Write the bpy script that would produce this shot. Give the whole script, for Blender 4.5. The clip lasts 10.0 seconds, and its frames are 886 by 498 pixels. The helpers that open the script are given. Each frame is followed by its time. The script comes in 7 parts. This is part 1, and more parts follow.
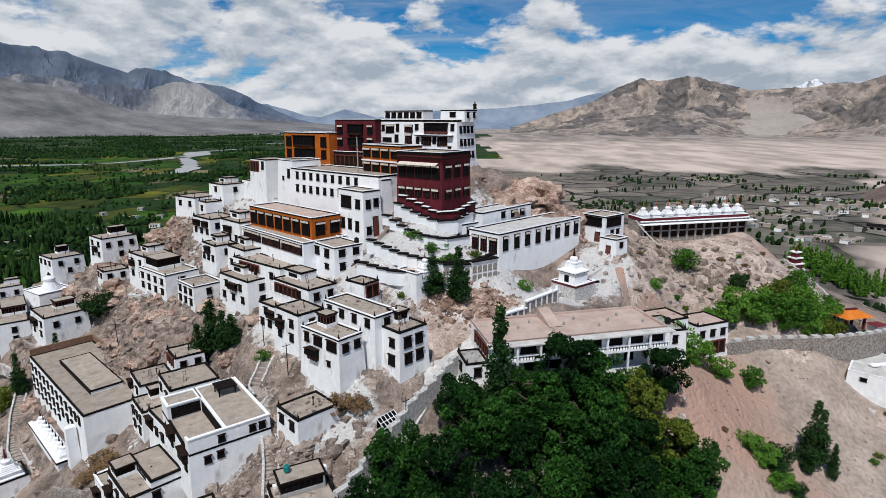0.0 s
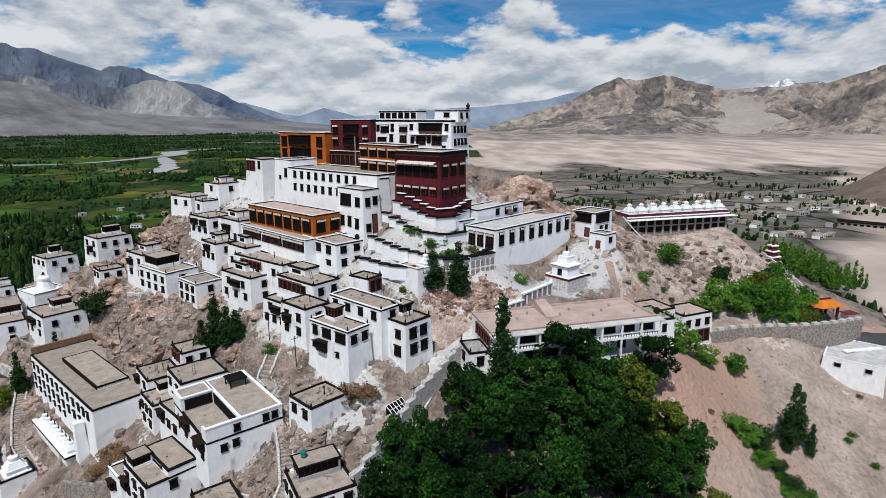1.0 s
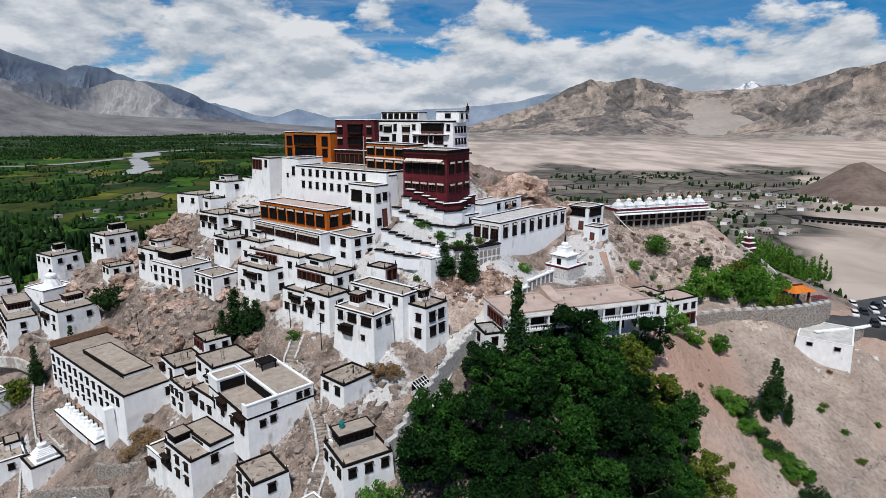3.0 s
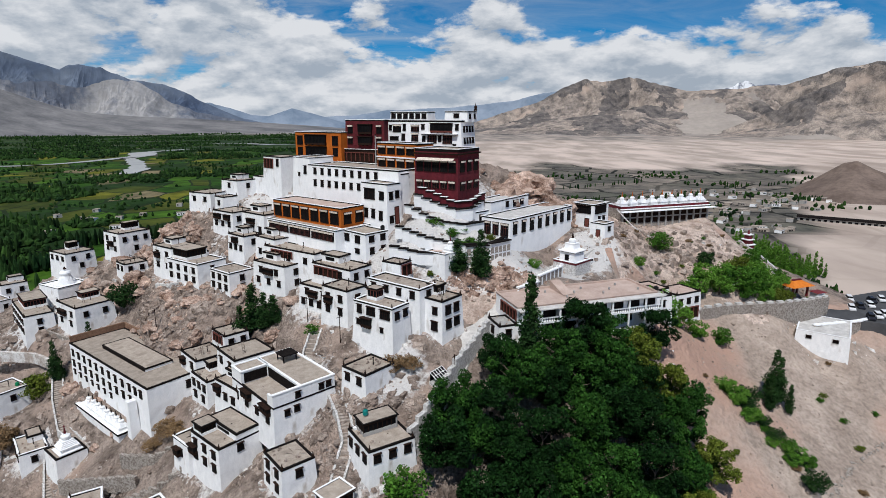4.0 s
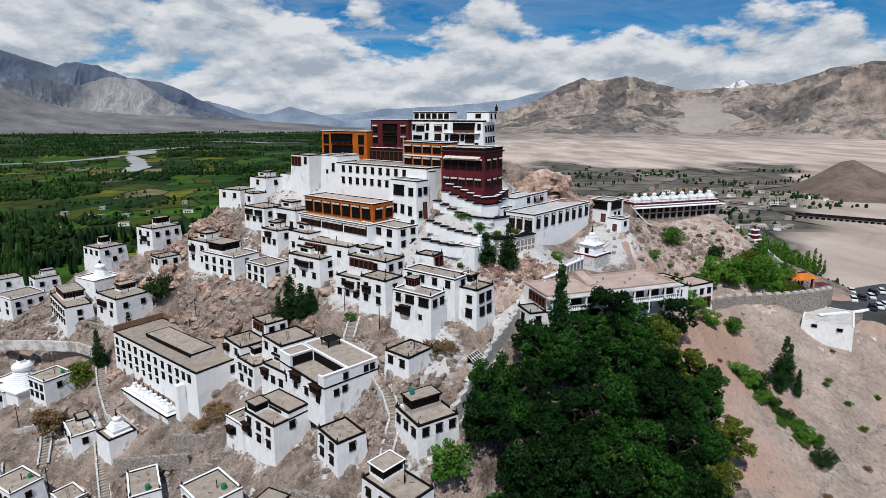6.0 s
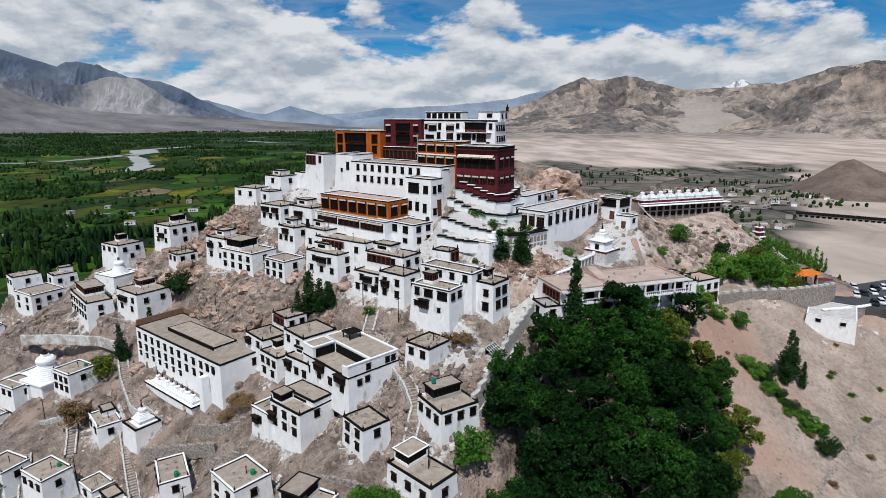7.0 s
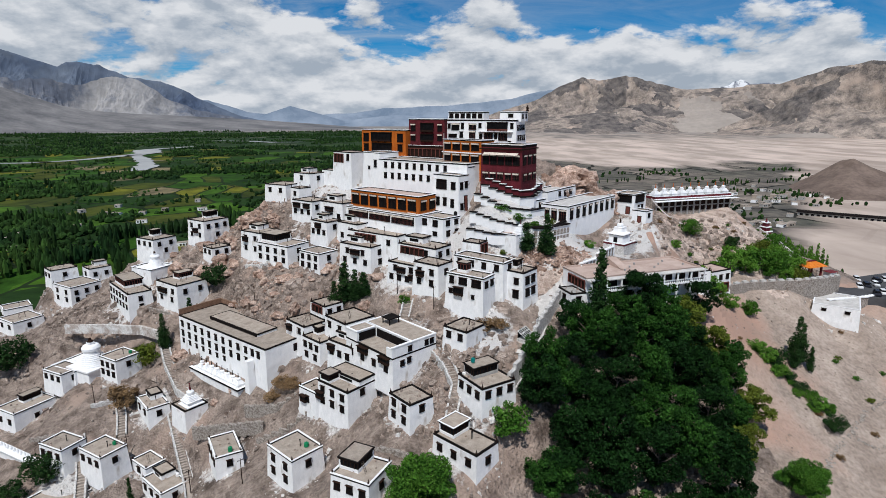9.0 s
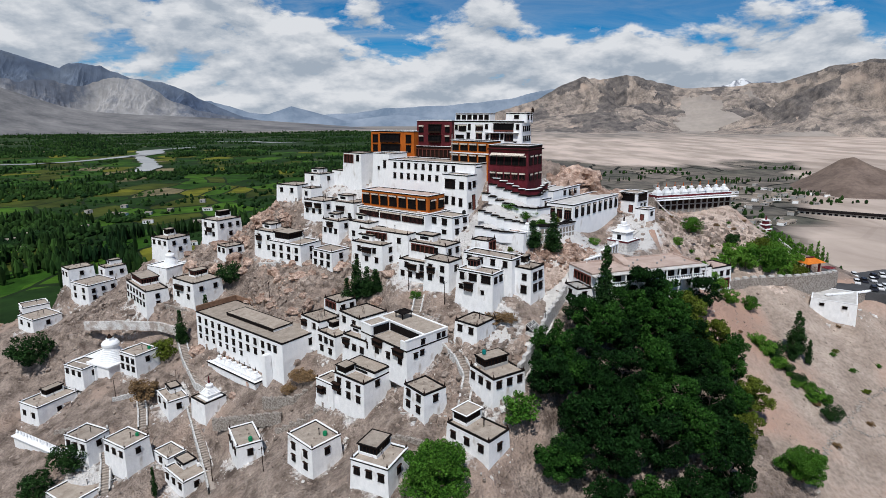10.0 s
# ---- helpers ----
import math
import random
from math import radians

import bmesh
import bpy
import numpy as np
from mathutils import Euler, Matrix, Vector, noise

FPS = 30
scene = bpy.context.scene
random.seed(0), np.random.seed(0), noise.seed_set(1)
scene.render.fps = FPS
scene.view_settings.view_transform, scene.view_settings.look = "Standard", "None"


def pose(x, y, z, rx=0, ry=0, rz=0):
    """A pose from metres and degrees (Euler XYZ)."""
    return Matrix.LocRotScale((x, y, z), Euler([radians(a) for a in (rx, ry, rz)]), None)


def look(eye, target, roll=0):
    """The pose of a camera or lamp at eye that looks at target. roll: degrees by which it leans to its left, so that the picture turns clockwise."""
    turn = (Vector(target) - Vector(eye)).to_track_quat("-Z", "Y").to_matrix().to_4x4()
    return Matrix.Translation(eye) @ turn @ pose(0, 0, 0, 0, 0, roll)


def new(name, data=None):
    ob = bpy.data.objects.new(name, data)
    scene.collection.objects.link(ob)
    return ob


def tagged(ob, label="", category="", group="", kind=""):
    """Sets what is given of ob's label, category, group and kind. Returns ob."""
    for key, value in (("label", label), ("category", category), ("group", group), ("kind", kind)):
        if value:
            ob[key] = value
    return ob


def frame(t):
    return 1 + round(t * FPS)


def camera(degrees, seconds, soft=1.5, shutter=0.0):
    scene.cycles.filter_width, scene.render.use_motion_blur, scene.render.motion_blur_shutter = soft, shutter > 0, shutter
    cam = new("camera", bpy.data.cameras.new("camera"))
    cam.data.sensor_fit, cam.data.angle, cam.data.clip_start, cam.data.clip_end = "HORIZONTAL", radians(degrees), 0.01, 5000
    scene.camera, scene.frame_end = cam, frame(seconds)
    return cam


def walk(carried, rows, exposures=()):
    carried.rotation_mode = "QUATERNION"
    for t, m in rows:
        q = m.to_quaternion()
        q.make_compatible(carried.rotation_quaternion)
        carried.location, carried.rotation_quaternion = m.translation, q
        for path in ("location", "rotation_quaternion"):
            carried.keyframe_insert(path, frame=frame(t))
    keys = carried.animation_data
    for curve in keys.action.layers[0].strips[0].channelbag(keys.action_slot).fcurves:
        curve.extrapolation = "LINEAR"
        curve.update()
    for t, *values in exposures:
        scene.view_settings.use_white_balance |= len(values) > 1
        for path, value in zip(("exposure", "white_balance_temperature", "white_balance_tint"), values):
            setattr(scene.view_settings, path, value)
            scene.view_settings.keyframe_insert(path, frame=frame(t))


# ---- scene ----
cam = camera(76.0, 10.0, 0.5)
PATH = [
    (0, (-0.711, 1.534, 69.71), (-0.742, 3.48, 69.249), -0.1),
    (0.5, (-2.682, -0.95, 69.927), (-2.69, 0.996, 69.464), -0.1),
    (1, (-4.783, -3.233, 70.137), (-4.745, -1.289, 69.672), -0.1),
    (1.5, (-6.919, -5.511, 70.153), (-6.831, -3.568, 69.688), -0.1),
    (2, (-9.102, -7.821, 70.065), (-8.989, -5.879, 69.602), -0.1),
    (2.5, (-11.198, -10.068, 70.008), (-11.076, -8.126, 69.547), -0.0),
    (4, (-17.666, -15.935, 70.204), (-17.521, -13.995, 69.741), 0.0),
    (4.5, (-19.997, -17.768, 70.31), (-19.843, -15.829, 69.846), 0.1),
    (5, (-22.144, -19.632, 70.49), (-21.989, -17.693, 70.025), 0.1),
    (5.5, (-24.307, -21.529, 70.634), (-24.151, -19.591, 70.167), 0.1),
    (7, (-30.825, -27.416, 70.834), (-30.667, -25.478, 70.364), 0.1),
    (7.5, (-33.105, -29.508, 70.905), (-32.947, -27.571, 70.433), 0.1),
    (8, (-35.391, -31.638, 70.93), (-35.234, -29.7, 70.459), 0.1),
    (8.5, (-37.783, -33.709, 70.9), (-37.622, -31.772, 70.43), 0.1),
    (9, (-39.91, -36.133, 70.917), (-39.748, -34.196, 70.447), 0.1),
    (9.5, (-41.429, -38.496, 71.257), (-41.269, -36.559, 70.785), 0.0),
    (10, (-42.738, -41.27, 71.574), (-42.58, -39.333, 71.103), -0.1),
]
walk(cam, [(t, look(eye, target, roll)) for t, eye, target, roll in PATH], [(0, -0.11, 6350, 10), (10, -0.11, 6350, 10)])

# ---- world and sun ----
SUN_ELEV, SUN_ROT = 60.0, -166.0
world = bpy.data.worlds.new("sky")
scene.world = world
world.use_nodes = True
wt = world.node_tree
wt.nodes.clear()


def wn(kind, **kw):
    n = wt.nodes.new(kind)
    for k, v in kw.items():
        n.inputs[k].default_value = v
    return n


w_out = wn("ShaderNodeOutputWorld")
w_bg = wn("ShaderNodeBackground", Strength=0.72)
w_sky = wt.nodes.new("ShaderNodeTexSky")
w_sky.sky_type, w_sky.sun_disc = "NISHITA", False
w_sky.sun_elevation, w_sky.sun_rotation = radians(SUN_ELEV), radians(SUN_ROT)
w_sky.altitude, w_sky.dust_density, w_sky.ozone_density = 3300, 0.6, 2.0
w_scale = wt.nodes.new("ShaderNodeVectorMath")
w_scale.operation = "MULTIPLY"
w_scale.inputs[1].default_value = (0.013, 0.078, 0.114)
link = wt.links.new


def wmath(op, a, b):
    n = wt.nodes.new("ShaderNodeMath")
    n.operation = op
    for k, v in enumerate((a, b)):
        if isinstance(v, (int, float)):
            n.inputs[k].default_value = v
        else:
            link(v, n.inputs[k])
    return n.outputs[0]


def wramp(fac, lo, hi, c0=(0, 0, 0), c1=(1, 1, 1)):
    n = wt.nodes.new("ShaderNodeValToRGB")
    n.color_ramp.elements[0].position, n.color_ramp.elements[1].position = lo, hi
    n.color_ramp.elements[0].color, n.color_ramp.elements[1].color = (*c0, 1), (*c1, 1)
    link(fac, n.inputs[0])
    return n.outputs[0]


def wmix(fac, a, b):
    n = wt.nodes.new("ShaderNodeMixRGB")
    link(fac, n.inputs["Fac"])
    link(a, n.inputs["Color1"])
    link(b, n.inputs["Color2"])
    return n.outputs[0]


def wnoise(scale, stretch, shift, detail, rough, distort, flat=True):
    m = wt.nodes.new("ShaderNodeMapping")
    m.inputs["Location"].default_value, m.inputs["Scale"].default_value = shift, stretch
    link(w_plane if flat else w_co.outputs["Generated"], m.inputs[0])
    n = wn("ShaderNodeTexNoise", Scale=scale, Detail=detail, Roughness=rough, Distortion=distort)
    link(m.outputs[0], n.inputs["Vector"])
    return n.outputs["Fac"]


w_co = wt.nodes.new("ShaderNodeTexCoord")
w_sep = wt.nodes.new("ShaderNodeSeparateXYZ")
link(w_co.outputs["Generated"], w_sep.inputs[0])
w_den = wmath("ADD", wmath("MAXIMUM", w_sep.outputs["Z"], 0.0), 0.22)
w_comb = wt.nodes.new("ShaderNodeCombineXYZ")
w_div = wt.nodes.new("ShaderNodeVectorMath")
w_div.operation = "DIVIDE"
for k in range(3):
    link(w_den, w_comb.inputs[k])
link(w_co.outputs["Generated"], w_div.inputs[0])
link(w_comb.outputs[0], w_div.inputs[1])
w_plane = w_div.outputs[0]
# more cloud low down and to the west, clearer overhead to the east
w_x = w_sep.outputs["X"]
w_slope = wmath("ADD", wmath("MULTIPLY", w_x, -2.0), -1.5)
w_bias = wmath("ADD", wmath("MULTIPLY", w_sep.outputs["Z"], w_slope), wmath("ADD", wmath("MULTIPLY", w_x, 0.19), wmath("ADD", wmath("MULTIPLY", wmath("MAXIMUM", wmath("MULTIPLY", w_x, -1.0), 0.0), 0.22), 0.235)))
w_n0 = wnoise(6.5, (1, 1, 2.3), (1.3, 0.4, 0.2), 12, 0.58, 0.1, False)
w_n1 = wnoise(6.5, (1, 1, 2.3), (1.3, 0.4, 0.245), 12, 0.58, 0.1, False)
w_cum = wmath("ADD", w_n0, w_bias)
w_thin = wramp(w_sep.outputs["Z"], 0.25, 0.6, (1, 1, 1), (0.25, 0.25, 0.25))
w_cir = wnoise(1.9, (0.7, 1.5, 3.0), (0.2, 7.0, 0.0), 10, 0.65, 0.9)
# cloud tops catch the sun, undersides are grey
w_shade = wmath("ADD", wmath("MULTIPLY", wmath("SUBTRACT", w_n0, w_n1), 1.6), 0.5)
w_west = wramp(wmath("ADD", w_x, 0.5), 0.35, 0.85, (1, 1, 1), (0.3, 0.3, 0.3))
link(w_sky.outputs[0], w_scale.inputs[0])
w_col = wmix(wmath("MULTIPLY", wramp(w_cir, 0.36, 0.72, (0.0, 0.0, 0.0), (0.72, 0.72, 0.72)), wmath("MULTIPLY", w_thin, w_west)), w_scale.outputs[0], wramp(w_cir, 0.3, 0.7, (0.62, 0.70, 0.78), (0.80, 0.84, 0.88)))
w_col = wmix(wramp(w_cum, 0.50, 0.57), w_col, wramp(w_shade, 0.34, 0.64, (0.54, 0.62, 0.72), (1.08, 1.10, 1.13)))
link(w_col, w_bg.inputs["Color"])
link(w_bg.outputs[0], w_out.inputs[0])

sun_data = bpy.data.lights.new("sun", "SUN")
sun_data.energy, sun_data.angle, sun_data.color = 4.1, radians(0.6), (1.0, 0.98, 0.95)
sun = new("sun", sun_data)
_az, _el = radians(SUN_ROT), radians(SUN_ELEV)
SUN_DIR = Vector((math.sin(_az) * math.cos(_el), math.cos(_az) * math.cos(_el), math.sin(_el)))
sun.matrix_world = look(SUN_DIR * 300, (0, 0, 0))


# ---- materials ----
def material(name, dark, light, scale=1.0, rough=0.9, detail=6.0, fine=0.0, bump=0.3, stretch=(1, 1, 1), spots=None, random_hue=0.0,
             island=0.0, metal=0.0, limed=False, contrast=(0.35, 0.65)):
    """A noise-mixed surface: dark to light at one scale, fine grain at eight times it, and stains of a third colour."""
    m = bpy.data.materials.new(name)
    m.use_nodes = True
    nt = m.node_tree
    b = nt.nodes["Principled BSDF"]
    co = nt.nodes.new("ShaderNodeTexCoord")
    mp = nt.nodes.new("ShaderNodeMapping")
    mp.inputs["Scale"].default_value = stretch
    nt.links.new(co.outputs["Object"], mp.inputs[0])
    n1 = nt.nodes.new("ShaderNodeTexNoise")
    n1.inputs["Scale"].default_value, n1.inputs["Detail"].default_value, n1.inputs["Roughness"].default_value = scale, detail, 0.65
    nt.links.new(mp.outputs[0], n1.inputs["Vector"])
    ramp = nt.nodes.new("ShaderNodeValToRGB")
    ramp.color_ramp.elements[0].position, ramp.color_ramp.elements[1].position = contrast
    ramp.color_ramp.elements[0].color, ramp.color_ramp.elements[1].color = (*dark, 1), (*light, 1)
    nt.links.new(n1.outputs["Fac"], ramp.inputs[0])
    out = ramp.outputs[0]
    n2 = nt.nodes.new("ShaderNodeTexNoise")
    n2.inputs["Scale"].default_value, n2.inputs["Detail"].default_value = scale * 9, 4
    nt.links.new(mp.outputs[0], n2.inputs["Vector"])
    if fine:
        mx = nt.nodes.new("ShaderNodeMixRGB")
        mx.blend_type = "MULTIPLY"
        mx.inputs["Fac"].default_value = fine
        r2 = nt.nodes.new("ShaderNodeValToRGB")
        r2.color_ramp.elements[0].position, r2.color_ramp.elements[1].position = 0.35, 0.6
        r2.color_ramp.elements[0].color = (0.35, 0.33, 0.3, 1)
        nt.links.new(n2.outputs["Fac"], r2.inputs[0])
        nt.links.new(out, mx.inputs["Color1"])
        nt.links.new(r2.outputs[0], mx.inputs["Color2"])
        out = mx.outputs[0]
    if spots:
        colour, sc, lo, hi = spots
        n3 = nt.nodes.new("ShaderNodeTexNoise")
        n3.inputs["Scale"].default_value, n3.inputs["Detail"].default_value = sc, 5
        nt.links.new(mp.outputs[0], n3.inputs["Vector"])
        r3 = nt.nodes.new("ShaderNodeMapRange")
        r3.inputs["From Min"].default_value, r3.inputs["From Max"].default_value = lo, hi
        nt.links.new(n3.outputs["Fac"], r3.inputs[0])
        m3 = nt.nodes.new("ShaderNodeMixRGB")
        m3.inputs["Color2"].default_value = (*colour, 1)
        nt.links.new(r3.outputs[0], m3.inputs["Fac"])
        nt.links.new(out, m3.inputs["Color1"])
        out = m3.outputs[0]
    if random_hue or island:
        hs = nt.nodes.new("ShaderNodeHueSaturation")
        mr = nt.nodes.new("ShaderNodeMapRange")
        if island:
            g = nt.nodes.new("ShaderNodeNewGeometry")
            nt.links.new(g.outputs["Random Per Island"], mr.inputs[0])
        else:
            g = nt.nodes.new("ShaderNodeObjectInfo")
            nt.links.new(g.outputs["Random"], mr.inputs[0])
        k = random_hue or island
        mr.inputs["To Min"].default_value, mr.inputs["To Max"].default_value = 1 - k, 1 + k
        nt.links.new(mr.outputs[0], hs.inputs["Value"])
        nt.links.new(out, hs.inputs["Color"])
        out = hs.outputs[0]
    if limed:
        at = nt.nodes.new("ShaderNodeAttribute")
        at.attribute_name = "whitewash"
        ns = nt.nodes.new("ShaderNodeTexNoise")
        ns.inputs["Scale"].default_value, ns.inputs["Detail"].default_value, ns.inputs["Roughness"].default_value = 0.45, 10, 0.7
        nt.links.new(co.outputs["Object"], ns.inputs["Vector"])
        sm = nt.nodes.new("ShaderNodeMath")
        sm.operation = "MULTIPLY_ADD"
        sm.inputs[1].default_value = 1.5
        nt.links.new(ns.outputs["Fac"], sm.inputs[0])
        nt.links.new(at.outputs["Fac"], sm.inputs[2])
        lr = nt.nodes.new("ShaderNodeMapRange")
        lr.inputs["From Min"].default_value, lr.inputs["From Max"].default_value, lr.inputs["To Max"].default_value = 1.12, 1.38, 0.85
        nt.links.new(sm.outputs[0], lr.inputs[0])
        lm = nt.nodes.new("ShaderNodeMixRGB")
        lm.inputs["Color2"].default_value = (0.76, 0.74, 0.72, 1)
        nt.links.new(lr.outputs[0], lm.inputs["Fac"])
        nt.links.new(out, lm.inputs["Color1"])
        out = lm.outputs[0]
    nt.links.new(out, b.inputs["Base Color"])
    b.inputs["Roughness"].default_value, b.inputs["Metallic"].default_value = rough, metal
    b.inputs["Specular IOR Level"].default_value = 0.06 if island or max(light) < 0.06 else 0.25
    if bump:
        bp = nt.nodes.new("ShaderNodeBump")
        bp.inputs["Strength"].default_value, bp.inputs["Distance"].default_value = bump, 0.25 / max(scale, 0.1)
        ad = nt.nodes.new("ShaderNodeMath")
        nt.links.new(n1.outputs["Fac"], ad.inputs[0])
        nt.links.new(n2.outputs["Fac"], ad.inputs[1])
        nt.links.new(ad.outputs[0], bp.inputs["Height"])
        nt.links.new(bp.outputs[0], b.inputs["Normal"])
    return m


WHITE = material("limewash", (0.80, 0.805, 0.81), (0.91, 0.91, 0.91), 1.1, 0.95, fine=0.14, bump=0.3, spots=((0.45, 0.40, 0.35), 0.42, 0.62, 0.80), stretch=(1, 1, 0.5))
WHITE_CLEAN = material("fresh_limewash", (0.83, 0.84, 0.85), (0.91, 0.91, 0.91), 0.7, 0.95, fine=0.08, bump=0.2, spots=((0.52, 0.48, 0.44), 0.3, 0.64, 0.85), stretch=(1, 1, 0.5))
MUD = material("mud_roof", (0.30, 0.25, 0.205), (0.43, 0.37, 0.31), 0.7, 0.95, fine=0.25, bump=0.25, spots=((0.20, 0.16, 0.13), 0.25, 0.58, 0.75), random_hue=0.1)
PINKROOF = material("pink_concrete_roof", (0.42, 0.31, 0.26), (0.54, 0.42, 0.36), 0.35, 0.9, fine=0.12, bump=0.1)
DARKTRIM = material("black_brown_trim", (0.005, 0.004, 0.004), (0.016, 0.013, 0.012), 2.0, 0.85, bump=0.2)
# dark timber, and the near-black sheets that stand in for shaded recesses
WOOD = material("dark_wood_and_shade", (0.010, 0.006, 0.005), (0.036, 0.019, 0.013), 3.0, 0.8, bump=0.2, stretch=(1, 1, 4))
REDWOOD = material("red_brown_wood", (0.09, 0.025, 0.02), (0.17, 0.05, 0.035), 2.0, 0.7, bump=0.2)
MAROON = material("maroon_paint", (0.085, 0.010, 0.016), (0.15, 0.017, 0.026), 0.6, 0.85, fine=0.25, bump=0.3, stretch=(1, 1, 0.6))
MAROON_DARK = material("dark_maroon_twig_wall", (0.085, 0.012, 0.017), (0.14, 0.02, 0.026), 0.8, 0.95, fine=0.35, bump=0.5)
ORANGE = material("ochre_orange_paint", (0.38, 0.088, 0.008), (0.52, 0.135, 0.014), 0.6, 0.85, fine=0.15, bump=0.2, stretch=(1, 1, 0.6))
GLASS = material("dark_window_glass", (0.002, 0.002, 0.003), (0.008, 0.008, 0.009), 0.8, 0.5, bump=0.0)
CLOTH = material("faded_valance_cloth", (0.40, 0.32, 0.26), (0.72, 0.66, 0.58), 2.5, 0.95, bump=0.3, random_hue=0.15)
STONE = material("rubble_masonry", (0.24, 0.20, 0.17), (0.46, 0.42, 0.38), 2.2, 0.95, fine=0.6, bump=0.8, contrast=(0.42, 0.56))
LIMED_STONE = material("limewashed_rubble_masonry", (0.46, 0.44, 0.42), (0.82, 0.81, 0.80), 2.4, 0.95, fine=0.6, bump=0.9, contrast=(0.38, 0.60))
BRICK = material("brown_mud_brick", (0.20, 0.115, 0.075), (0.30, 0.18, 0.12), 1.6, 0.95, fine=0.5, bump=0.5)
PALEROOF = material("pale_plaster_roof", (0.46, 0.44, 0.42), (0.66, 0.64, 0.61), 0.5, 0.95, fine=0.25, bump=0.2)
CONCRETE = material("grey_concrete", (0.30, 0.29, 0.28), (0.44, 0.43, 0.41), 0.6, 0.9, fine=0.2, bump=0.2)
ROCK = material("pink_tan_rock", (0.125, 0.093, 0.076), (0.44, 0.355, 0.30), 0.20, 0.95, detail=15, fine=0.5, bump=1.0, contrast=(0.34, 0.60), spots=((0.44, 0.325, 0.26), 0.05, 0.53, 0.70), limed=True)
PALEROCK = material("pale_pink_rock", (0.42, 0.31, 0.25), (0.80, 0.655, 0.565), 0.3, 0.95, detail=12, fine=0.5, bump=1.0, contrast=(0.36, 0.60), spots=((0.52, 0.36, 0.285), 0.09, 0.56, 0.70), limed=True)
PINKROCK = material("pink_brown_granite", (0.34, 0.22, 0.165), (0.76, 0.57, 0.47), 0.35, 0.95, detail=12, fine=0.6, bump=1.0, contrast=(0.40, 0.60), island=0.2)
ROCKBITS = material("tan_boulders", (0.25, 0.19, 0.155), (0.54, 0.45, 0.39), 0.5, 0.95, detail=10, fine=0.5, bump=1.0, island=0.3)
PAVING = material("dusty_stone_steps", (0.30, 0.25, 0.21), (0.46, 0.40, 0.35), 1.2, 0.95, fine=0.35, bump=0.4)
METAL_RED = material("dark_red_paint", (0.12, 0.02, 0.02), (0.2, 0.03, 0.03), 1.0, 0.5)
TANK_GREEN = material("green_plastic", (0.0, 0.16, 0.06), (0.01, 0.22, 0.09), 1.0, 0.4, bump=0)
TANK_TEAL = material("teal_plastic", (0.0, 0.15, 0.14), (0.01, 0.2, 0.18), 1.0, 0.4, bump=0)
TANK_BLACK = material("black_plastic", (0.01, 0.01, 0.01), (0.02, 0.02, 0.02), 1.0, 0.4, bump=0)
TANK_BLUE = material("blue_plastic", (0.01, 0.03, 0.2), (0.02, 0.05, 0.3), 1.0, 0.4, bump=0)
GATE_ORANGE = material("orange_roof_tiles", (0.55, 0.14, 0.01), (0.70, 0.22, 0.03), 1.0, 0.6, bump=0.3)
BARK = material("bark", (0.09, 0.065, 0.05), (0.2, 0.16, 0.13), 3.0, 0.95, bump=0.6, stretch=(1, 1, 0.3))
# far below leaf green: deep shade between the clumps is put into the colour
LEAF_GROVE = material("shade_dark_grove_leaves", (0.0025, 0.011, 0.003), (0.013, 0.044, 0.009), 0.28, 0.6, bump=0, island=0.55)
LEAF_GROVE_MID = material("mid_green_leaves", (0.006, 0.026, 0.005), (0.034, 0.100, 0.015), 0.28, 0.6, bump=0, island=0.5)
LEAF_GARDEN = material("garden_leaves", (0.05, 0.14, 0.016), (0.13, 0.26, 0.036), 0.3, 0.6, bump=0, island=0.4)
LEAF_BRIGHT = material("bright_leaves", (0.026, 0.085, 0.010), (0.075, 0.175, 0.022), 0.3, 0.6, bump=0, island=0.45)
LEAF_YELLOW = material("yellow_green_leaves", (0.05, 0.085, 0.012), (0.14, 0.165, 0.024), 0.3, 0.6, bump=0, island=0.35)
LEAF_POPLAR = material("poplar_leaves", (0.009, 0.028, 0.008), (0.032, 0.074, 0.019), 0.35, 0.6, bump=0, island=0.4)
LEAF_FAR = material("valley_tree_leaves", (0.005, 0.017, 0.006), (0.028, 0.062, 0.013), 0.02, 0.8, bump=0, island=0.5)
LEAF_DRY = material("dry_brown_shrub", (0.16, 0.10, 0.05), (0.26, 0.17, 0.09), 0.5, 0.8, bump=0, island=0.4)
ASPHALT = material("asphalt", (0.055, 0.055, 0.058), (0.085, 0.085, 0.088), 0.15, 0.9, fine=0.15, bump=0.1)
CARPAINT = material("white_car_paint", (0.7, 0.7, 0.7), (0.75, 0.75, 0.75), 0.5, 0.25, bump=0)
CARDARK = material("dark_car_paint", (0.02, 0.022, 0.03), (0.04, 0.04, 0.05), 0.5, 0.25, bump=0)
TYRE = material("tyre_rubber", (0.012, 0.012, 0.012), (0.025, 0.025, 0.025), 2, 0.9, bump=0)
SNOW = material("snow_and_rock", (0.17, 0.19, 0.24), (0.85, 0.87, 0.9), 0.012, 0.9, detail=12, bump=0.0, contrast=(0.45, 0.53))
# dark blue base colour carries the haze and cloud shadow of the western range
MTN_LEFT = material("hazed_blue_mountain", (0.070, 0.096, 0.150), (0.150, 0.180, 0.225), 0.0022, 0.95, detail=14, fine=0.3, bump=0.0)
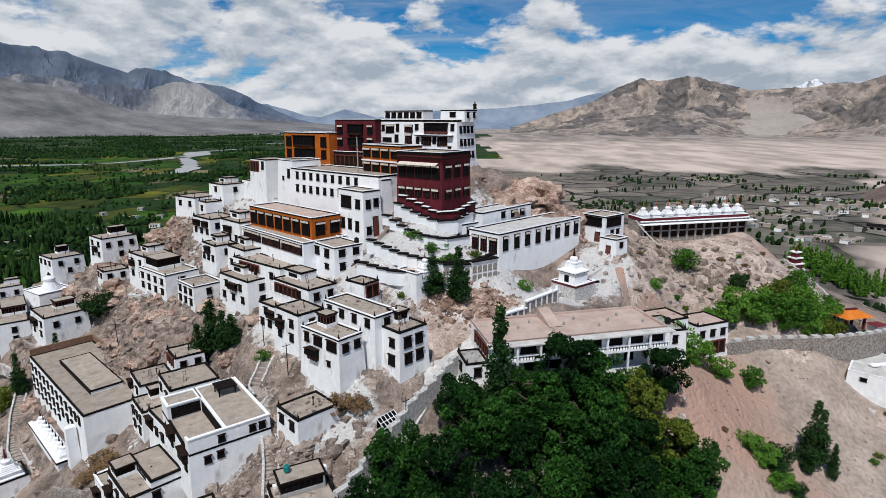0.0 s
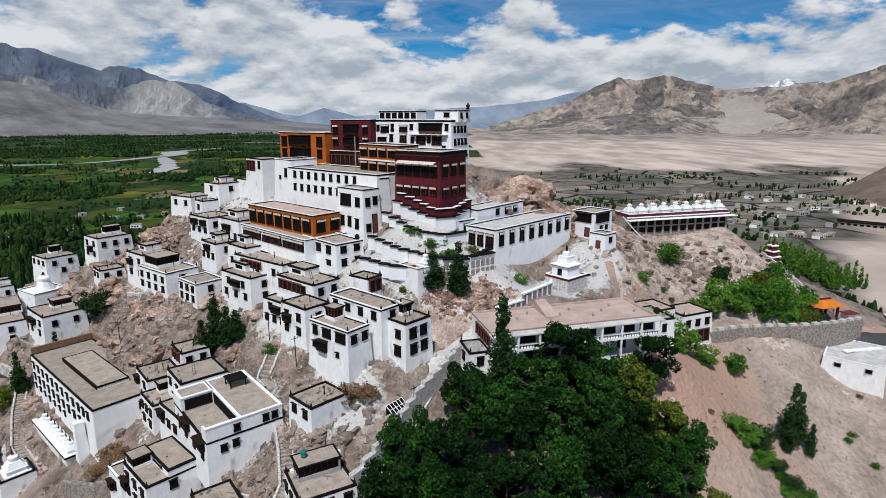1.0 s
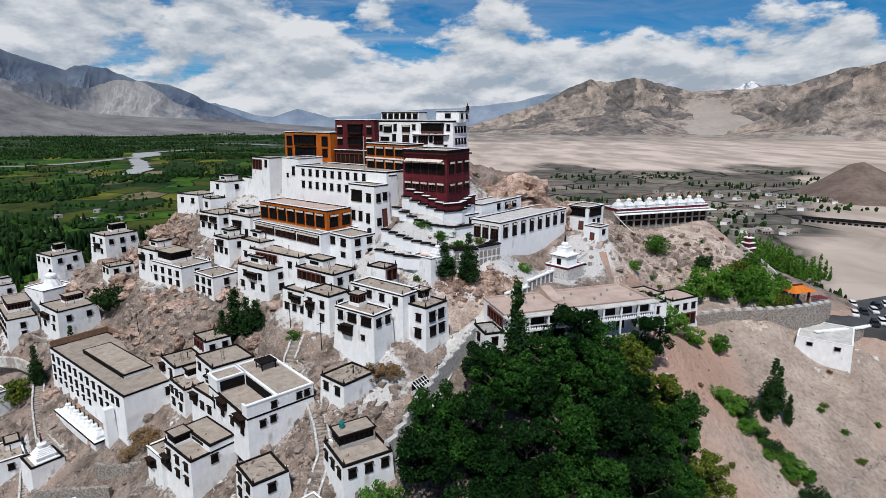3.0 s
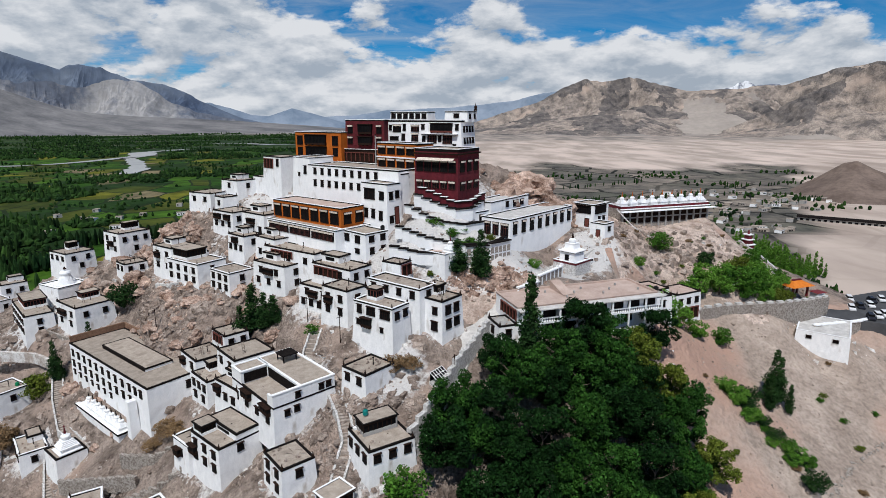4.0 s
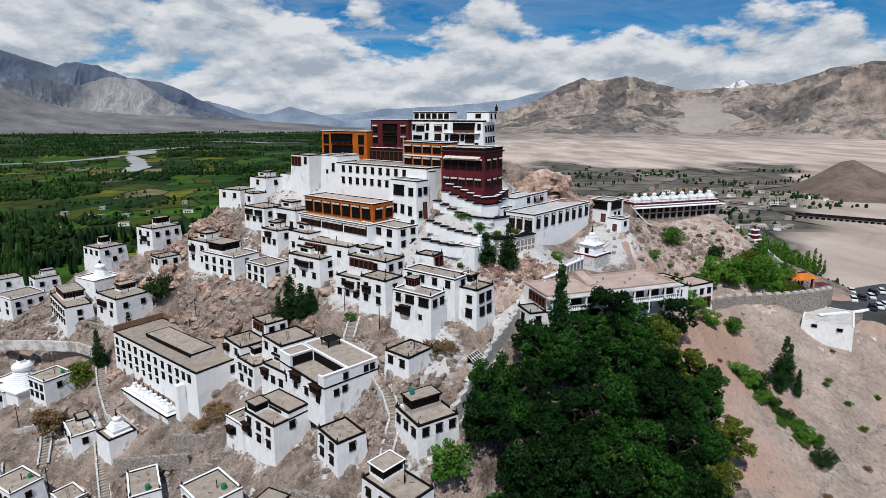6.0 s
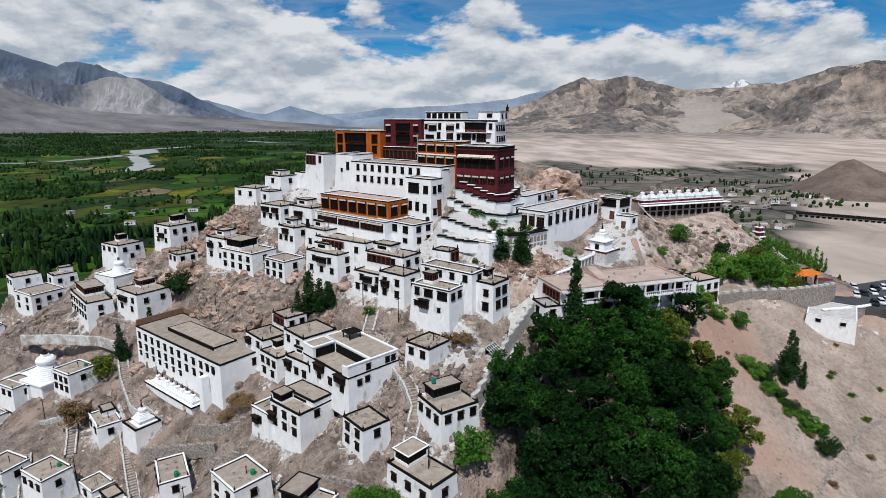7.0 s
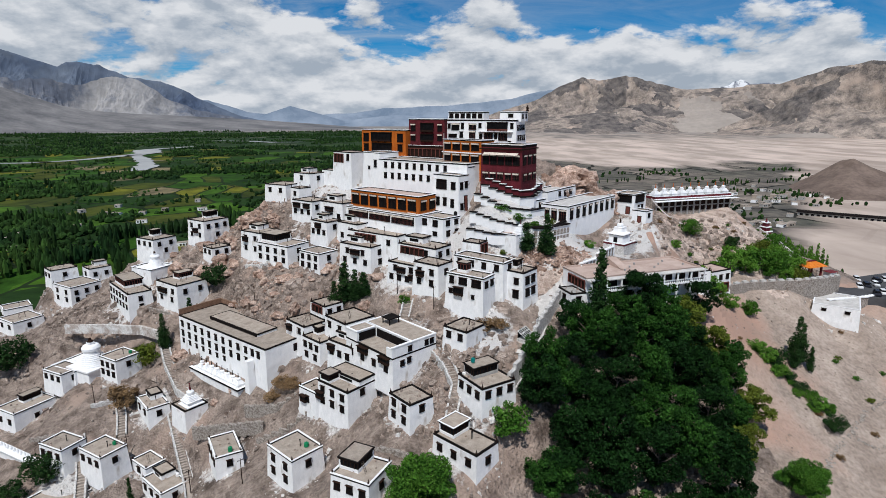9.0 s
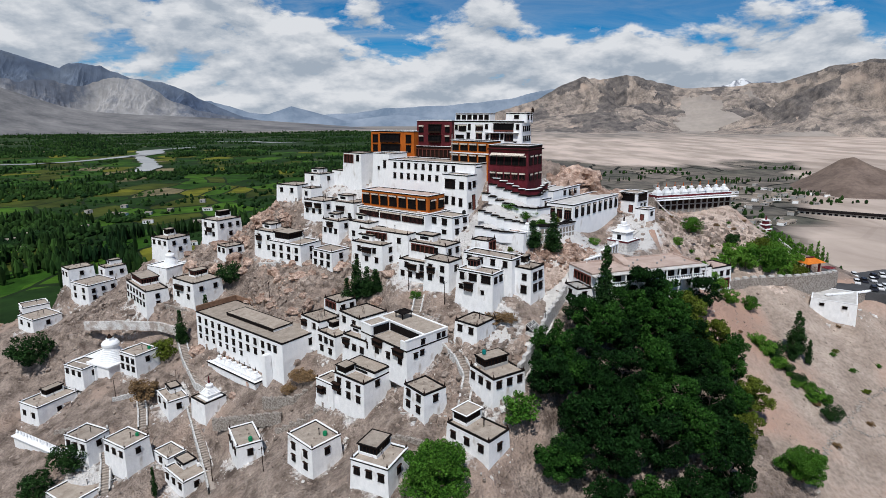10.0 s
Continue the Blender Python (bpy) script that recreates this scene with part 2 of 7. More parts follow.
MTN_LEFT_LOW = material("grey_scree_fan", (0.098, 0.098, 0.104), (0.25, 0.24, 0.235), 0.0030, 0.95, detail=14, fine=0.2, bump=0.0, stretch=(1, 2, 3))
# dark end of the noise paints cloud shadows over pale grey hills
MTN_FOOT = material("pale_foothills_cloud_shade", (0.12, 0.135, 0.17), (0.34, 0.33, 0.325), 0.0034, 0.95, detail=14, fine=0.3, bump=0.0, contrast=(0.44, 0.56))
MTN_SAND = material("smooth_sand_apron", (0.25, 0.222, 0.20), (0.36, 0.315, 0.275), 0.004, 0.95, detail=10, fine=0.15, bump=0.0)
# dark crag rock that also stands in for cloud shadow and relief shade
MTN_DARK = material("dark_crags_and_shade", (0.062, 0.058, 0.060), (0.23, 0.20, 0.18), 0.018, 0.95, detail=15, fine=0.5, bump=0.0)
# wide contrast in the rock colour also makes up for weak relief shading
MTN_RIGHT = material("brown_bare_mountain", (0.12, 0.105, 0.098), (0.42, 0.35, 0.295), 0.020, 0.95, detail=15, fine=0.5, bump=0.0, contrast=(0.36, 0.64), spots=((0.44, 0.345, 0.28), 0.0060, 0.58, 0.72))
HILLOCK = material("dark_brown_hillock", (0.11, 0.08, 0.065), (0.22, 0.165, 0.135), 0.02, 0.95, detail=10, fine=0.3, bump=0.0)
# haze is put into this blue colour; the air itself is clear
MTN_HAZE = material("haze_blue_mountain", (0.13, 0.175, 0.235), (0.25, 0.295, 0.355), 0.004, 0.95, detail=10, bump=0.0)


# ---- mesh helpers ----
class MB:
    """Collects vertices and faces of one mesh."""

    def __init__(self):
        self.v, self.f = [], []

    def poly(self, *pts):
        i = len(self.v)
        self.v += [tuple(p) for p in pts]
        self.f.append(tuple(range(i, i + len(pts))))
        return self

    def box(self, x0, y0, z0, x1, y1, z1, inset=0.0):
        i = len(self.v)
        k = inset
        self.v += [(x0, y0, z0), (x1, y0, z0), (x1, y1, z0), (x0, y1, z0), (x0 + k, y0 + k, z1), (x1 - k, y0 + k, z1), (x1 - k, y1 - k, z1), (x0 + k, y1 - k, z1)]
        self.f += [tuple(i + j for j in q) for q in ((3, 2, 1, 0), (4, 5, 6, 7), (0, 1, 5, 4), (1, 2, 6, 5), (2, 3, 7, 6), (3, 0, 4, 7))]
        return self

    def ring(self, x0, y0, x1, y1, z0, z1, t):
        """Four strips round a rectangle, t thick inwards."""
        self.box(x0, y0, z0, x1, y0 + t, z1)
        self.box(x0, y1 - t, z0, x1, y1, z1)
        self.box(x0, y0 + t, z0, x0 + t, y1 - t, z1)
        self.box(x1 - t, y0 + t, z0, x1, y1 - t, z1)
        return self

    def lathe(self, profile, n=16, cx=0.0, cy=0.0, square=False):
        i = len(self.v)
        if square:
            n = 4
        for r, z in profile:
            for k in range(n):
                a = 2 * math.pi * (k + (0.5 if square else 0)) / n
                q = r * (math.sqrt(2) if square else 1)
                self.v.append((cx + q * math.cos(a), cy + q * math.sin(a), z))
        for j in range(len(profile) - 1):
            for k in range(n):
                a, b = i + j * n + k, i + j * n + (k + 1) % n
                self.f.append((a, b, b + n, a + n))
        self.f.append(tuple(i + (len(profile) - 1) * n + k for k in range(n)))
        return self

    def tube(self, p, q, r0, r1=None, n=6):
        p, q = Vector(p), Vector(q)
        r1 = r0 if r1 is None else r1
        d = (q - p).normalized()
        a = d.orthogonal().normalized()
        b = d.cross(a)
        i = len(self.v)
        for c, r in ((p, r0), (q, r1)):
            for k in range(n):
                t = 2 * math.pi * k / n
                self.v.append(tuple(c + (a * math.cos(t) + b * math.sin(t)) * r))
        for k in range(n):
            self.f.append((i + k, i + (k + 1) % n, i + n + (k + 1) % n, i + n + k))
        self.f.append(tuple(i + n + k for k in range(n)))
        return self

    def mesh(self, name, mat, smooth=False):
        me = bpy.data.meshes.new(name)
        me.from_pydata(self.v, [], self.f)
        me.materials.append(mat)
        if smooth:
            me.polygons.foreach_set("use_smooth", [True] * len(me.polygons))
        me.update()
        return me


def put(name, data, parent=None, m=None, label=""):
    ob = new(name, data)
    ob.parent = parent
    if m is not None:
        ob.matrix_basis = m
    if label:
        ob["label"] = label
    return ob


def part(name, mb, mat, parent, label="", m=None, smooth=False):
    return put(name, mb.mesh(name, mat, smooth), parent, m, label)


def thing(name, m, label, category, group="", kind=""):
    return tagged(put(name, None, None, m), label, category, group, kind)


# ---- terrain ----
SPOTS, PADS = [], []


def spot(x, y, z):
    SPOTS.append((x, y, z))


def pad(x, y, z, r):
    PADS.append((x, y, z, r))


VALLEY = -40.0

# ---- building kit ----
_windows = {}


def window_meshes(w, h, style):
    key = (round(w, 2), round(h, 2), style)
    if key in _windows:
        return _windows[key]
    s = MB()
    a, b = 0.26, 0.15
    o = [(-w / 2 - a, -h / 2 - 0.10), (w / 2 + a, -h / 2 - 0.10), (w / 2 + b, h / 2 + 0.14), (-w / 2 - b, h / 2 + 0.14)]
    n = [(-w / 2, -h / 2), (w / 2, -h / 2), (w / 2, h / 2), (-w / 2, h / 2)]
    for k in range(4):
        j = (k + 1) % 4
        s.poly((o[k][0], -0.07, o[k][1]), (o[j][0], -0.07, o[j][1]), (n[j][0], -0.07, n[j][1]), (n[k][0], -0.07, n[k][1]))
        s.poly((o[k][0], 0.2, o[k][1]), (o[j][0], 0.2, o[j][1]), (o[j][0], -0.07, o[j][1]), (o[k][0], -0.07, o[k][1]))
        s.poly((n[k][0], -0.07, n[k][1]), (n[j][0], -0.07, n[j][1]), (n[j][0], 0.0, n[j][1]), (n[k][0], 0.0, n[k][1]))
    pane = MB().box(-w / 2, -0.02, -h / 2, w / 2, 0.1, h / 2)
    bars = MB()
    cols = max(2, round(w / 0.55))
    for k in range(cols + 1):
        x = -w / 2 + w * k / cols
        bars.box(x - 0.03, -0.055, -h / 2, x + 0.03, -0.021, h / 2)
    for z in (-h / 2 + 0.02, h * 0.18, h / 2 - 0.02):
        bars.box(-w / 2, -0.05, z - 0.03, w / 2, -0.021, z + 0.03)
    top = h / 2 + 0.142
    head = MB()
    head.box(-w / 2 - 0.22, -0.20, top, w / 2 + 0.22, 0.15, top + 0.09)
    head.box(-w / 2 - 0.30, -0.32, top + 0.092, w / 2 + 0.30, 0.15, top + 0.20)
    res = (s.mesh("surround", DARKTRIM), pane.mesh("pane", GLASS), bars.mesh("sash", REDWOOD if style == "red" else WOOD), head.mesh("lintel", WHITE_CLEAN if style == "white" else WOOD))
    if style in ("cloth", "red"):
        c = MB()
        m = 8
        for k in range(m):
            x0, x1 = -w / 2 - 0.25 + (w + 0.5) * k / m, -w / 2 - 0.25 + (w + 0.5) * (k + 1) / m
            d0, d1 = (-0.40, -0.34) if k % 2 else (-0.34, -0.40)
            c.poly((x0, d0, top - 0.35), (x1, d1, top - 0.35), (x1, -0.33, top + 0.12), (x0, -0.33, top + 0.12))
            c.poly((x1, d1 + 0.02, top - 0.35), (x0, d0 + 0.02, top - 0.35), (x0, -0.31, top + 0.12), (x1, -0.31, top + 0.12))
        res += (c.mesh("valance", CLOTH),)
    _windows[key] = res
    return res


class Block:
    """A battered, flat-roofed building: its front roof corner at x, y, one side running off along the angle turn, the other square to it.
    right and left are the lengths of these sides, top and base the heights of roof and foot."""

    def __init__(self, name, x, y, turn, right, left, top, base, label, wall=WHITE, trim=DARKTRIM, cap=WHITE_CLEAN, roof=MUD, batter=0.05, skirt=3.0,
                 category="house", group="houses on the hillside", band=0.3, parent=None, level=True, rough=0.06, kind=""):
        self.h, self.b, self.r, self.l = top - base, batter, right, left
        self.m = pose(x, y, base, 0, 0, turn)
        self.ob = thing(name, self.m, label, category, group, kind)
        h, b = self.h, batter
        random.seed(int(abs(x * 31 + y * 17 + top * 7)))
        sh = MB()
        z0, z1 = -skirt, h
        nz = max(2, round((z1 - z0) / 1.3))
        seed = Vector((x, y, top))
        for (ax, ay, bx, by) in ((0, 0, right, 0), (right, 0, right, left), (right, left, 0, left), (0, left, 0, 0)):
            ln = math.hypot(bx - ax, by - ay)
            nu = max(2, round(ln / 1.3))
            ux, uy = (bx - ax) / ln, (by - ay) / ln
            nx, ny = uy, -ux
            i = len(sh.v)
            for kz in range(nz + 1):
                z = z0 + (z1 - z0) * kz / nz
                g = b * (h - z)
                for ku in range(nu + 1):
                    t = ku / nu
                    e = g * (2 * t - 1)
                    px, py = ax + (bx - ax) * t + ux * e + nx * g, ay + (by - ay) * t + uy * e + ny * g
                    j = noise.noise(Vector((px * 0.6, py * 0.6, z * 0.6)) + seed) * rough if 0 < ku < nu else 0.0
                    sh.v.append((px + nx * j, py + ny * j, z))
            for kz in range(nz):
                for ku in range(nu):
                    q = i + kz * (nu + 1) + ku
                    sh.f.append((q, q + 1, q + nu + 2, q + nu + 1))
        part("wall", sh, wall, self.ob)
        part("parapet", MB().ring(-0.07, -0.07, right + 0.07, left + 0.07, h - band, h + 0.02, 0.38), trim, self.ob, "dark brown twig band under the roof edge")
        if cap:
            part("coping", MB().ring(-0.14, -0.14, right + 0.14, left + 0.14, h + 0.02, h + 0.16, 0.38), cap, self.ob)
        rf = MB()
        nx, ny = max(2, round(right / 1.5)), max(2, round(left / 1.5))
        for j in range(ny + 1):
            for i in range(nx + 1):
                rf.v.append((0.28 + (right - 0.56) * i / nx, 0.28 + (left - 0.56) * j / ny, h - 0.20 + random.uniform(-0.05, 0.05)))
        for j in range(ny):
            for i in range(nx):
                q = j * (nx + 1) + i
                rf.f.append((q, q + 1, q + nx + 2, q + nx + 1))
        part("roof", rf, roof, self.ob)
        if level:
            cx, cy = (self.m @ Vector((right / 2, left / 2, 0))).xy
            pad(cx, cy, base + 0.3, math.hypot(right, left) / 2)
            for u, v in ((0, 0), (right, 0), (0, left), (right, left)):
                c = self.m @ Vector((u, v, 0))
                spot(c.x, c.y, base + 0.2)

    def on(self, face, u, z):
        """The pose of something fixed to a face, u along it from the front corner, z above the foot."""
        g, tilt = self.b * (self.h - z), -math.degrees(math.atan(self.b))
        if face == "R":
            return pose(u, -g, z) @ pose(0, 0, 0, tilt)
        return pose(-g, u, z) @ pose(0, 0, 0, 0, 0, -90) @ pose(0, 0, 0, tilt)

    def window(self, face, u, z, w=0.9, h=1.3, style="wood", group=""):
        ms = window_meshes(w, h, style)
        s = put("window", ms[0], self.ob, self.on(face, u, z) @ pose(0, -0.11, 0))
        for name, me in zip(("pane", "sash", "lintel", "valance"), ms[1:]):
            put(name, me, s)
        return self

    def row(self, face, count, z, w=0.9, h=1.3, style="wood", u0=None, u1=None):
        ln = self.r if face == "R" else self.l
        u0 = ln * 0.5 / count if u0 is None else u0
        u1 = ln - ln * 0.5 / count if u1 is None else u1
        for k in range(count):
            self.window(face, u0 + (u1 - u0) * (k / (count - 1) if count > 1 else 0.5), z, w, h, style)
        return self

    def balcony(self, face, u, z, w=2.2, h=1.5, d=0.8, wood=WOOD):
        """A closed wooden bay window on brackets."""
        bay = part("bay_window", MB().box(-w / 2, -d, -h / 2, w / 2, 0.1, -h / 2 + 0.55), wood, self.ob, "projecting dark wooden balcony window", self.on(face, u, z))
        g = MB().box(-w / 2 + 0.05, -d + 0.05, -h / 2 + 0.551, w / 2 - 0.05, 0.05, h / 2 - 0.12)
        part("pane", g, GLASS, bay)
        fr = MB()
        n = max(3, round(w / 0.6))
        for k in range(n + 1):
            x = -w / 2 + w * k / n
            fr.box(x - 0.05, -d - 0.02, -h / 2 + 0.5, x + 0.05, -d + 0.06, h / 2 - 0.1)
        fr.box(-w / 2, -d - 0.02, h / 2 - 0.3, w / 2, -d + 0.06, h / 2 - 0.18)
        part("frame", fr, DARKTRIM, bay)
        part("canopy", MB().box(-w / 2 - 0.2, -d - 0.25, h / 2 - 0.12, w / 2 + 0.2, 0.1, h / 2 + 0.06), WOOD, bay)
        br = MB().box(-0.06, -d + 0.1, -h / 2 - 0.22, 0.06, 0.1, -h / 2).mesh("bracket", WOOD)
        for k in range(4):
            put("bracket", br, bay, pose(-w / 2 + 0.15 + (w - 0.3) * k / 3, 0, 0))
        return self

    def door(self, face, u, w=1.0, h=1.9, z=0.0):
        d = part("door", MB().box(-w / 2, -0.06, 0, w / 2, 0.1, h), REDWOOD, self.ob, "", self.on(face, u, z))
        part("door_frame", MB().box(-w / 2 - 0.15, -0.09, 0, -w / 2, 0.1, h + 0.15).box(w / 2, -0.09, 0, w / 2 + 0.15, 0.1, h + 0.15).box(-w / 2, -0.09, h, w / 2, 0.1, h + 0.15), DARKTRIM, d)
        return self

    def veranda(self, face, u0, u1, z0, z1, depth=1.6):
        """A dark gallery: a flat near-black sheet stands in for the shade of a deep recess, behind posts."""
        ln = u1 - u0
        v = part("gallery", MB().box(-ln / 2, -0.06, z0, ln / 2, 0.1, z1), WOOD, self.ob, "flat dark sheet for gallery shade, behind wooden posts", self.on(face, (u0 + u1) / 2, 0))
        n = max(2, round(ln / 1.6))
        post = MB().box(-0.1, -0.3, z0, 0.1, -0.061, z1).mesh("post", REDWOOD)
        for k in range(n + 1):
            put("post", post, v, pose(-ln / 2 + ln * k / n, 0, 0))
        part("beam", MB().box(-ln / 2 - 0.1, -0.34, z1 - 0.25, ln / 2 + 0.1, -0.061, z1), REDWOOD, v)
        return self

    def stack(self, name, u, v, w, d, h, wall=WHITE, cap=None, **kw):
        """A room standing on the roof with a glazed or open dark front over the terrace, as a part of the same house."""
        g, t = self.h - 0.25, 0.3
        sh = MB().box(u, v + d - t, g, u + w, v + d, g + h).box(u + w - t, v, g, u + w, v + d - t, g + h)
        sh.box(u, v, g, u + w - t, v + t, g + h * 0.32).box(u, v + t, g, u + t, v + d - t, g + h * 0.30)
        p = part("upper_storey", sh, wall, self.ob)
        part("opening", MB().box(u + 0.12, v + 0.12, g + 0.1, u + w - t, v + d - t, g + h - 0.1), GLASS, p, "dark glazed front of the roof room")
        wood = REDWOOD if (int(u * 10 + w * 10) % 2) else WOOD
        post = MB().box(0, 0, g + h * 0.30, 0.12, 0.12, g + h).mesh("post", wood)
        n = max(2, round(w / 0.9))
        for k in range(n + 1):
            put("post", post, p, pose(u + (w - t) * k / n, v + 0.02, 0))
        n = max(2, round(d / 0.9))
        for k in range(1, n + 1):
            put("post", post, p, pose(u + 0.02, v + (d - t) * k / n, 0))
        part("beam", MB().box(u - 0.03, v - 0.03, g + h - 0.32, u + w, v + 0.16, g + h).box(u - 0.03, v + 0.16, g + h - 0.32, u + 0.16, v + d, g + h), wood, p)
        part("parapet", MB().ring(u - 0.22, v - 0.22, u + w + 0.22, v + d + 0.22, g + h, g + h + 0.2, 0.3), DARKTRIM, p)
        if cap:
            part("coping", MB().ring(u - 0.27, v - 0.27, u + w + 0.27, v + d + 0.27, g + h + 0.2, g + h + 0.3, 0.3), cap, p)
        part("roof", MB().box(u + 0.08, v + 0.08, g + h, u + w - 0.08, v + d - 0.08, g + h + 0.16), MUD, p)
        return self

    def ell(self, u, v, w, d, h, wall=WHITE):
        """A solid raised wing on the roof, with its own dark edge and mud top."""
        g = self.h - 0.3
        p = part("wing", MB().box(u, v, g, u + w, v + d, g + h, 0.02 * h), wall, self.ob)
        part("parapet", MB().ring(u - 0.06, v - 0.06, u + w + 0.06, v + d + 0.06, g + h - 0.26, g + h + 0.14, 0.36), DARKTRIM, p)
        part("roof", MB().box(u + 0.28, v + 0.28, g + h - 0.1, u + w - 0.28, v + d - 0.28, g + h + 0.05), MUD, p)
        part("opening", MB().box(u - 0.05, v + d * 0.25, g + 0.5, u + 0.1, v + d * 0.75, g + h - 0.5), GLASS, p)
        return self


def roof_clutter(b, n, seed):
    """Loose sticks, stones and flues on a flat roof, one heap to a roof."""
    random.seed(seed)
    mb = MB()
    for _ in range(n):
        x, y = random.uniform(0.5, b.r - 0.5), random.uniform(0.5, b.l - 0.5)
        s = random.uniform(0.08, 0.3)
        mb.box(x - s, y - s * 0.8, b.h - 0.24, x + s, y + s, b.h - 0.2 + s * 1.4, s * 0.4)
    for _ in range(n // 3):
        x, y = random.uniform(0.5, b.r - 0.5), random.uniform(0.5, b.l - 0.5)
        a = random.uniform(0, 6.3)
        mb.tube((x, y, b.h), (x + math.cos(a) * 1.2, y + math.sin(a) * 1.2, b.h + 0.05), 0.05)
    tagged(part("clutter", mb, ROCKBITS, b.ob, "stones, sticks and rubble left on the roof"), kind="stuff")


def tank(x, y, z, mat, word, r=0.55, h=1.1):
    t = thing("water_tank", pose(x, y, z), "%s plastic water tank on a flat roof" % word, "water tank", "roof water tanks")
    part("barrel", MB().lathe([(r, 0), (r, h * 0.3), (r * 1.04, h * 0.33), (r, h * 0.36), (r, h * 0.66), (r * 1.04, h * 0.69), (r, h * 0.72), (r, h * 0.85), (r * 0.55, h), (0.1, h)], 14), mat, t)
    part("lid", MB().lathe([(r * 0.35, h), (r * 0.35, h + 0.08), (0.05, h + 0.1)], 10), mat, t)
    return t


def stupa(x, y, z, s, turn=0.0, label="whitewashed stupa with stepped base and red spire", group="stupas", spire=MAROON, squat=False, base=True):
    t = thing("stupa", pose(x, y, z, 0, 0, turn) @ Matrix.Scale(s, 4), label, "stupa", group)
    if base:
        part("plinth", MB().lathe([(1.9, -2.2), (1.8, 0.0), (1.95, 0.0), (1.95, 0.18), (1.5, 0.18)], square=True), WHITE, t)
    z0, r = 0.18, 1.62
    if squat:
        for k in range(8):
            part("tier", MB().lathe([(r, z0), (r, z0 + 0.17), (r - 0.02, z0 + 0.18)], 24), WHITE_CLEAN, t)
            z0 += 0.18
            r -= 0.11
        part("dome", MB().lathe([(0.78, z0), (0.95, z0 + 0.3), (0.98, z0 + 0.55), (0.8, z0 + 0.8), (0.4, z0 + 0.9), (0.34, z0 + 0.92)], 24), WHITE_CLEAN, t)
    else:
        part("die", MB().lathe([(1.5, z0), (1.42, z0 + 0.62), (1.62, z0 + 0.64), (1.62, z0 + 0.80), (1.4, z0 + 0.82)], square=True), WHITE_CLEAN, t)
        z0, r = z0 + 0.80, 1.36
        for k in range(4):
            part("tier", MB().lathe([(r, z0), (r, z0 + 0.25), (r - 0.03, z0 + 0.26)], square=True), WHITE_CLEAN, t)
            z0 += 0.26
            r -= 0.16
        part("dome", MB().lathe([(0.62, z0), (0.72, z0 + 0.25), (0.80, z0 + 0.6), (0.78, z0 + 0.8), (0.55, z0 + 0.95), (0.3, z0 + 1.0)], 20), WHITE_CLEAN, t)
    z0 -= 0.23
    part("harmika", MB().box(-0.3, -0.3, z0 + 1.15, 0.3, 0.3, z0 + 1.42), WHITE_CLEAN, t)
    z1 = z0 + 1.42
    prof = []
    for k in range(9):
        rr = 0.24 - 0.021 * k
        prof += [(rr, z1 + k * 0.15), (rr, z1 + k * 0.15 + 0.10), (rr - 0.03, z1 + k * 0.15 + 0.11)]
    if squat:
        prof = [(0.3, z1), (0.3, z1 + 0.12), (0.16, z1 + 0.2), (0.12, z1 + 0.45)]
    prof += [] if squat else [(0.17, z1 + 1.36), (0.17, z1 + 1.42), (0.02, z1 + 1.65)]
    part("spire", MB().lathe(prof, 10), spire, t)
    return t


# ---- the monastery ----
MON = "monastery buildings"
red = Block("red_temple", -3.0, 129.2, 54, 11.2, 13.2, 61.4, 47.6, "maroon temple block with dark windows, cloth awnings and a white coping", wall=MAROON, batter=0.015, category="temple", group=MON, band=0.7, skirt=2.2, rough=0.03)
red.row("L", 5, 9.3, 1.75, 2.7, "cloth", 1.6, 11.6)
red.row("L", 5, 4.5, 1.5, 1.7, "red", 1.6, 11.6)
red.row("R", 3, 9.3, 1.8, 2.6, "cloth", 2.0, 9.2)
red.row("R", 3, 4.2, 1.8, 1.9, "red", 2.0, 9.2)
part("cornice", MB().ring(-0.5, -0.5, 11.7, 13.7, 12.4, 12.75, 0.55), WOOD, red.ob)
part("gallery_awning", MB().poly((-0.05, 1.0, 11.5), (-0.05, 12.3, 11.5), (-1.3, 12.3, 10.9), (-1.3, 1.0, 10.9)), CLOTH, red.ob, "frayed white cloth awning over the upper gallery")

top = Block("white_residence", 0.6, 156.0, 58, 9.0, 26.0, 68.3, 56.0, "white upper residence with maroon bay windows and black bands", wall=WHITE_CLEAN, category="monastery hall", group=MON, band=0.5, batter=0.06)
top.row("R", 4, 9.6, 0.7, 1.5, "wood", 1.6, 7.6).row("R", 4, 6.2, 0.7, 1.5, "wood", 1.6, 7.6).row("R", 4, 2.8, 0.7, 1.5, "wood", 1.6, 7.6)
top.balcony("L", 6.4, 10.1, 7.2, 2.8, 0.9, REDWOOD)
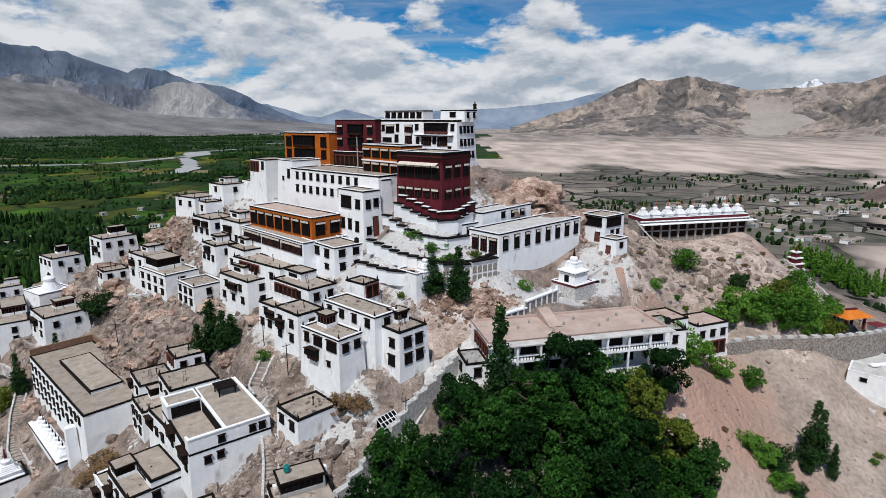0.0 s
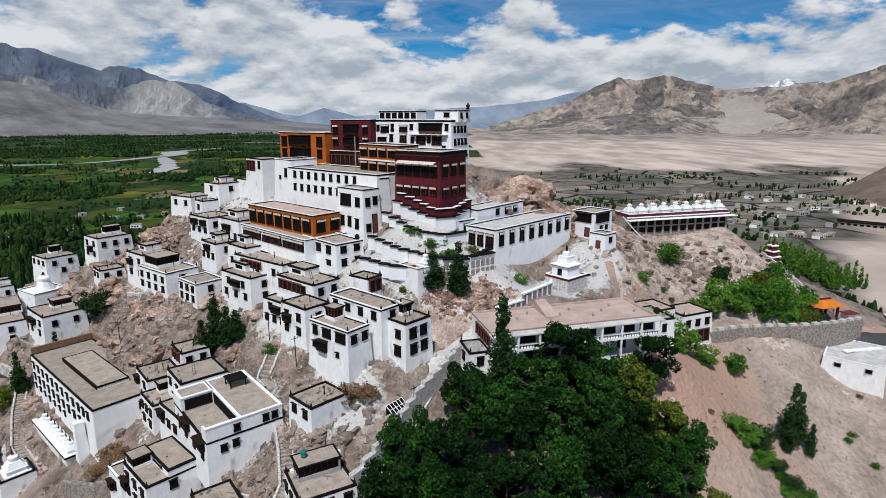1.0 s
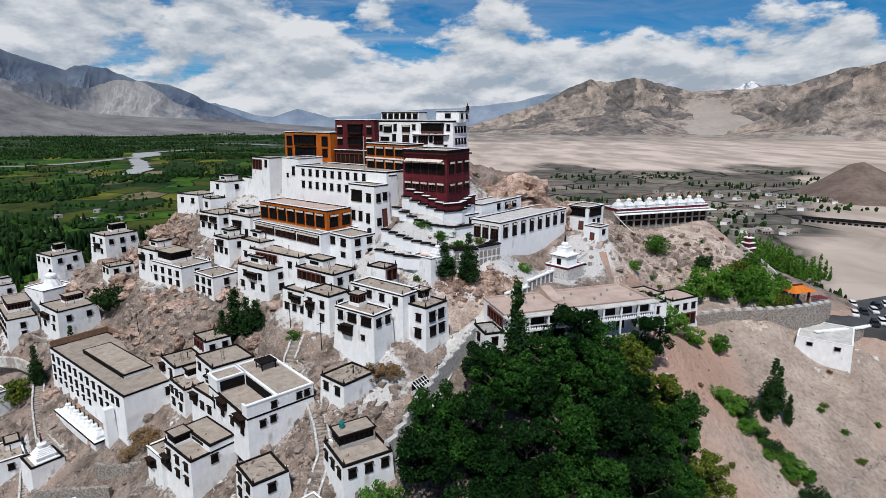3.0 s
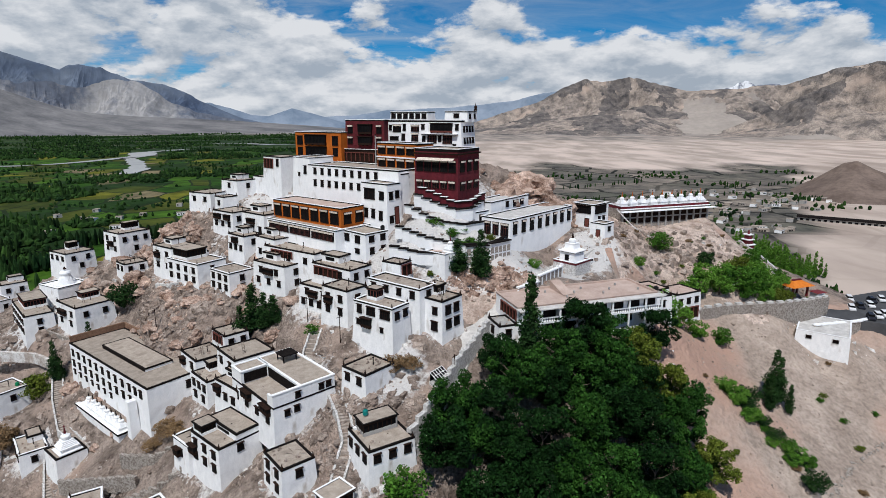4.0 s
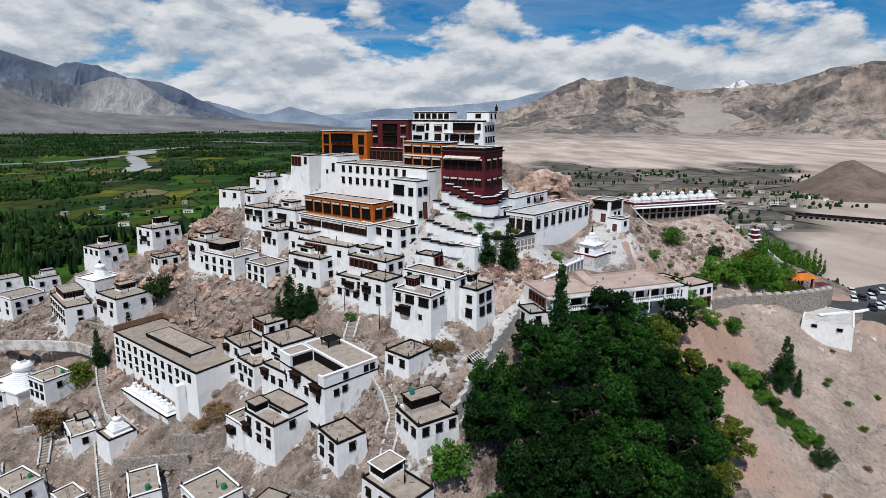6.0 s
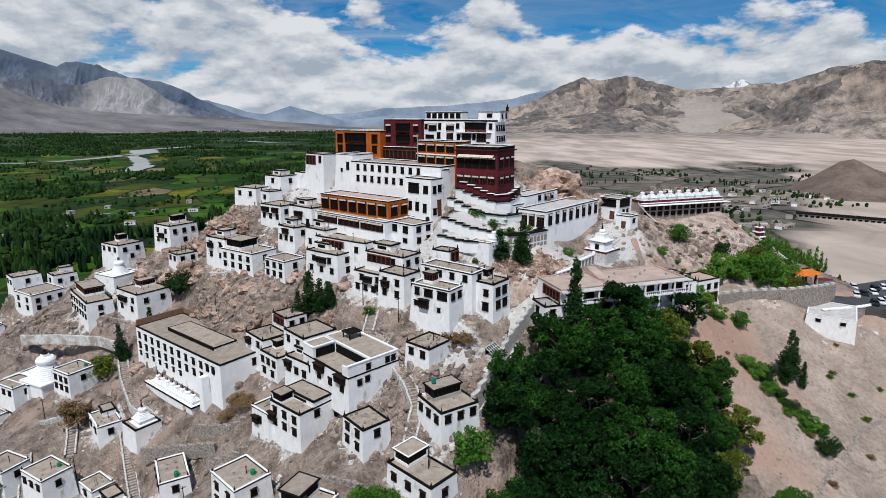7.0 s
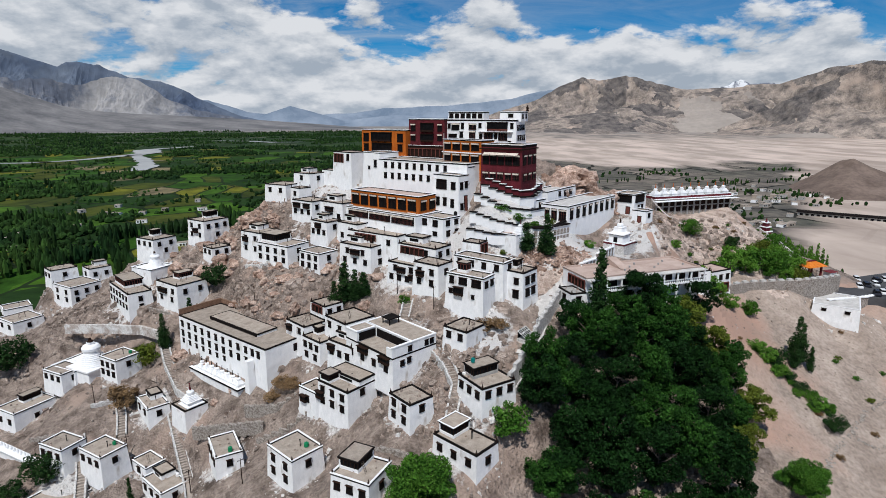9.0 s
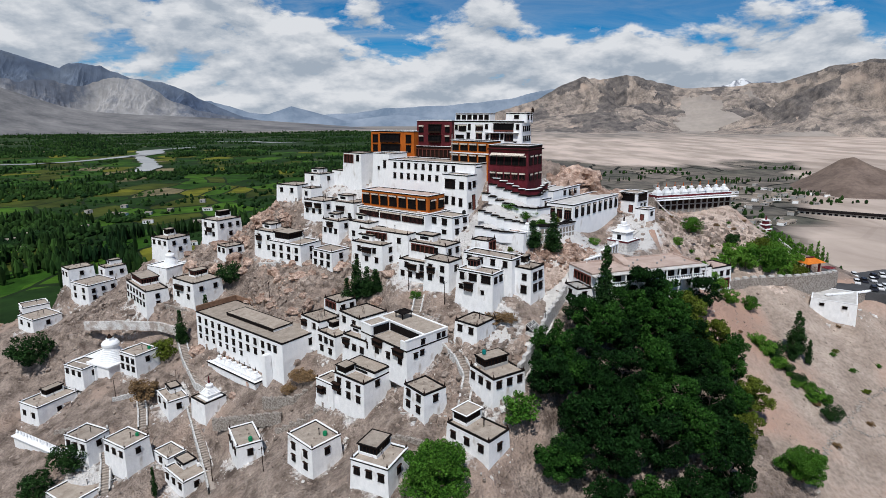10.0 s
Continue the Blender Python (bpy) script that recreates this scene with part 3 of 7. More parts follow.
for u, z, w, h, st in ((1.3, 10.2, 0.7, 1.5, "wood"), (13.0, 10.2, 0.7, 1.3, "wood"), (15.8, 9.8, 2.4, 1.7, "red"), (15.8, 7.0, 2.0, 2.4, "red"), (19.7, 10.0, 0.7, 1.8, "wood"), (22.4, 9.7, 2.6, 2.0, "cloth"), (24.9, 9.9, 0.7, 1.4, "wood"),
                       (20.0, 7.0, 0.9, 1.8, "wood"), (23.4, 6.6, 2.8, 0.9, "wood"), (9.7, 6.8, 2.8, 2.6, "red"), (4.4, 6.8, 2.8, 2.6, "red"), (7.0, 6.8, 0.7, 1.6, "wood"), (2.0, 4.4, 0.7, 1.4, "wood"), (12.6, 6.6, 0.7, 1.5, "wood")):
    top.window("L", u, z, w, h, st)
part("ledge", MB().box(-1.25, 1.0, 8.25, -0.2, 13.0, 8.45), WHITE_CLEAN, top.ob, "white ledge with a black edge across the facade")
part("ledge_band", MB().box(-1.3, 0.9, 8.05, -0.25, 13.1, 8.25), DARKTRIM, top.ob)
tower_r = Block("white_penthouse", 2.6, 157.6, 58, 6.6, 7.5, 71.0, 68.1, "white corner penthouse with a gilded finial", wall=WHITE_CLEAN, category="monastery hall", group=MON, skirt=0.3, level=False)
tower_r.window("L", 3.6, 1.5, 1.4, 0.9)
tower_r.row("R", 2, 1.3, 0.6, 1.2)
pent = Block("roof_gallery", -9.0, 165.6, 58, 5.0, 13.5, 70.9, 68.1, "white rooftop gallery with a long row of small windows", wall=WHITE_CLEAN, category="monastery hall", group=MON, skirt=0.3, level=False)
pent.row("L", 6, 1.35, 1.2, 1.3)
fin = thing("finial", pose(5.5, 160.8, 71.15), "dark metal victory-banner finial on the roof corner", "finial", "roof finials")
part("drum", MB().lathe([(0.5, 0), (0.55, 0.5), (0.3, 0.6), (0.5, 0.8), (0.5, 1.3), (0.2, 1.5), (0.06, 2.2)], 10), WOOD, fin)

dred = Block("dark_red_hall", -22.6, 166.2, 70, 9.0, 13.0, 68.4, 56.0, "dark maroon hall with stacked wooden bay windows", wall=MAROON_DARK, category="monastery hall", group=MON, batter=0.03)
dred.balcony("L", 6.2, 9.6, 4.6, 3.0, 0.9).balcony("L", 6.2, 6.0, 4.6, 2.6, 0.9)
dred.row("L", 2, 9.4, 1.3, 2.2, "cloth", 1.6, 11.4).row("L", 2, 6.0, 1.3, 1.9, "cloth", 1.6, 11.4)
gal = Block("brown_gallery", -22.5, 161.4, 60, 4.0, 16.0, 59.4, 54.5, "long dark brown wooden gallery under a white coping", wall=WOOD, category="monastery hall", group=MON, batter=0.0)
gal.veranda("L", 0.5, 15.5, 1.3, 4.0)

orm = Block("orange_hall", -13.2, 141.5, 45, 7.0, 15.5, 62.2, 54.6, "ochre orange hall with two rows of dark windows and cloth valances", wall=ORANGE, category="monastery hall", group=MON, batter=0.015, skirt=7.0)
orm.row("L", 4, 5.5, 2.6, 2.0, "cloth", 2.2, 13.6).row("L", 4, 1.9, 2.6, 2.0, "cloth", 2.2, 13.6)
part("string_course", MB().ring(-0.35, -0.35, 7.3, 15.8, 3.45, 3.8, 0.5), WHITE_CLEAN, orm.ob)

orl = Block("orange_assembly_hall", -36.2, 167.6, 58, 8.0, 18.5, 64.6, 56.4, "ochre orange hall with a central stack of wooden balconies", wall=ORANGE, category="monastery hall", group=MON, batter=0.02)
orl.balcony("L", 9.8, 5.8, 8.2, 3.2, 1.0).balcony("L", 9.8, 1.9, 8.2, 3.4, 0.6)
orl.row("L", 2, 5.4, 1.9, 2.6, "wood", 2.2, 16.6).row("L", 2, 1.9, 1.6, 2.2, "wood", 2.2, 16.6)

lw = Block("long_white_hall", -18.2, 136.4, 50, 12.0, 35.5, 55.5, 42.0, "long white hall with two rows of black-framed windows", wall=WHITE_CLEAN, category="monastery hall", group=MON, batter=0.04, band=0.35)
lw.row("L", 9, 11.5, 0.75, 1.6, "wood", 8.0, 32.5).row("L", 7, 8.0, 0.75, 1.6, "wood", 14.5, 32.5)
lw2 = Block("west_white_wall", -45.2, 160.2, 45, 9.0, 8.0, 57.3, 44.0, "high white wall block with a stepped roof edge", wall=WHITE_CLEAN, category="monastery hall", group=MON, band=0.2)
lw2.window("L", 2.0, 9.5, 0.9, 2.2).window("L", 5.0, 8.0, 0.5, 0.8)
lw3 = Block("white_loggia", -55.5, 168.6, 45, 8.0, 9.5, 57.0, 45.5, "white block with a large dark open loggia", wall=WHITE, category="monastery hall", group=MON, cap=None)
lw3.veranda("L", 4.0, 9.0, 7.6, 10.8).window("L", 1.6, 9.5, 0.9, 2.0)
lw4 = Block("white_retaining_block", -58.5, 172.0, 45, 10.0, 12.5, 50.0, 42.0, "blank white retaining block with a black coping", wall=WHITE, category="monastery hall", group=MON, cap=None, band=0.25)

tw = Block("white_gate_tower", -21.3, 131.6, 46, 5.0, 9.6, 52.5, 40.0, "white tower with a wide bay window and tall door", wall=WHITE_CLEAN, category="tower", group=MON, batter=0.04)
tw.window("L", 6.4, 9.4, 3.6, 2.6).window("L", 1.8, 9.2, 1.3, 1.9)
tw.window("L", 7.6, 4.2, 0.9, 2.2).window("L", 4.9, 4.2, 0.9, 2.2).window("L", 2.0, 3.9, 0.9, 2.2)
tw.window("R", 1.3, 9.2, 1.0, 1.8).window("R", 3.6, 9.4, 1.0, 1.7).door("R", 3.3, 1.4, 4.6, 1.6).window("R", 1.2, 3.0, 1.0, 1.6)
twr = Block("white_tower_annex", -17.6, 137.0, 46, 3.0, 5.0, 54.6, 44.0, "small white stair turret beside the tower", wall=WHITE_CLEAN, category="tower", group=MON)

ob = Block("orange_guest_hall", -33.3, 130.7, 48, 8.2, 28.4, 46.4, 41.2, "ochre orange guest hall with a row of valanced windows", wall=ORANGE, category="monastery hall", group=MON, batter=0.01, skirt=0.5, roof=PINKROOF, level=False)
ob.row("L", 7, 2.4, 2.7, 3.2, "cloth", 2.4, 26.3).row("R", 2, 2.3, 2.2, 2.8, "cloth", 2.2, 6.4)
bal = Block("white_arcade_wing", -34.4, 126.4, 46, 12.0, 30.0, 41.4, 35.6, "white lower wing with a long dark glazed gallery", wall=WHITE_CLEAN, category="monastery hall", group=MON, batter=0.05, band=0.2)
for k in range(3):
    bal.window("L", 5.0 + 9.6 * k, 3.9, 8.6, 2.0, "red")

h9 = Block("white_annex", -26.6, 122.6, 43, 7.4, 14.4, 41.2, 35.4, "white annex with large dark windows below the tower", wall=WHITE_CLEAN, group=MON, category="monastery hall", batter=0.04)
h9.row("L", 3, 4.0, 1.5, 1.6, "wood", 3.0, 11.5).row("R", 2, 4.2, 1.2, 1.3, "wood").row("R", 2, 1.2, 1.0, 1.4, "wood").window("L", 3.0, 1.0, 1.2, 0.9)
tank(-22.5, 128.0, 41.3, TANK_BLACK, "black")

te = Block("white_terrace_hall", 9.6, 122.4, 44, 31.0, 9.0, 44.4, 36.5, "long white hall with a row of tall black-framed windows", wall=WHITE_CLEAN, category="monastery hall", group=MON, batter=0.03, roof=PALEROOF)
te.row("R", 8, 5.4, 1.3, 2.9, "cloth", 2.0, 29.0)
te.window("L", 1.6, 5.0, 1.9, 3.0, "red").window("L", 4.4, 5.0, 1.4, 3.0, "red").window("L", 7.0, 5.0, 1.6, 3.0, "red")
te2 = Block("white_terrace_room", 1.6, 128.4, 40, 5.0, 4.0, 45.4, 40.8, "small white corner room with two dark windows", wall=WHITE_CLEAN, category="monastery hall", group=MON, batter=0.03, roof=PALEROOF)
te2.window("L", 2.0, 2.6, 1.7, 1.8, "cloth").window("R", 2.4, 2.6, 1.6, 1.8, "cloth")
te3 = Block("white_upper_terrace_house", 6.5, 133.5, 48, 20.0, 6.0, 47.2, 42.0, "white house with small windows behind the terrace", wall=WHITE_CLEAN, category="monastery hall", group=MON, batter=0.03, roof=PALEROOF)
te3.window("R", 8.0, 3.6, 1.0, 1.2).window("R", 12.5, 3.4, 2.0, 1.4, "red").window("R", 16.0, 3.4, 1.4, 1.3, "red")

sq = Block("white_square_house", 37.6, 141.6, 40, 8.0, 7.0, 44.8, 38.2, "square white house with wide dark windows in its upper storey", wall=WHITE_CLEAN, category="monastery house", group=MON, batter=0.02)
sq.window("L", 3.4, 4.9, 4.6, 2.0).window("R", 3.6, 4.9, 5.6, 2.0).window("R", 3.0, 2.2, 0.8, 1.0).window("R", 5.4, 2.2, 0.8, 1.0).door("L", 2.0, 1.3, 2.4)
sq2 = Block("white_gatehouse", 38.6, 134.5, 40, 4.5, 4.5, 40.6, 36.5, "small white gatehouse with a maroon door", wall=WHITE_CLEAN, category="monastery house", group=MON)
sq2.door("L", 2.0, 1.1, 2.2).window("R", 2.0, 2.4, 0.9, 1.0)

row = Block("stupa_terrace_hall", 52.0, 157.0, 14, 34.0, 7.0, 41.6, 37.0, "long low hall with a maroon frieze and open stone bays", wall=STONE, trim=MAROON, category="hall", group=MON, batter=0.0, band=0.9, roof=PALEROOF)
# no real depth here: a dark sheet on the wall paints the bays' shade
part("bay_shade", MB().box(0.4, -0.06, -0.9, 33.6, 0.0, 2.9), WOOD, row.ob, "flat dark sheet for the shade in the bays between the piers")
part("cornice", MB().box(-0.5, -0.5, 3.62, 34.5, 0.2, 3.86), WHITE_CLEAN, row.ob)
part("eave", MB().box(-1.0, -2.2, 3.0, 36.0, 0.0, 3.15), WHITE_CLEAN, row.ob)
part("rail", MB().box(-0.2, -0.34, 0.75, 36.0, -0.062, 1.1), CONCRETE, row.ob)
pier = MB().box(-0.25, -0.5, -2.6, 0.25, -0.062, 3.0, 0.03).mesh("pier", CONCRETE)
for k in range(13):
    put("pier", pier, row.ob, pose(0.4 + 2.77 * k, 0, 0))
for k in range(9):
    p = row.m @ Vector((1.6 + 3.85 * k, 2.4, 4.5))
    stupa(p.x, p.y, p.z, 0.92, 14, "small white rooftop stupa with a gilded spire", "rooftop stupas", spire=ORANGE, base=False)

# ---- hillside houses ----
big = Block("white_assembly_hall", -74.1, 102.6, 48, 14.0, 42.5, 11.5, -0.5, "long white hall with three rows of small black windows", wall=WHITE_CLEAN, batter=0.03, category="monastery hall", group=MON, band=0.32, cap=None)
big.row("L", 10, 9.6, 0.75, 1.5, "wood", 8.5, 40.5).row("L", 10, 6.7, 0.75, 1.5, "wood", 8.5, 40.5).row("L", 7, 4.3, 0.5, 1.0, "wood", 19.0, 40.5)
big.row("L", 2, 9.6, 0.8, 1.6, "wood", 3.0, 5.6).window("R", 10.0, 9.5, 2.0, 1.6, "wood").door("R", 6.5, 1.2, 1.9, 3.0)
part("buttress", MB().box(-2.6, 4.5, -2.0, -0.3, 6.5, 8.0, 0.25), WHITE_CLEAN, big.ob)
part("skylight", MB().box(4.0, 9.0, 11.7, 10.5, 32.0, 12.6), WHITE_CLEAN, big.ob, "raised skylight block with a black rim")
part("skylight_rim", MB().ring(3.9, 8.9, 10.6, 32.1, 12.4, 12.75, 0.3).box(3.93, 9.0, 11.8, 3.98, 32.0, 12.4), DARKTRIM, big.ob)
part("skylight_roof", MB().box(4.2, 9.2, 12.6, 10.3, 31.8, 12.68), MUD, big.ob)
part("back_wall", MB().box(0.2, 42.2, 11.3, 14.0, 42.7, 13.6).box(14.0, 16.0, 11.3, 14.5, 42.7, 13.4), BRICK, big.ob, "brown mud-brick wall along the roof edge")
part("rear_terrace", MB().box(14.5, 10.0, 6.0, 18.6, 42.7, 11.2), PAVING, big.ob, "mud terrace behind the brick wall")
part("terrace_end", MB().box(14.4, 7.0, 5.0, 18.8, 10.0, 12.4), WHITE, big.ob)
part("stupa_shelf", MB().box(-4.2, 7.5, -5.0, -0.5, 31.0, -0.2).box(-4.4, 7.3, -0.2, -0.5, 31.2, 0.05), WHITE, big.ob, "whitewashed terrace along the wall foot")
part("shelf_band", MB().box(-4.46, 7.25, -0.35, -4.4, 31.2, 0.1).box(-4.46, 7.2, -0.35, -0.8, 7.29, 0.1), DARKTRIM, big.ob)
for k in range(8):
    p = big.m @ Vector((-2.4, 9.5 + 2.55 * k, 0.02))
    stupa(p.x, p.y, p.z, 0.74, 48, "small white stupa with a black spire on a terrace", "stupa row", spire=DARKTRIM, base=False)


_tuft = MB().lathe([(0.16, 0), (0.2, 0.35), (0.12, 0.5), (0.03, 1.0)], 6).mesh("corner_tuft", WOOD)
_pipe = MB().lathe([(0.09, 0), (0.09, 1.4), (0.16, 1.42), (0.16, 1.6), (0.02, 1.7)], 8).mesh("stovepipe", DARKTRIM)


def house(x, y, turn, right, left, top_z, base_z, lrows=(), rrows=(), label="whitewashed flat-roofed village house with dark window frames", cap=None, clutter=0, bays=(), plain=False, **kw):
    b = Block("village_house", x, y, turn, right, left, top_z, base_z, label, cap=WHITE_CLEAN if cap is None and top_z < 9 else cap, **kw)
    for n, z in lrows:
        b.row("L", n, z)
    for n, z in rrows:
        b.row("R", n, z)
    for face, u, z, w in bays:
        b.balcony(face, u, z, w)
    roof_clutter(b, max(6, clutter), int(x * x + y))
    hh = b.h
    for u, v in ((0.2, 0.2), (right - 0.2, 0.2), (0.2, left - 0.2)):
        put("corner_tuft", _tuft, b.ob, pose(u, v, hh + 0.02))
    rr = random.Random(int(x * 13 + y * 7))
    if right > 5.5 and rr.random() < 0.55:
        put("stovepipe", _pipe, b.ob, pose(right * 0.6, left * 0.4, hh - 0.2))
    if rr.random() < 0.14 and left > 6.5 and not plain:
        u, v = right * 0.45, left * rr.uniform(0.45, 0.65)
        w_, d_, z_ = right * rr.uniform(0.35, 0.5), left * rr.uniform(0.2, 0.32), rr.uniform(1.6, 2.3)
        b.stack("loft", u, v, w_, d_ + 0.6, z_ + 0.3)
    elif rr.random() < 0.45 and left > 6.5 and right > 5 and not plain:
        b.ell(right * 0.42, left * 0.52, right * 0.57, left * 0.47, rr.uniform(1.0, 2.0))
    if rr.random() < 0.22:
        lad = MB()
        x0, y0 = right * 0.35, left * 0.3
        for e in (0, 0.5):
            lad.tube((x0 + e, y0, hh - 0.2), (x0 + e + 0.2, y0 + 0.9, hh + 1.7), 0.05, n=4)
        for k in range(6):
            q = 0.15 + 0.15 * k
            lad.tube((x0 + 0.2 * q, y0 + 0.9 * q, hh - 0.2 + 1.9 * q), (x0 + 0.5 + 0.2 * q, y0 + 0.9 * q, hh - 0.2 + 1.9 * q), 0.035, n=4)
        part("ladder", lad, BARK, b.ob, "weathered wooden roof ladder")
    return b


# upper rows, below the monastery
b = house(-79.8, 173.6, 58, 9.5, 10.0, 45.0, 38.0, [(2, 4.8)], [(1, 4.6)], "tall white house on the cliff edge")
b = house(-71.2, 174.6, 50, 8.0, 8.5, 49.0, 44.5, [(1, 2.6)], [(1, 2.4)])
b = house(-74.0, 167.6, 45, 5.0, 5.0, 44.6, 39.0, [(1, 3.4)])
b = house(-68.2, 156.2, 50, 8.0, 9.8, 41.5, 35.8, [(3, 1.8)], [(2, 3.4)], bays=[("L", 7.2, 4.0, 3.0), ("L", 2.4, 4.0, 2.6)])
b = house(-57.4, 149.4, 48, 7.0, 10.8, 41.8, 35.0, [(3, 2.2)], [(1, 4.2)], bays=[("L", 6.0, 4.4, 3.4)], clutter=10)
b = house(-62.0, 143.5, 46, 6.0, 8.0, 36.8, 31.5, [(3, 1.6)], [(1, 3.2)], bays=[("L", 4.0, 3.8, 2.4)])
b = house(-52.0, 136.8, 46, 7.0, 9.0, 37.2, 31.0, [(2, 2.0)], [(2, 3.4)], clutter=8)
b = house(-74.2, 140.2, 52, 9.0, 14.5, 29.7, 23.4, [(4, 4.2), (4, 1.6)], [(1, 4.2), (1, 1.6)], "large white two-storey house with a raised rear storey", cap=WHITE_CLEAN)
b.stack("upper", 1.5, 7.0, 6.5, 7.0, 2.8)
b = house(-84.6, 150.0, 52, 8.0, 9.5, 32.2, 24.5, [(2, 5.4), (2, 2.0)], [(1, 4.0)], bays=[("L", 7.0, 5.0, 2.2)])
b = house(-63.4, 132.3, 48, 7.4, 9.0, 29.1, 23.4, [(3, 4.0), (3, 1.5)], [(1, 3.8), (1, 1.4)], "white house with a small roofed terrace", cap=WHITE_CLEAN)
b = house(-47.5, 125.3, 50, 7.0, 12.4, 32.6, 25.8, [(2, 4.6), (3, 1.8)], [(1, 4.6), (1, 1.8)], bays=[("L", 6.0, 4.6, 3.4)], clutter=10)
b = house(-39.8, 125.2, 52, 6.0, 19.0, 35.8, 27.0, [(3, 6.4)], [(1, 6.0)], "old white house with a wide mud roof and open shelter", clutter=14)
b.veranda("L", 8.0, 16.0, 6.2, 8.2)
b = house(-29.6, 110.4, 49, 7.0, 13.0, 35.4, 28.0, [(2, 5.6)], [(2, 5.4)], "old house with a sagging mud roof and open gallery", clutter=14)
b.veranda("L", 4.0, 12.0, 4.6, 6.8)
b = house(-34.0, 110.6, 50, 5.5, 11.0, 30.6, 24.5, [(2, 4.4), (4, 1.8)], [(1, 4.0)], bays=[("L", 6.0, 4.2, 2.6), ("L", 2.0, 2.6, 2.0)], clutter=8)
b = house(-29.6, 101.6, 48, 6.0, 8.0, 33.2, 25.5, [(2, 5.4), (2, 2.6)], [(1, 5.4)], bays=[("L", 5.6, 4.8, 2.2)])
b = house(-18.1, 108.6, 52, 4.2, 5.2, 37.2, 32.0, [], [], "square white house with a raised brown loft and open side")
b.veranda("R", 0.4, 3.8, 2.0, 4.8)
b = house(-14.2, 95.1, 48, 5.5, 14.8, 35.2, 28.0, [(4, 5.6)], [(1, 5.6)], "white house with three framed windows under its roof edge", cap=WHITE_CLEAN, clutter=10)
b = house(-19.8, 90.8, 50, 5.2, 10.4, 32.7, 24.0, [], [(2, 6.8)], "three-storey white house with a black balcony window", cap=WHITE_CLEAN, clutter=6)
b.window("L", 8.8, 7.0, 0.9, 1.5)
b.window("L", 5.6, 7.0, 1.9, 1.5)
b.window("L", 1.8, 7.0, 2.2, 1.6)
b.balcony("L", 6.6, 4.6, 2.4, 2.0)
b.window("L", 9.0, 4.2, 0.7, 0.9)
b.window("L", 2.6, 3.6, 0.4, 0.7)
b = house(-9.7, 92.9, 46, 6.4, 7.2, 33.3, 23.6, [(2, 7.2)], [], "tall white corner house with large dark windows", skirt=4)
for u in (1.7, 4.4):
    b.window("R", u, 7.4, 1.3, 1.7)
    b.window("R", u, 4.4, 1.3, 1.7)
b.window("L", 1.8, 4.0, 1.3, 1.7)
b = house(-12.9, 98.4, 46, 5.0, 5.0, 33.4, 25.0, [(1, 5.0)], [])
tank(-10.5, 98.5, 33.5, TANK_BLACK, "black", 0.45, 0.9)

# left flank
b = house(-109.4, 171.6, 52, 10.4, 9.4, 32.4, 24.4, [(2, 5.8), (2, 2.6)], [(3, 5.6), (1, 2.4)], "square white three-storey house with a wooden balcony", bays=[("L", 4.6, 4.2, 2.4)])
b = house(-130.1, 177.1, 55, 9.5, 10.0, 24.6, 17.4, [(3, 5.2)], [(2, 5.0), (1, 2.4)], "tall white house with a roof terrace")
b = house(-104.2, 161.9, 45, 7.0, 6.0, 24.6, 20.3, [(2, 2.6)], [(2, 2.4)])
b = house(-128.5, 149.7, 40, 7.4, 20.0, 12.4, 5.0, [(6, 5.2), (6, 2.4)], [(1, 5.0), (1, 2.4)], "long white house of stepped storeys", cap=None)
b.stack("upper", 1.5, 8.0, 6.0, 11.0, 2.6)
b = house(-110.3, 143.6, 50, 10.5, 12.2, 16.7, 9.5, [(2, 2.0)], [(2, 4.6)], "white house with a carved wooden balcony", bays=[("L", 8.0, 4.6, 4.5)])
b.window("L", 2.4, 4.8, 0.9, 1.3)
b = house(-123.7, 126.9, 56, 7.5, 8.0, -1.1, -7.8, [(3, 4.6), (3, 2.0)], [(1, 4.4)], "white two-storey house with a green tank on its roof", clutter=8)
tank(-122.0, 133.0, -1.2, TANK_GREEN, "green", 0.5, 0.9)
b = house(-108.3, 109.6, 38, 5.6, 9.5, -7.9, -12.4, [(2, 2.6)], [(1, 2.4)], "small white house with a narrow flat roof", clutter=8)
tank(-110.0, 118.5, -8.0, TANK_BLUE, "blue", 0.4, 0.8)
b = house(-142.4, 131.5, 60, 7.0, 9.0, -7.0, -11.5, [(3, 2.6)], [(1, 2.2)], "low white house with a veranda roof", cap=WHITE_CLEAN)
b = house(-152.1, 122.9, 60, 12.0, 9.0, -15.0, -21.5, [(2, 3.4)], [(1, 3.2)], "white house with a broad mud roof", clutter=8)
b = house(-190.0, 182.0, 40, 9.0, 8.0, -3.0, -9.0, [(2, 2.6)], [(2, 2.6)])
b = house(-177.5, 167.1, 55, 10.0, 11.0, -3.0, -7.8, [(2, 2.6)], [(1, 2.6)], clutter=8)
b = house(-159.4, 172.9, 55, 11.0, 12.0, 8.0, 1.0, [(2, 4.8), (2, 2.0)], [(3, 4.6), (3, 2.0)], "white two-storey house on the lower slope", clutter=8)
b = house(-171.2, 182.9, 45, 9.0, 7.5, 12.0, 7.0, [(2, 2.6)], [(1, 2.6)], "low white house at the hill edge")
b = house(-160.0, 188.0, 45, 8.0, 7.0, 11.0, 6.0, [(1, 2.4)], [(2, 2.4)])
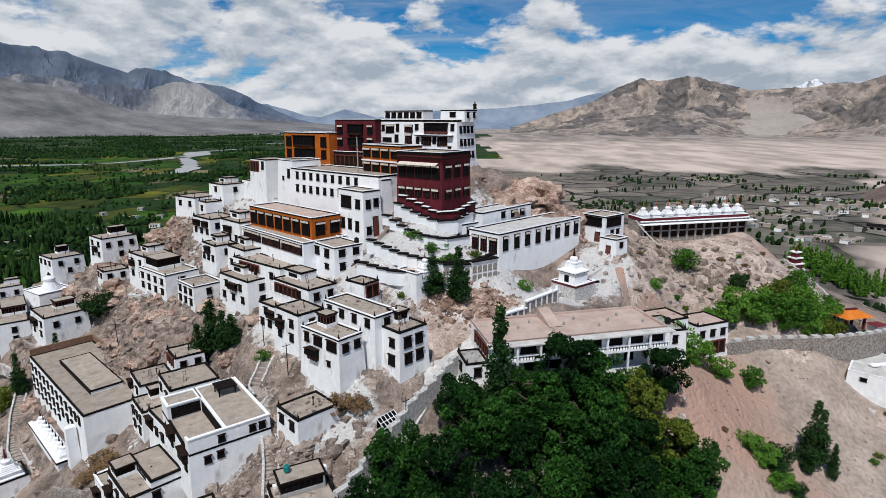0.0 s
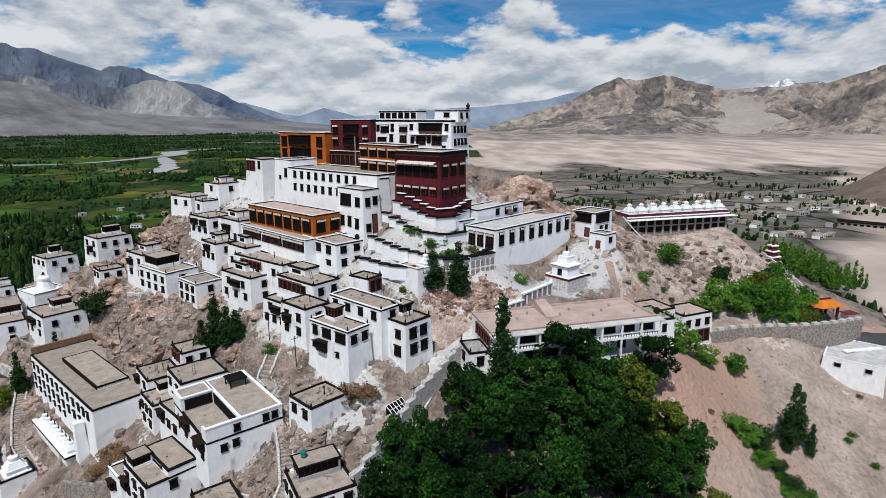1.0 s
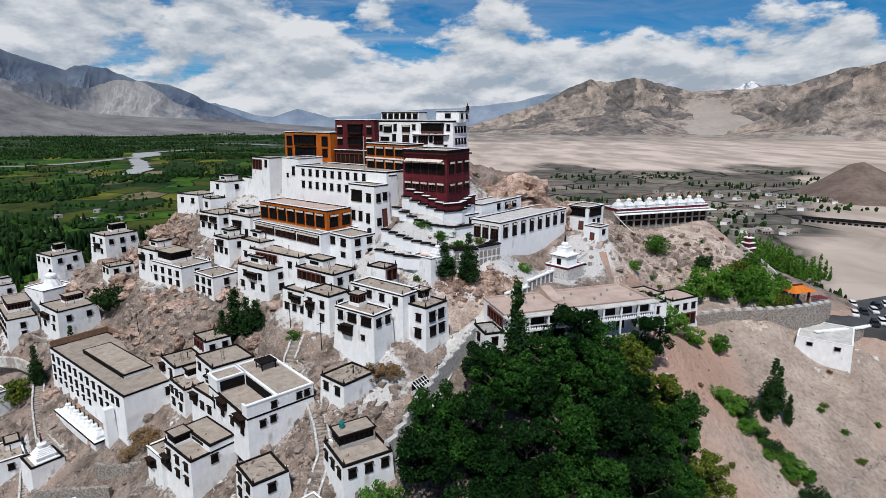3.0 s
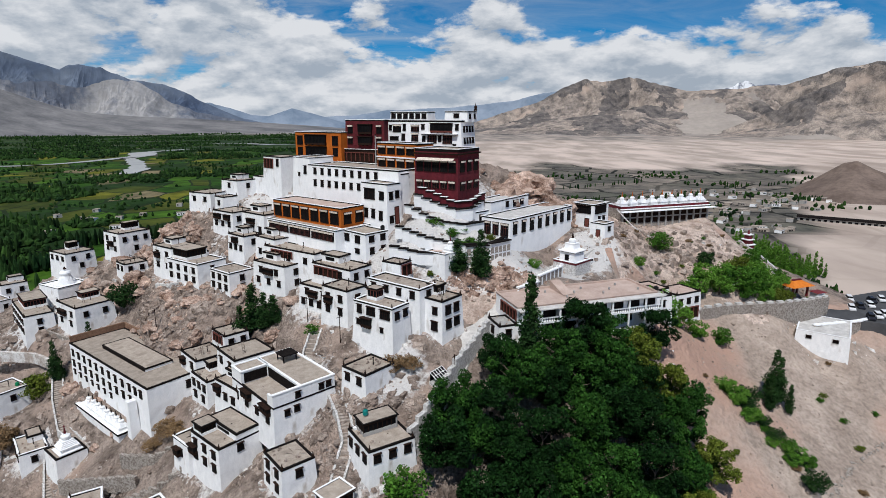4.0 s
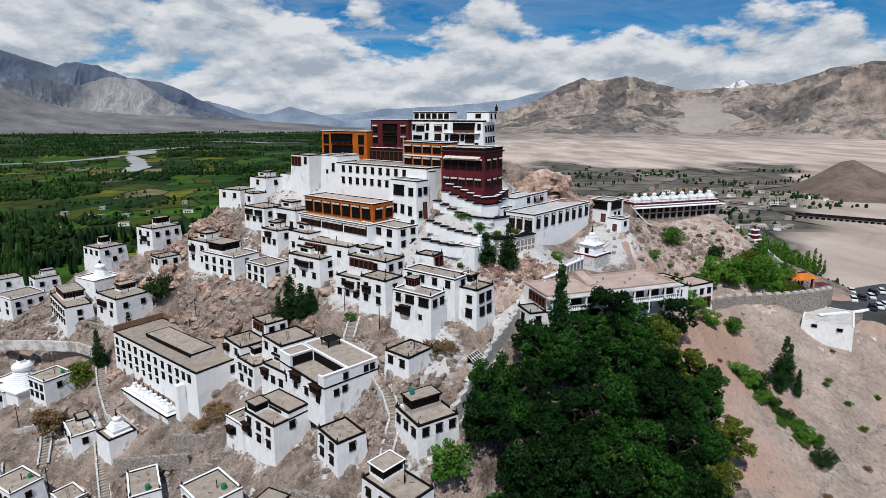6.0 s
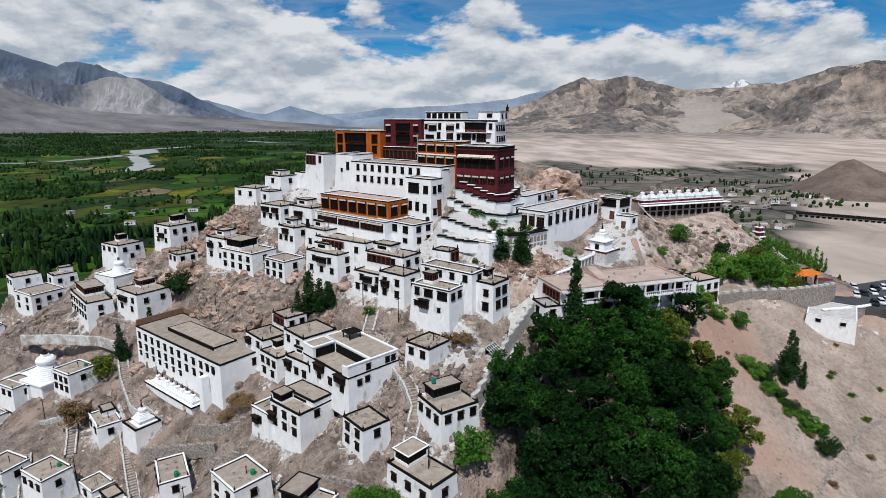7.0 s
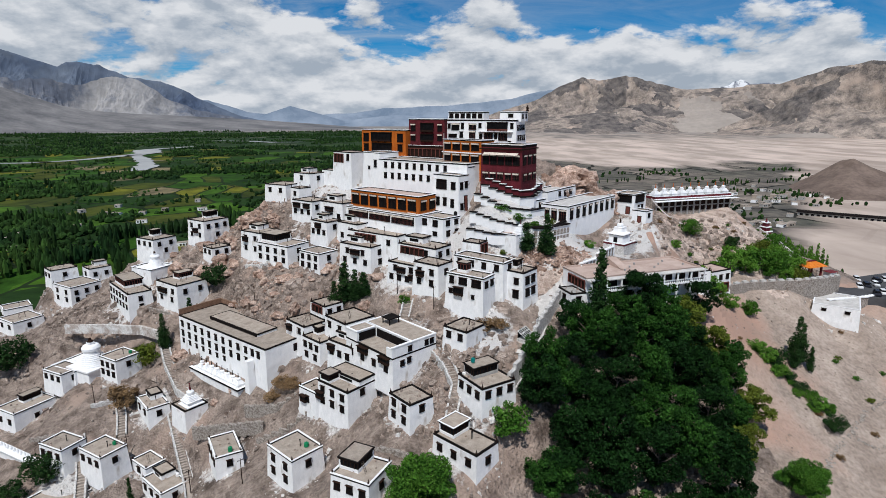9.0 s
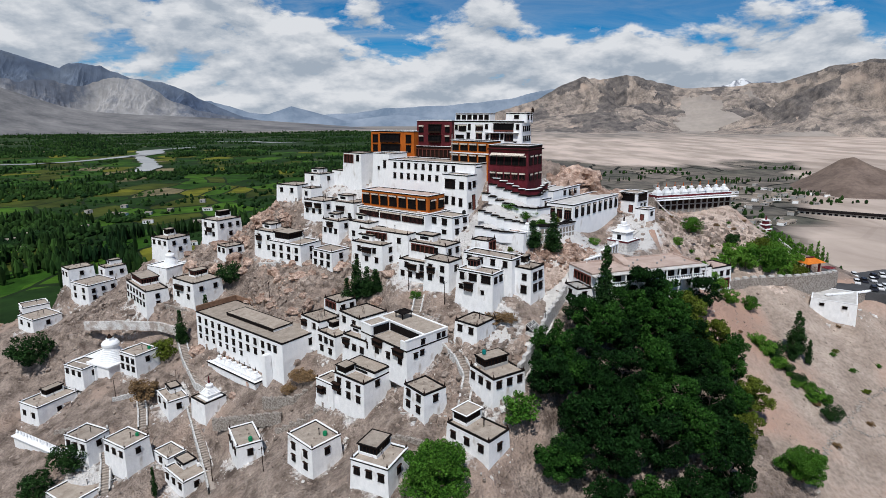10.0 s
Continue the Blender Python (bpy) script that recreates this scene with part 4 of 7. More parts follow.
b = house(-125.4, 98.6, 62, 6.4, 8.6, -12.5, -17.0, [(3, 2.4)], [(1, 2.4)], "white bungalow with a stepped white parapet", cap=WHITE_CLEAN, plain=True)
b = house(-113.6, 93.8, 56, 6.8, 9.0, -12.0, -18.4, [(3, 4.2)], [(1, 4.0)], "white house with a white-rimmed roof and green tank", cap=WHITE_CLEAN, plain=True)
tank(-113.0, 100.0, -12.1, TANK_GREEN, "green", 0.45, 0.9)
b = house(-97.2, 87.0, 46, 6.4, 10.0, -18.0, -22.5, [(3, 2.6)], [(1, 2.4)], "white house with a white-rimmed mud roof", cap=WHITE_CLEAN)
tank(-95.8, 94.0, -18.1, CARPAINT, "white", 0.45, 0.9)
b = house(-104.2, 96.0, 50, 5.0, 7.0, -17.0, -21.0, [(1, 2.4)], [])
b = house(-81.5, 80.8, 26, 5.8, 9.6, -5.0, -10.2, [(3, 3.2)], [(1, 3.0)], "white house with a brown flat roof and green tank", clutter=6, plain=True)
tank(-79.0, 83.6, -5.1, TANK_GREEN, "green", 0.5, 1.1)
b = house(-61.6, 66.1, 43, 7.4, 9.0, 3.0, -4.4, [(2, 5.2), (2, 2.4)], [(1, 5.2)], "tall white house with a mud roof and green tank", clutter=4, plain=True)
tank(-59.5, 71.5, 2.9, TANK_GREEN, "green", 0.5, 0.9)
b = house(-45.5, 50.5, 60, 7.6, 8.0, 8.0, 2.6, [(3, 3.2)], [(1, 3.0)], "white house with a glazed rooftop room", clutter=4, plain=True)
b.stack("upper", 2.2, 3.6, 5.2, 4.2, 2.2)
tank(-46.5, 58.0, 8.0, TANK_BLACK, "black", 0.4, 0.8)
b = house(-26.0, 55.4, 42, 6.4, 11.0, 9.5, 4.6, [(3, 2.6)], [(1, 2.4)], "white house with a low roof shelter and white porch", clutter=4, plain=True)
b.stack("upper", 1.4, 7.0, 4.8, 3.8, 2.2, cap=WHITE_CLEAN)
b = house(-125.0, 86.0, 55, 12.0, 10.0, -22.0, -26.0, [(2, 2.2)], [], "low house with a broad mud roof")

# centre foot
cc = house(-41.3, 79.0, 39, 13.0, 17.5, 18.5, 12.4, [(4, 3.0)], [], "large white courtyard house with black balcony windows", bays=[("L", 2.6, 5.0, 3.2), ("L", 10.5, 5.0, 3.2)], band=0.3, plain=True)
for u, v, w, d in ((5.6, 0.0, 7.4, 17.5), (0.0, 13.2, 5.6, 4.3)):
    wing = part("wing", MB().box(u, v, 5.8, u + w, v + d, 8.4), WHITE, cc.ob, "raised white wing beside the open court")
    part("wing_roof", MB().box(u + 0.3, v + 0.3, 8.4, u + w - 0.3, v + d - 0.3, 8.46), MUD, wing)
    part("coping", MB().ring(u - 0.1, v - 0.1, u + w + 0.1, v + d + 0.1, 8.4, 8.62, 0.5), WHITE_CLEAN, wing)
part("court_wall", MB().box(0.0, 0.0, 5.8, 5.6, 0.4, 8.4).box(0.0, 0.4, 5.8, 0.4, 2.2, 8.2), WHITE, cc.ob)
part("court_coping", MB().box(-0.1, -0.1, 8.4, 5.5, 0.5, 8.62), WHITE_CLEAN, cc.ob)
# near-black sheets on the wing walls paint the shade of an open veranda
part("court_gallery", MB().box(5.5, 0.8, 6.1, 5.58, 12.8, 8.1).box(0.6, 13.1, 6.1, 5.4, 13.19, 8.1), DARKTRIM, cc.ob, "flat dark sheets for the shaded gallery round the court")
part("roof_lantern", MB().box(8.0, 11.0, 9.9, 11.4, 14.2, 10.15).box(8.2, 11.2, 8.4, 8.4, 11.4, 9.9).box(11.0, 11.2, 8.4, 11.2, 11.4, 9.9).box(8.2, 13.8, 8.4, 8.4, 14.0, 9.9).box(11.0, 13.8, 8.4, 11.2, 14.0, 9.9), DARKTRIM, cc.ob, "small roofed lantern over a stairwell")
for u, z in ((2.6, 4.2), (4.6, 4.4), (5.0, 7.0), (10.0, 7.0), (11.6, 7.0)):
    cc.window("R", u, z, 0.7, 1.0)
b = house(-51.1, 90.6, 46, 6.0, 8.5, 16.5, 10.0, [(3, 3.6)], [(1, 3.6)], bays=[("L", 7.0, 4.8, 2.0)])
b = house(-53.0, 97.0, 39, 9.0, 9.0, 20.0, 12.0, [(2, 6.0)], [])
b = house(-59.6, 98.4, 42, 6.2, 7.6, 14.7, 8.4, [(3, 4.2), (2, 1.6)], [(1, 4.0)], clutter=10)
b = house(-64.8, 107.3, 40, 7.0, 9.0, 15.6, 9.5, [(2, 4.2)], [(1, 4.0)], "old house with a ruined mud roof", clutter=14, bays=[("L", 7.0, 4.2, 2.0)])
b = house(-60.0, 113.5, 40, 6.0, 7.0, 19.0, 13.0, [(1, 4.2)], [(2, 4.0)], "old house with a thatched lean-to", clutter=8)
b.veranda("L", 1.0, 6.0, 3.4, 5.6)
b = house(-51.2, 77.7, 46, 8.4, 10.0, 11.5, 3.6, [(3, 6.0), (3, 3.4)], [(1, 6.4)], "white house with an open mud-roofed court", clutter=6, plain=True)
b.ell(3.6, 0.0, 4.8, 10.0, 1.6).stack("upper", 0.4, 6.6, 3.2, 3.2, 1.9)
b.balcony("L", 9.0, 4.6, 2.2, 1.7)
b = house(-59.0, 84.0, 46, 5.0, 6.0, 8.4, 2.0, [(1, 4.0)], [], bays=[("L", 4.0, 4.0, 1.8)])
b = house(-37.9, 67.5, 36, 6.0, 7.0, 13.6, 7.6, [(2, 4.4), (2, 1.8)], [(1, 4.2)], "white two-storey house with a ruined brown roof room", clutter=12)
b = house(-24.8, 81.4, 45, 7.4, 6.6, 23.2, 19.2, [(2, 2.2)], [], "small white house with a brushwood-covered roof", clutter=22, plain=True)
b = house(-23.5, 65.8, 28, 8.4, 8.4, 17.4, 12.8, [(3, 2.6)], [(3, 2.9)], "white house with a roof room and teal tank", clutter=6, plain=True)
b.stack("upper", 1.2, 4.6, 6.4, 3.6, 2.3, CONCRETE)
tank(-24.4, 73.2, 19.9, TANK_TEAL, "teal", 0.45, 0.9)

# east side
sch = Block("long_school_building", 5.7, 92.0, 14, 34.0, 11.0, 31.9, 25.2, "long two-storey building with a pink flat roof and veranda", roof=PINKROOF, batter=0.0, category="building", cap=PINKROOF, band=0.25, trim=PINKROOF, wall=WHITE_CLEAN)
sch.row("R", 8, 4.95, 2.5, 1.8, "white", 3.0, 32.0).row("R", 7, 1.6, 1.4, 1.4).veranda("L", 0.5, 8.0, 3.6, 6.0)
part("eave", MB().box(-0.5, -2.2, 6.28, 34.6, -0.15, 6.5), PALEROOF, sch.ob, "pale concrete eave over the open gallery")
part("gallery_floor", MB().box(0.0, -2.0, 3.3, 34.2, 0.0, 3.55), WHITE_CLEAN, sch.ob)
part("rail", MB().box(0.0, -2.0, 4.4, 34.2, -1.86, 4.52).box(0.0, -2.0, 3.55, 34.2, -1.86, 3.75), WHITE_CLEAN, sch.ob, "white gallery balustrade")
_bal = MB().box(-0.05, -1.97, 3.75, 0.05, -1.9, 4.4).mesh("baluster", WOOD)
for k in range(60):
    put("baluster", _bal, sch.ob, pose(0.4 + 0.566 * k, 0, 0))
_post = MB().box(-0.16, -2.04, 0.0, 0.16, -1.72, 6.28).mesh("post", WHITE_CLEAN)
for k in range(9):
    put("post", _post, sch.ob, pose(0.3 + 4.2 * k, 0, 0))
part("ridge_box", MB().poly((13.0, 4.5, 6.6), (13.0, 10.5, 8.3), (13.0, 10.5, 6.6)).poly((15.4, 4.5, 6.6), (15.4, 10.5, 6.6), (15.4, 10.5, 8.3)).poly((13.0, 4.5, 6.65), (15.4, 4.5, 6.65), (15.4, 10.5, 8.3), (13.0, 10.5, 8.3)).poly((13.0, 10.5, 6.6), (13.0, 10.5, 8.3), (15.4, 10.5, 8.3), (15.4, 10.5, 6.6)), PINKROOF, sch.ob, "sloping pink stairhead roof")
b = house(39.6, 103.6, 14, 5.0, 8.0, 29.6, 23.0, [(1, 4.6)], [(1, 4.6)], "white annex with a black tank on its flat roof", roof=CONCRETE, plain=True)
tank(42.0, 108.0, 29.5, TANK_BLACK, "black", 0.6, 1.2)
b = house(1.8, 91.0, 14, 4.0, 6.0, 28.4, 24.0, [(1, 2.6)], [(1, 2.6)], "low grey-roofed end block beside the lane", roof=CONCRETE, plain=True)
for k in range(10):
    part("roof_vent", MB().box(4 + 3 * k, 3.0 + (k % 3) * 2.2, 6.6, 4.35 + 3 * k, 3.35 + (k % 3) * 2.2, 7.1), CONCRETE, sch.ob)
b = house(43.6, 116.5, 22, 8.0, 7.0, 26.6, 21.0, [], [(2, 3.0)], "low pink-roofed store building", roof=PINKROOF, plain=True)
b = house(52.8, 118.5, 22, 8.8, 7.0, 24.9, 17.6, [(1, 5.0)], [(3, 5.0)], "two-storey white washroom building on posts", roof=PINKROOF, plain=True)
b.veranda("R", 1.0, 8.0, 0.2, 3.4)
wb = Block("white_stone_store", 99.0, 114.5, 50, 16.0, 12.2, 13.1, 7.2, "white-painted stone store on the slope", roof=PALEROOF, cap=None, band=0.1, trim=WHITE)
wb.row("L", 2, 4.2, 0.9, 0.5)

# ---- free stupas ----
stupa(-95.6, 107.2, -5.2, 1.25, 48, "large white stupa with stepped drum and red spire")
part_base = Block("stupa_platform", -95.9, 103.0, 48, 6.4, 6.8, -5.2, -9.4, "white stupa platform with a black edge", group="", category="platform", cap=None, band=0.35)
stupa(-136.5, 138.8, -7.2, 2.75, 60, "broad white stupa with a round stepped dome", squat=True, spire=WOOD)
Block("stupa_platform", -140.0, 134.2, 62, 11.0, 11.0, -7.3, -12.2, "wide white stupa platform with a flat roof", group="", category="platform", cap=WHITE_CLEAN, roof=WHITE, band=0.3)
stupa(-127.6, 171.4, 16.0, 1.75, 58, "white stepped stupa on a high square plinth", squat=True, spire=WOOD)
Block("stupa_platform", -127.0, 165.2, 58, 9.5, 10.5, 16.2, 10.8, "high white stupa plinth", group="", category="platform", cap=WHITE_CLEAN, roof=WHITE, band=0.2)
Block("stupa_platform", 26.3, 120.4, 40, 7.0, 6.6, 33.2, 29.5, "whitewashed stone stupa platform with a maroon band", group="", category="platform", cap=WHITE_CLEAN, roof=WHITE, wall=LIMED_STONE, trim=MAROON, band=0.5)
chap = thing("road_stupa", pose(26.7, 125.2, 33.1, 0, 0, 40), "squat white chapel stupa with black cornice and dark spire", "stupa")
part("chamber", MB().box(-2.3, -2.3, -0.3, 2.3, 2.3, 2.3, 0.1), WHITE_CLEAN, chap)
part("cornice", MB().box(-2.5, -2.5, 2.3, 2.5, 2.5, 2.45), DARKTRIM, chap)
part("slab", MB().box(-2.6, -2.6, 2.45, 2.6, 2.6, 2.7), WHITE_CLEAN, chap)
part("tier", MB().box(-2.0, -2.0, 2.7, 2.0, 2.0, 3.2, 0.5).box(-1.5, -1.5, 3.2, 1.5, 1.5, 4.3, 0.25).box(-1.35, -1.35, 4.3, 1.35, 1.35, 4.55), WHITE_CLEAN, chap)
part("dome", MB().lathe([(0.75, 4.55), (0.95, 5.0), (0.9, 5.4), (0.5, 5.7), (0.3, 5.75)], 18), WHITE_CLEAN, chap)
part("spire", MB().lathe([(0.32, 5.75), (0.34, 6.0), (0.24, 6.1), (0.26, 6.5), (0.14, 6.9), (0.04, 7.6)], 10), WOOD, chap)
part("doorway", MB().box(-2.36, -0.6, 0.2, -2.2, 0.6, 1.7), GLASS, chap)
stupa(-6.2, 113.8, 38.6, 0.8, 40, "small white stupa with a red base")
Block("stupa_platform", -7.8, 110.8, 46, 5.5, 6.0, 38.6, 33.5, "white walled platform with a pink floor", group="", category="platform", cap=WHITE_CLEAN, roof=PINKROOF, band=0.15)
rs = thing("ridge_shrine", pose(101.0, 166.0, 24.0, 0, 0, 20), "maroon tiered shrine with white bands on a white plinth", "shrine")
part("plinth", MB().box(-2.3, -2.3, -3.5, 2.3, 2.3, 1.2, 0.2), WHITE_CLEAN, rs)
for q, w in enumerate((1.6, 1.25, 0.9)):
    tier = part("tier", MB().box(-w, -w, 1.2 + 1.7 * q, w, w, 2.55 + 1.7 * q, 0.06), MAROON, rs)
    part("cornice", MB().box(-w - 0.25, -w - 0.25, 2.551 + 1.7 * q, w + 0.25, w + 0.25, 2.9 + 1.7 * q), WHITE_CLEAN, tier)
part("spire", MB().lathe([(0.45, 6.3), (0.25, 7.0), (0.3, 7.2), (0.05, 7.8)], 10), MAROON, rs)

# ---- ground: one sheet, from the hill to the far edge of the valley ----
for x, y, z in ((-4, 62, 0), (8, 74, 12), (16, 64, 3), (34, 76, 1), (36, 90, 11), (22, 84, 17), (-12, 66, 8), (-14, 50, -6), (6, 48, -10), (30, 50, -10), (49, 105, 17.5)):
    spot(x, y, z)
for x, y, z in ((64, 100, 5.5), (92, 116, 3.5), (68, 80, -4.8), (43, 63, -4.5), (110, 100, -6), (60, 50, -16), (110, 60, -24), (66, 119, 13), (88, 120, 13), (104, 126, 12), (118, 129, 11)):
    spot(x, y, z)
for x, y, z in ((135, 140, 8), (150, 165, 2), (60, 146, 29), (54, 149, 35), (74, 138, 26), (82, 150, 29), (100, 165, 23), (118, 180, 14), (70, 127, 19.5), (88, 129, 19), (100, 138, 18.5), (46, 130, 31)):
    spot(x, y, z)
for x, y, z in ((21, 158, 50), (14, 162, 54), (30, 150, 45), (40, 158, 42), (45, 148, 37), (10, 112, 33), (20, 106, 31), (0, 104, 29), (-8, 118, 38), (2, 120, 40), (30, 118, 30), (38, 124, 33)):
    spot(x, y, z)
for x, y, z in ((-98, 178, 33), (-92, 186, 28), (-118, 190, 18), (-145, 195, 6), (-150, 178, 9), (-85, 152, 22), (-92, 142, 17), (-70, 124, 18), (-45, 100, 17), (-118, 158, 14), (-135, 160, 8), (-150, 155, 1)):
    spot(x, y, z)
for x, y, z in ((-33, 90, 21), (-30, 72, 13), (-44, 62, 5), (-70, 72, -4), (-88, 96, -6), (-108, 122, -3), (-125, 112, -13), (-150, 110, -22), (-175, 140, -16), (-200, 165, -16), (-60, 45, -6), (-90, 65, -20)):
    spot(x, y, z)
for x, y, z in ((-160, 60, -34), (-110, 30, -34), (-50, 15, -26), (0, 15, -28), (60, 10, -34), (-40, -45, -38), (60, -60, -39), (150, 40, -36), (170, 110, -22), (190, 170, -20), (210, 240, -36), (130, 240, -34)):
    spot(x, y, z)
for x, y, z in ((0, 200, 28), (60, 190, 18), (-50, 205, 30), (-10, 260, -36), (70, 260, -38), (-100, 240, -36), (-150, 225, -30), (-190, 215, -20), (-215, 190, -16), (-235, 215, -24), (-240, 140, -32), (-285, 250, -40), (-205, 110, -33)):
    spot(x, y, z)

for x, y, z in ((-82.5, 102.0, -4.2), (-86.0, 105.5, -4.0), (-90.0, 109.5, -3.8), (-94.0, 113.0, -3.6), (-98.0, 116.8, -3.3), (-102.0, 120.0, -3.0), (-106.0, 124.5, -2.6)):
    spot(x, y, z)
for x, y, z in ((-10, 127, 45.5), (-2, 123.5, 43.2), (-8, 120.5, 41.0), (-15, 124, 43.5), (0, 118, 39.4), (-12, 116.5, 38.2), (-14, 119, 40.5), (-6, 125.2, 44.5), (4, 120.5, 40.2), (1, 125, 44.4), (-18, 118, 39.0)):
    spot(x, y, z)
_S = np.array(SPOTS)
_n = len(_S)
_d = np.sqrt(((_S[:, None, :2] - _S[None, :, :2]) ** 2).sum(-1) + 4.0)
_A = np.zeros((_n + 3, _n + 3))
_A[:_n, :_n] = -_d + np.eye(_n) * 3.0
_A[:_n, _n] = 1
_A[:_n, _n + 1:_n + 3] = _S[:, :2] / 100
_A[_n:, :_n] = _A[:_n, _n:].T
_W = np.linalg.solve(_A, np.concatenate([_S[:, 2], np.zeros(3)]))


def smooth(t):
    t = np.clip(t, 0, 1)
    return t * t * (3 - 2 * t)


def hill(xs, ys):
    """Heights of the bare hill and valley, without rock."""
    p = np.stack([np.ravel(xs), np.ravel(ys)], 1).astype(float)
    z = np.empty(len(p))
    for k in range(0, len(p), 20000):
        q = p[k:k + 20000]
        d = np.sqrt(((q[:, None] - _S[None, :, :2]) ** 2).sum(-1) + 4.0)
        z[k:k + 20000] = -d @ _W[:_n] + _W[_n] + (q / 100) @ _W[_n + 1:]
    far = np.sqrt(((p[:, 0] + 20) / np.where(p[:, 0] < -20, 310, 255)) ** 2 + ((p[:, 1] - 105) / 190) ** 2)
    m = smooth((far - 0.82) / 0.30)
    z = np.maximum(z, VALLEY) * (1 - m) + VALLEY * m
    return z


def flat_near(p):
    """How far a place is from any building's floor: 0 on it, 1 well away."""
    f = np.ones(len(p))
    for x, y, z, r in PADS:
        d = np.hypot(p[:, 0] - x, p[:, 1] - y)
        f = np.minimum(f, smooth((d - r * 0.8) / 5.0))
    return f


def rocky(p):
    """How bare and broken the rock is: strongest on the cliffs round the top and the flanks of the hill."""
    r = np.full(len(p), 0.6)
    r[(p[:, 0] > 52) & (p[:, 1] < 122)] = 0.15
    for x, y, s, k in ((22, 158, 22, 2.6), (3, 111.5, 6, 2.0), (-95, 178, 28, 2.0), (-80, 134, 24, 2.0), (-30, 80, 20, 1.4), (-12, 60, 16, 1.8), (-150, 160, 30, 1.8), (-120, 150, 30, 1.4), (60, 150, 26, 1.0), (-60, 70, 30, 0.9), (-150, 145, 20, 2.2)):
        r = np.maximum(r, k * np.exp(-((p[:, 0] - x) ** 2 + (p[:, 1] - y) ** 2) / (2 * s * s)))
    return r


def ground_at(xs, ys):
    p = np.stack([np.ravel(np.asarray(xs, float)), np.ravel(np.asarray(ys, float))], 1)
    z = hill(p[:, 0], p[:, 1])
    w = smooth((z - VALLEY - 3) / 14) * flat_near(p) * rocky(p)
    for i in np.nonzero(w > 0.02)[0]:
        v = Vector((p[i, 0] * 0.19, p[i, 1] * 0.19, 3.1))
        n = noise.ridged_multi_fractal(v, 0.9, 2.1, 6, 0.9, 2.0) - 0.9
        z[i] += w[i] * (n * 0.85 + 0.35 * noise.noise(v * 5.0))
    return z


def g(x, y):
    return float(ground_at([x], [y])[0])


def axis_lines(lo, hi, step, far, out):
    a = list(np.arange(lo, hi + step, step))
    d, x = step, a[0]
    left = []
    while x > -far:
        d = min(d * 1.22, out)
        x -= d
        left.append(x)
    d, x = step, a[-1]
    while x < far:
        d = min(d * 1.22, out)
        x += d
        a.append(x)
    return np.array(left[::-1] + a)


gx, gy = axis_lines(-225, 165, 1.0, 5600, 150), axis_lines(30, 215, 1.0, 5000, 150)
GX, GY = np.meshgrid(gx, gy)
GZ = ground_at(GX, GY).reshape(GX.shape)
GZ += np.where(np.hypot(GX, GY) > 420, 0.8 * np.sin(GX * 0.011) * np.cos(GY * 0.008), 0.0)
nx_, ny_ = len(gx), len(gy)
verts = np.stack([GX.ravel(), GY.ravel(), GZ.ravel()], 1)
idx = np.arange(nx_ * ny_).reshape(ny_, nx_)
quads = np.stack([idx[:-1, :-1].ravel(), idx[:-1, 1:].ravel(), idx[1:, 1:].ravel(), idx[1:, :-1].ravel()], 1)
gme = bpy.data.meshes.new("ground")
gme.from_pydata(verts.tolist(), [], quads.tolist())


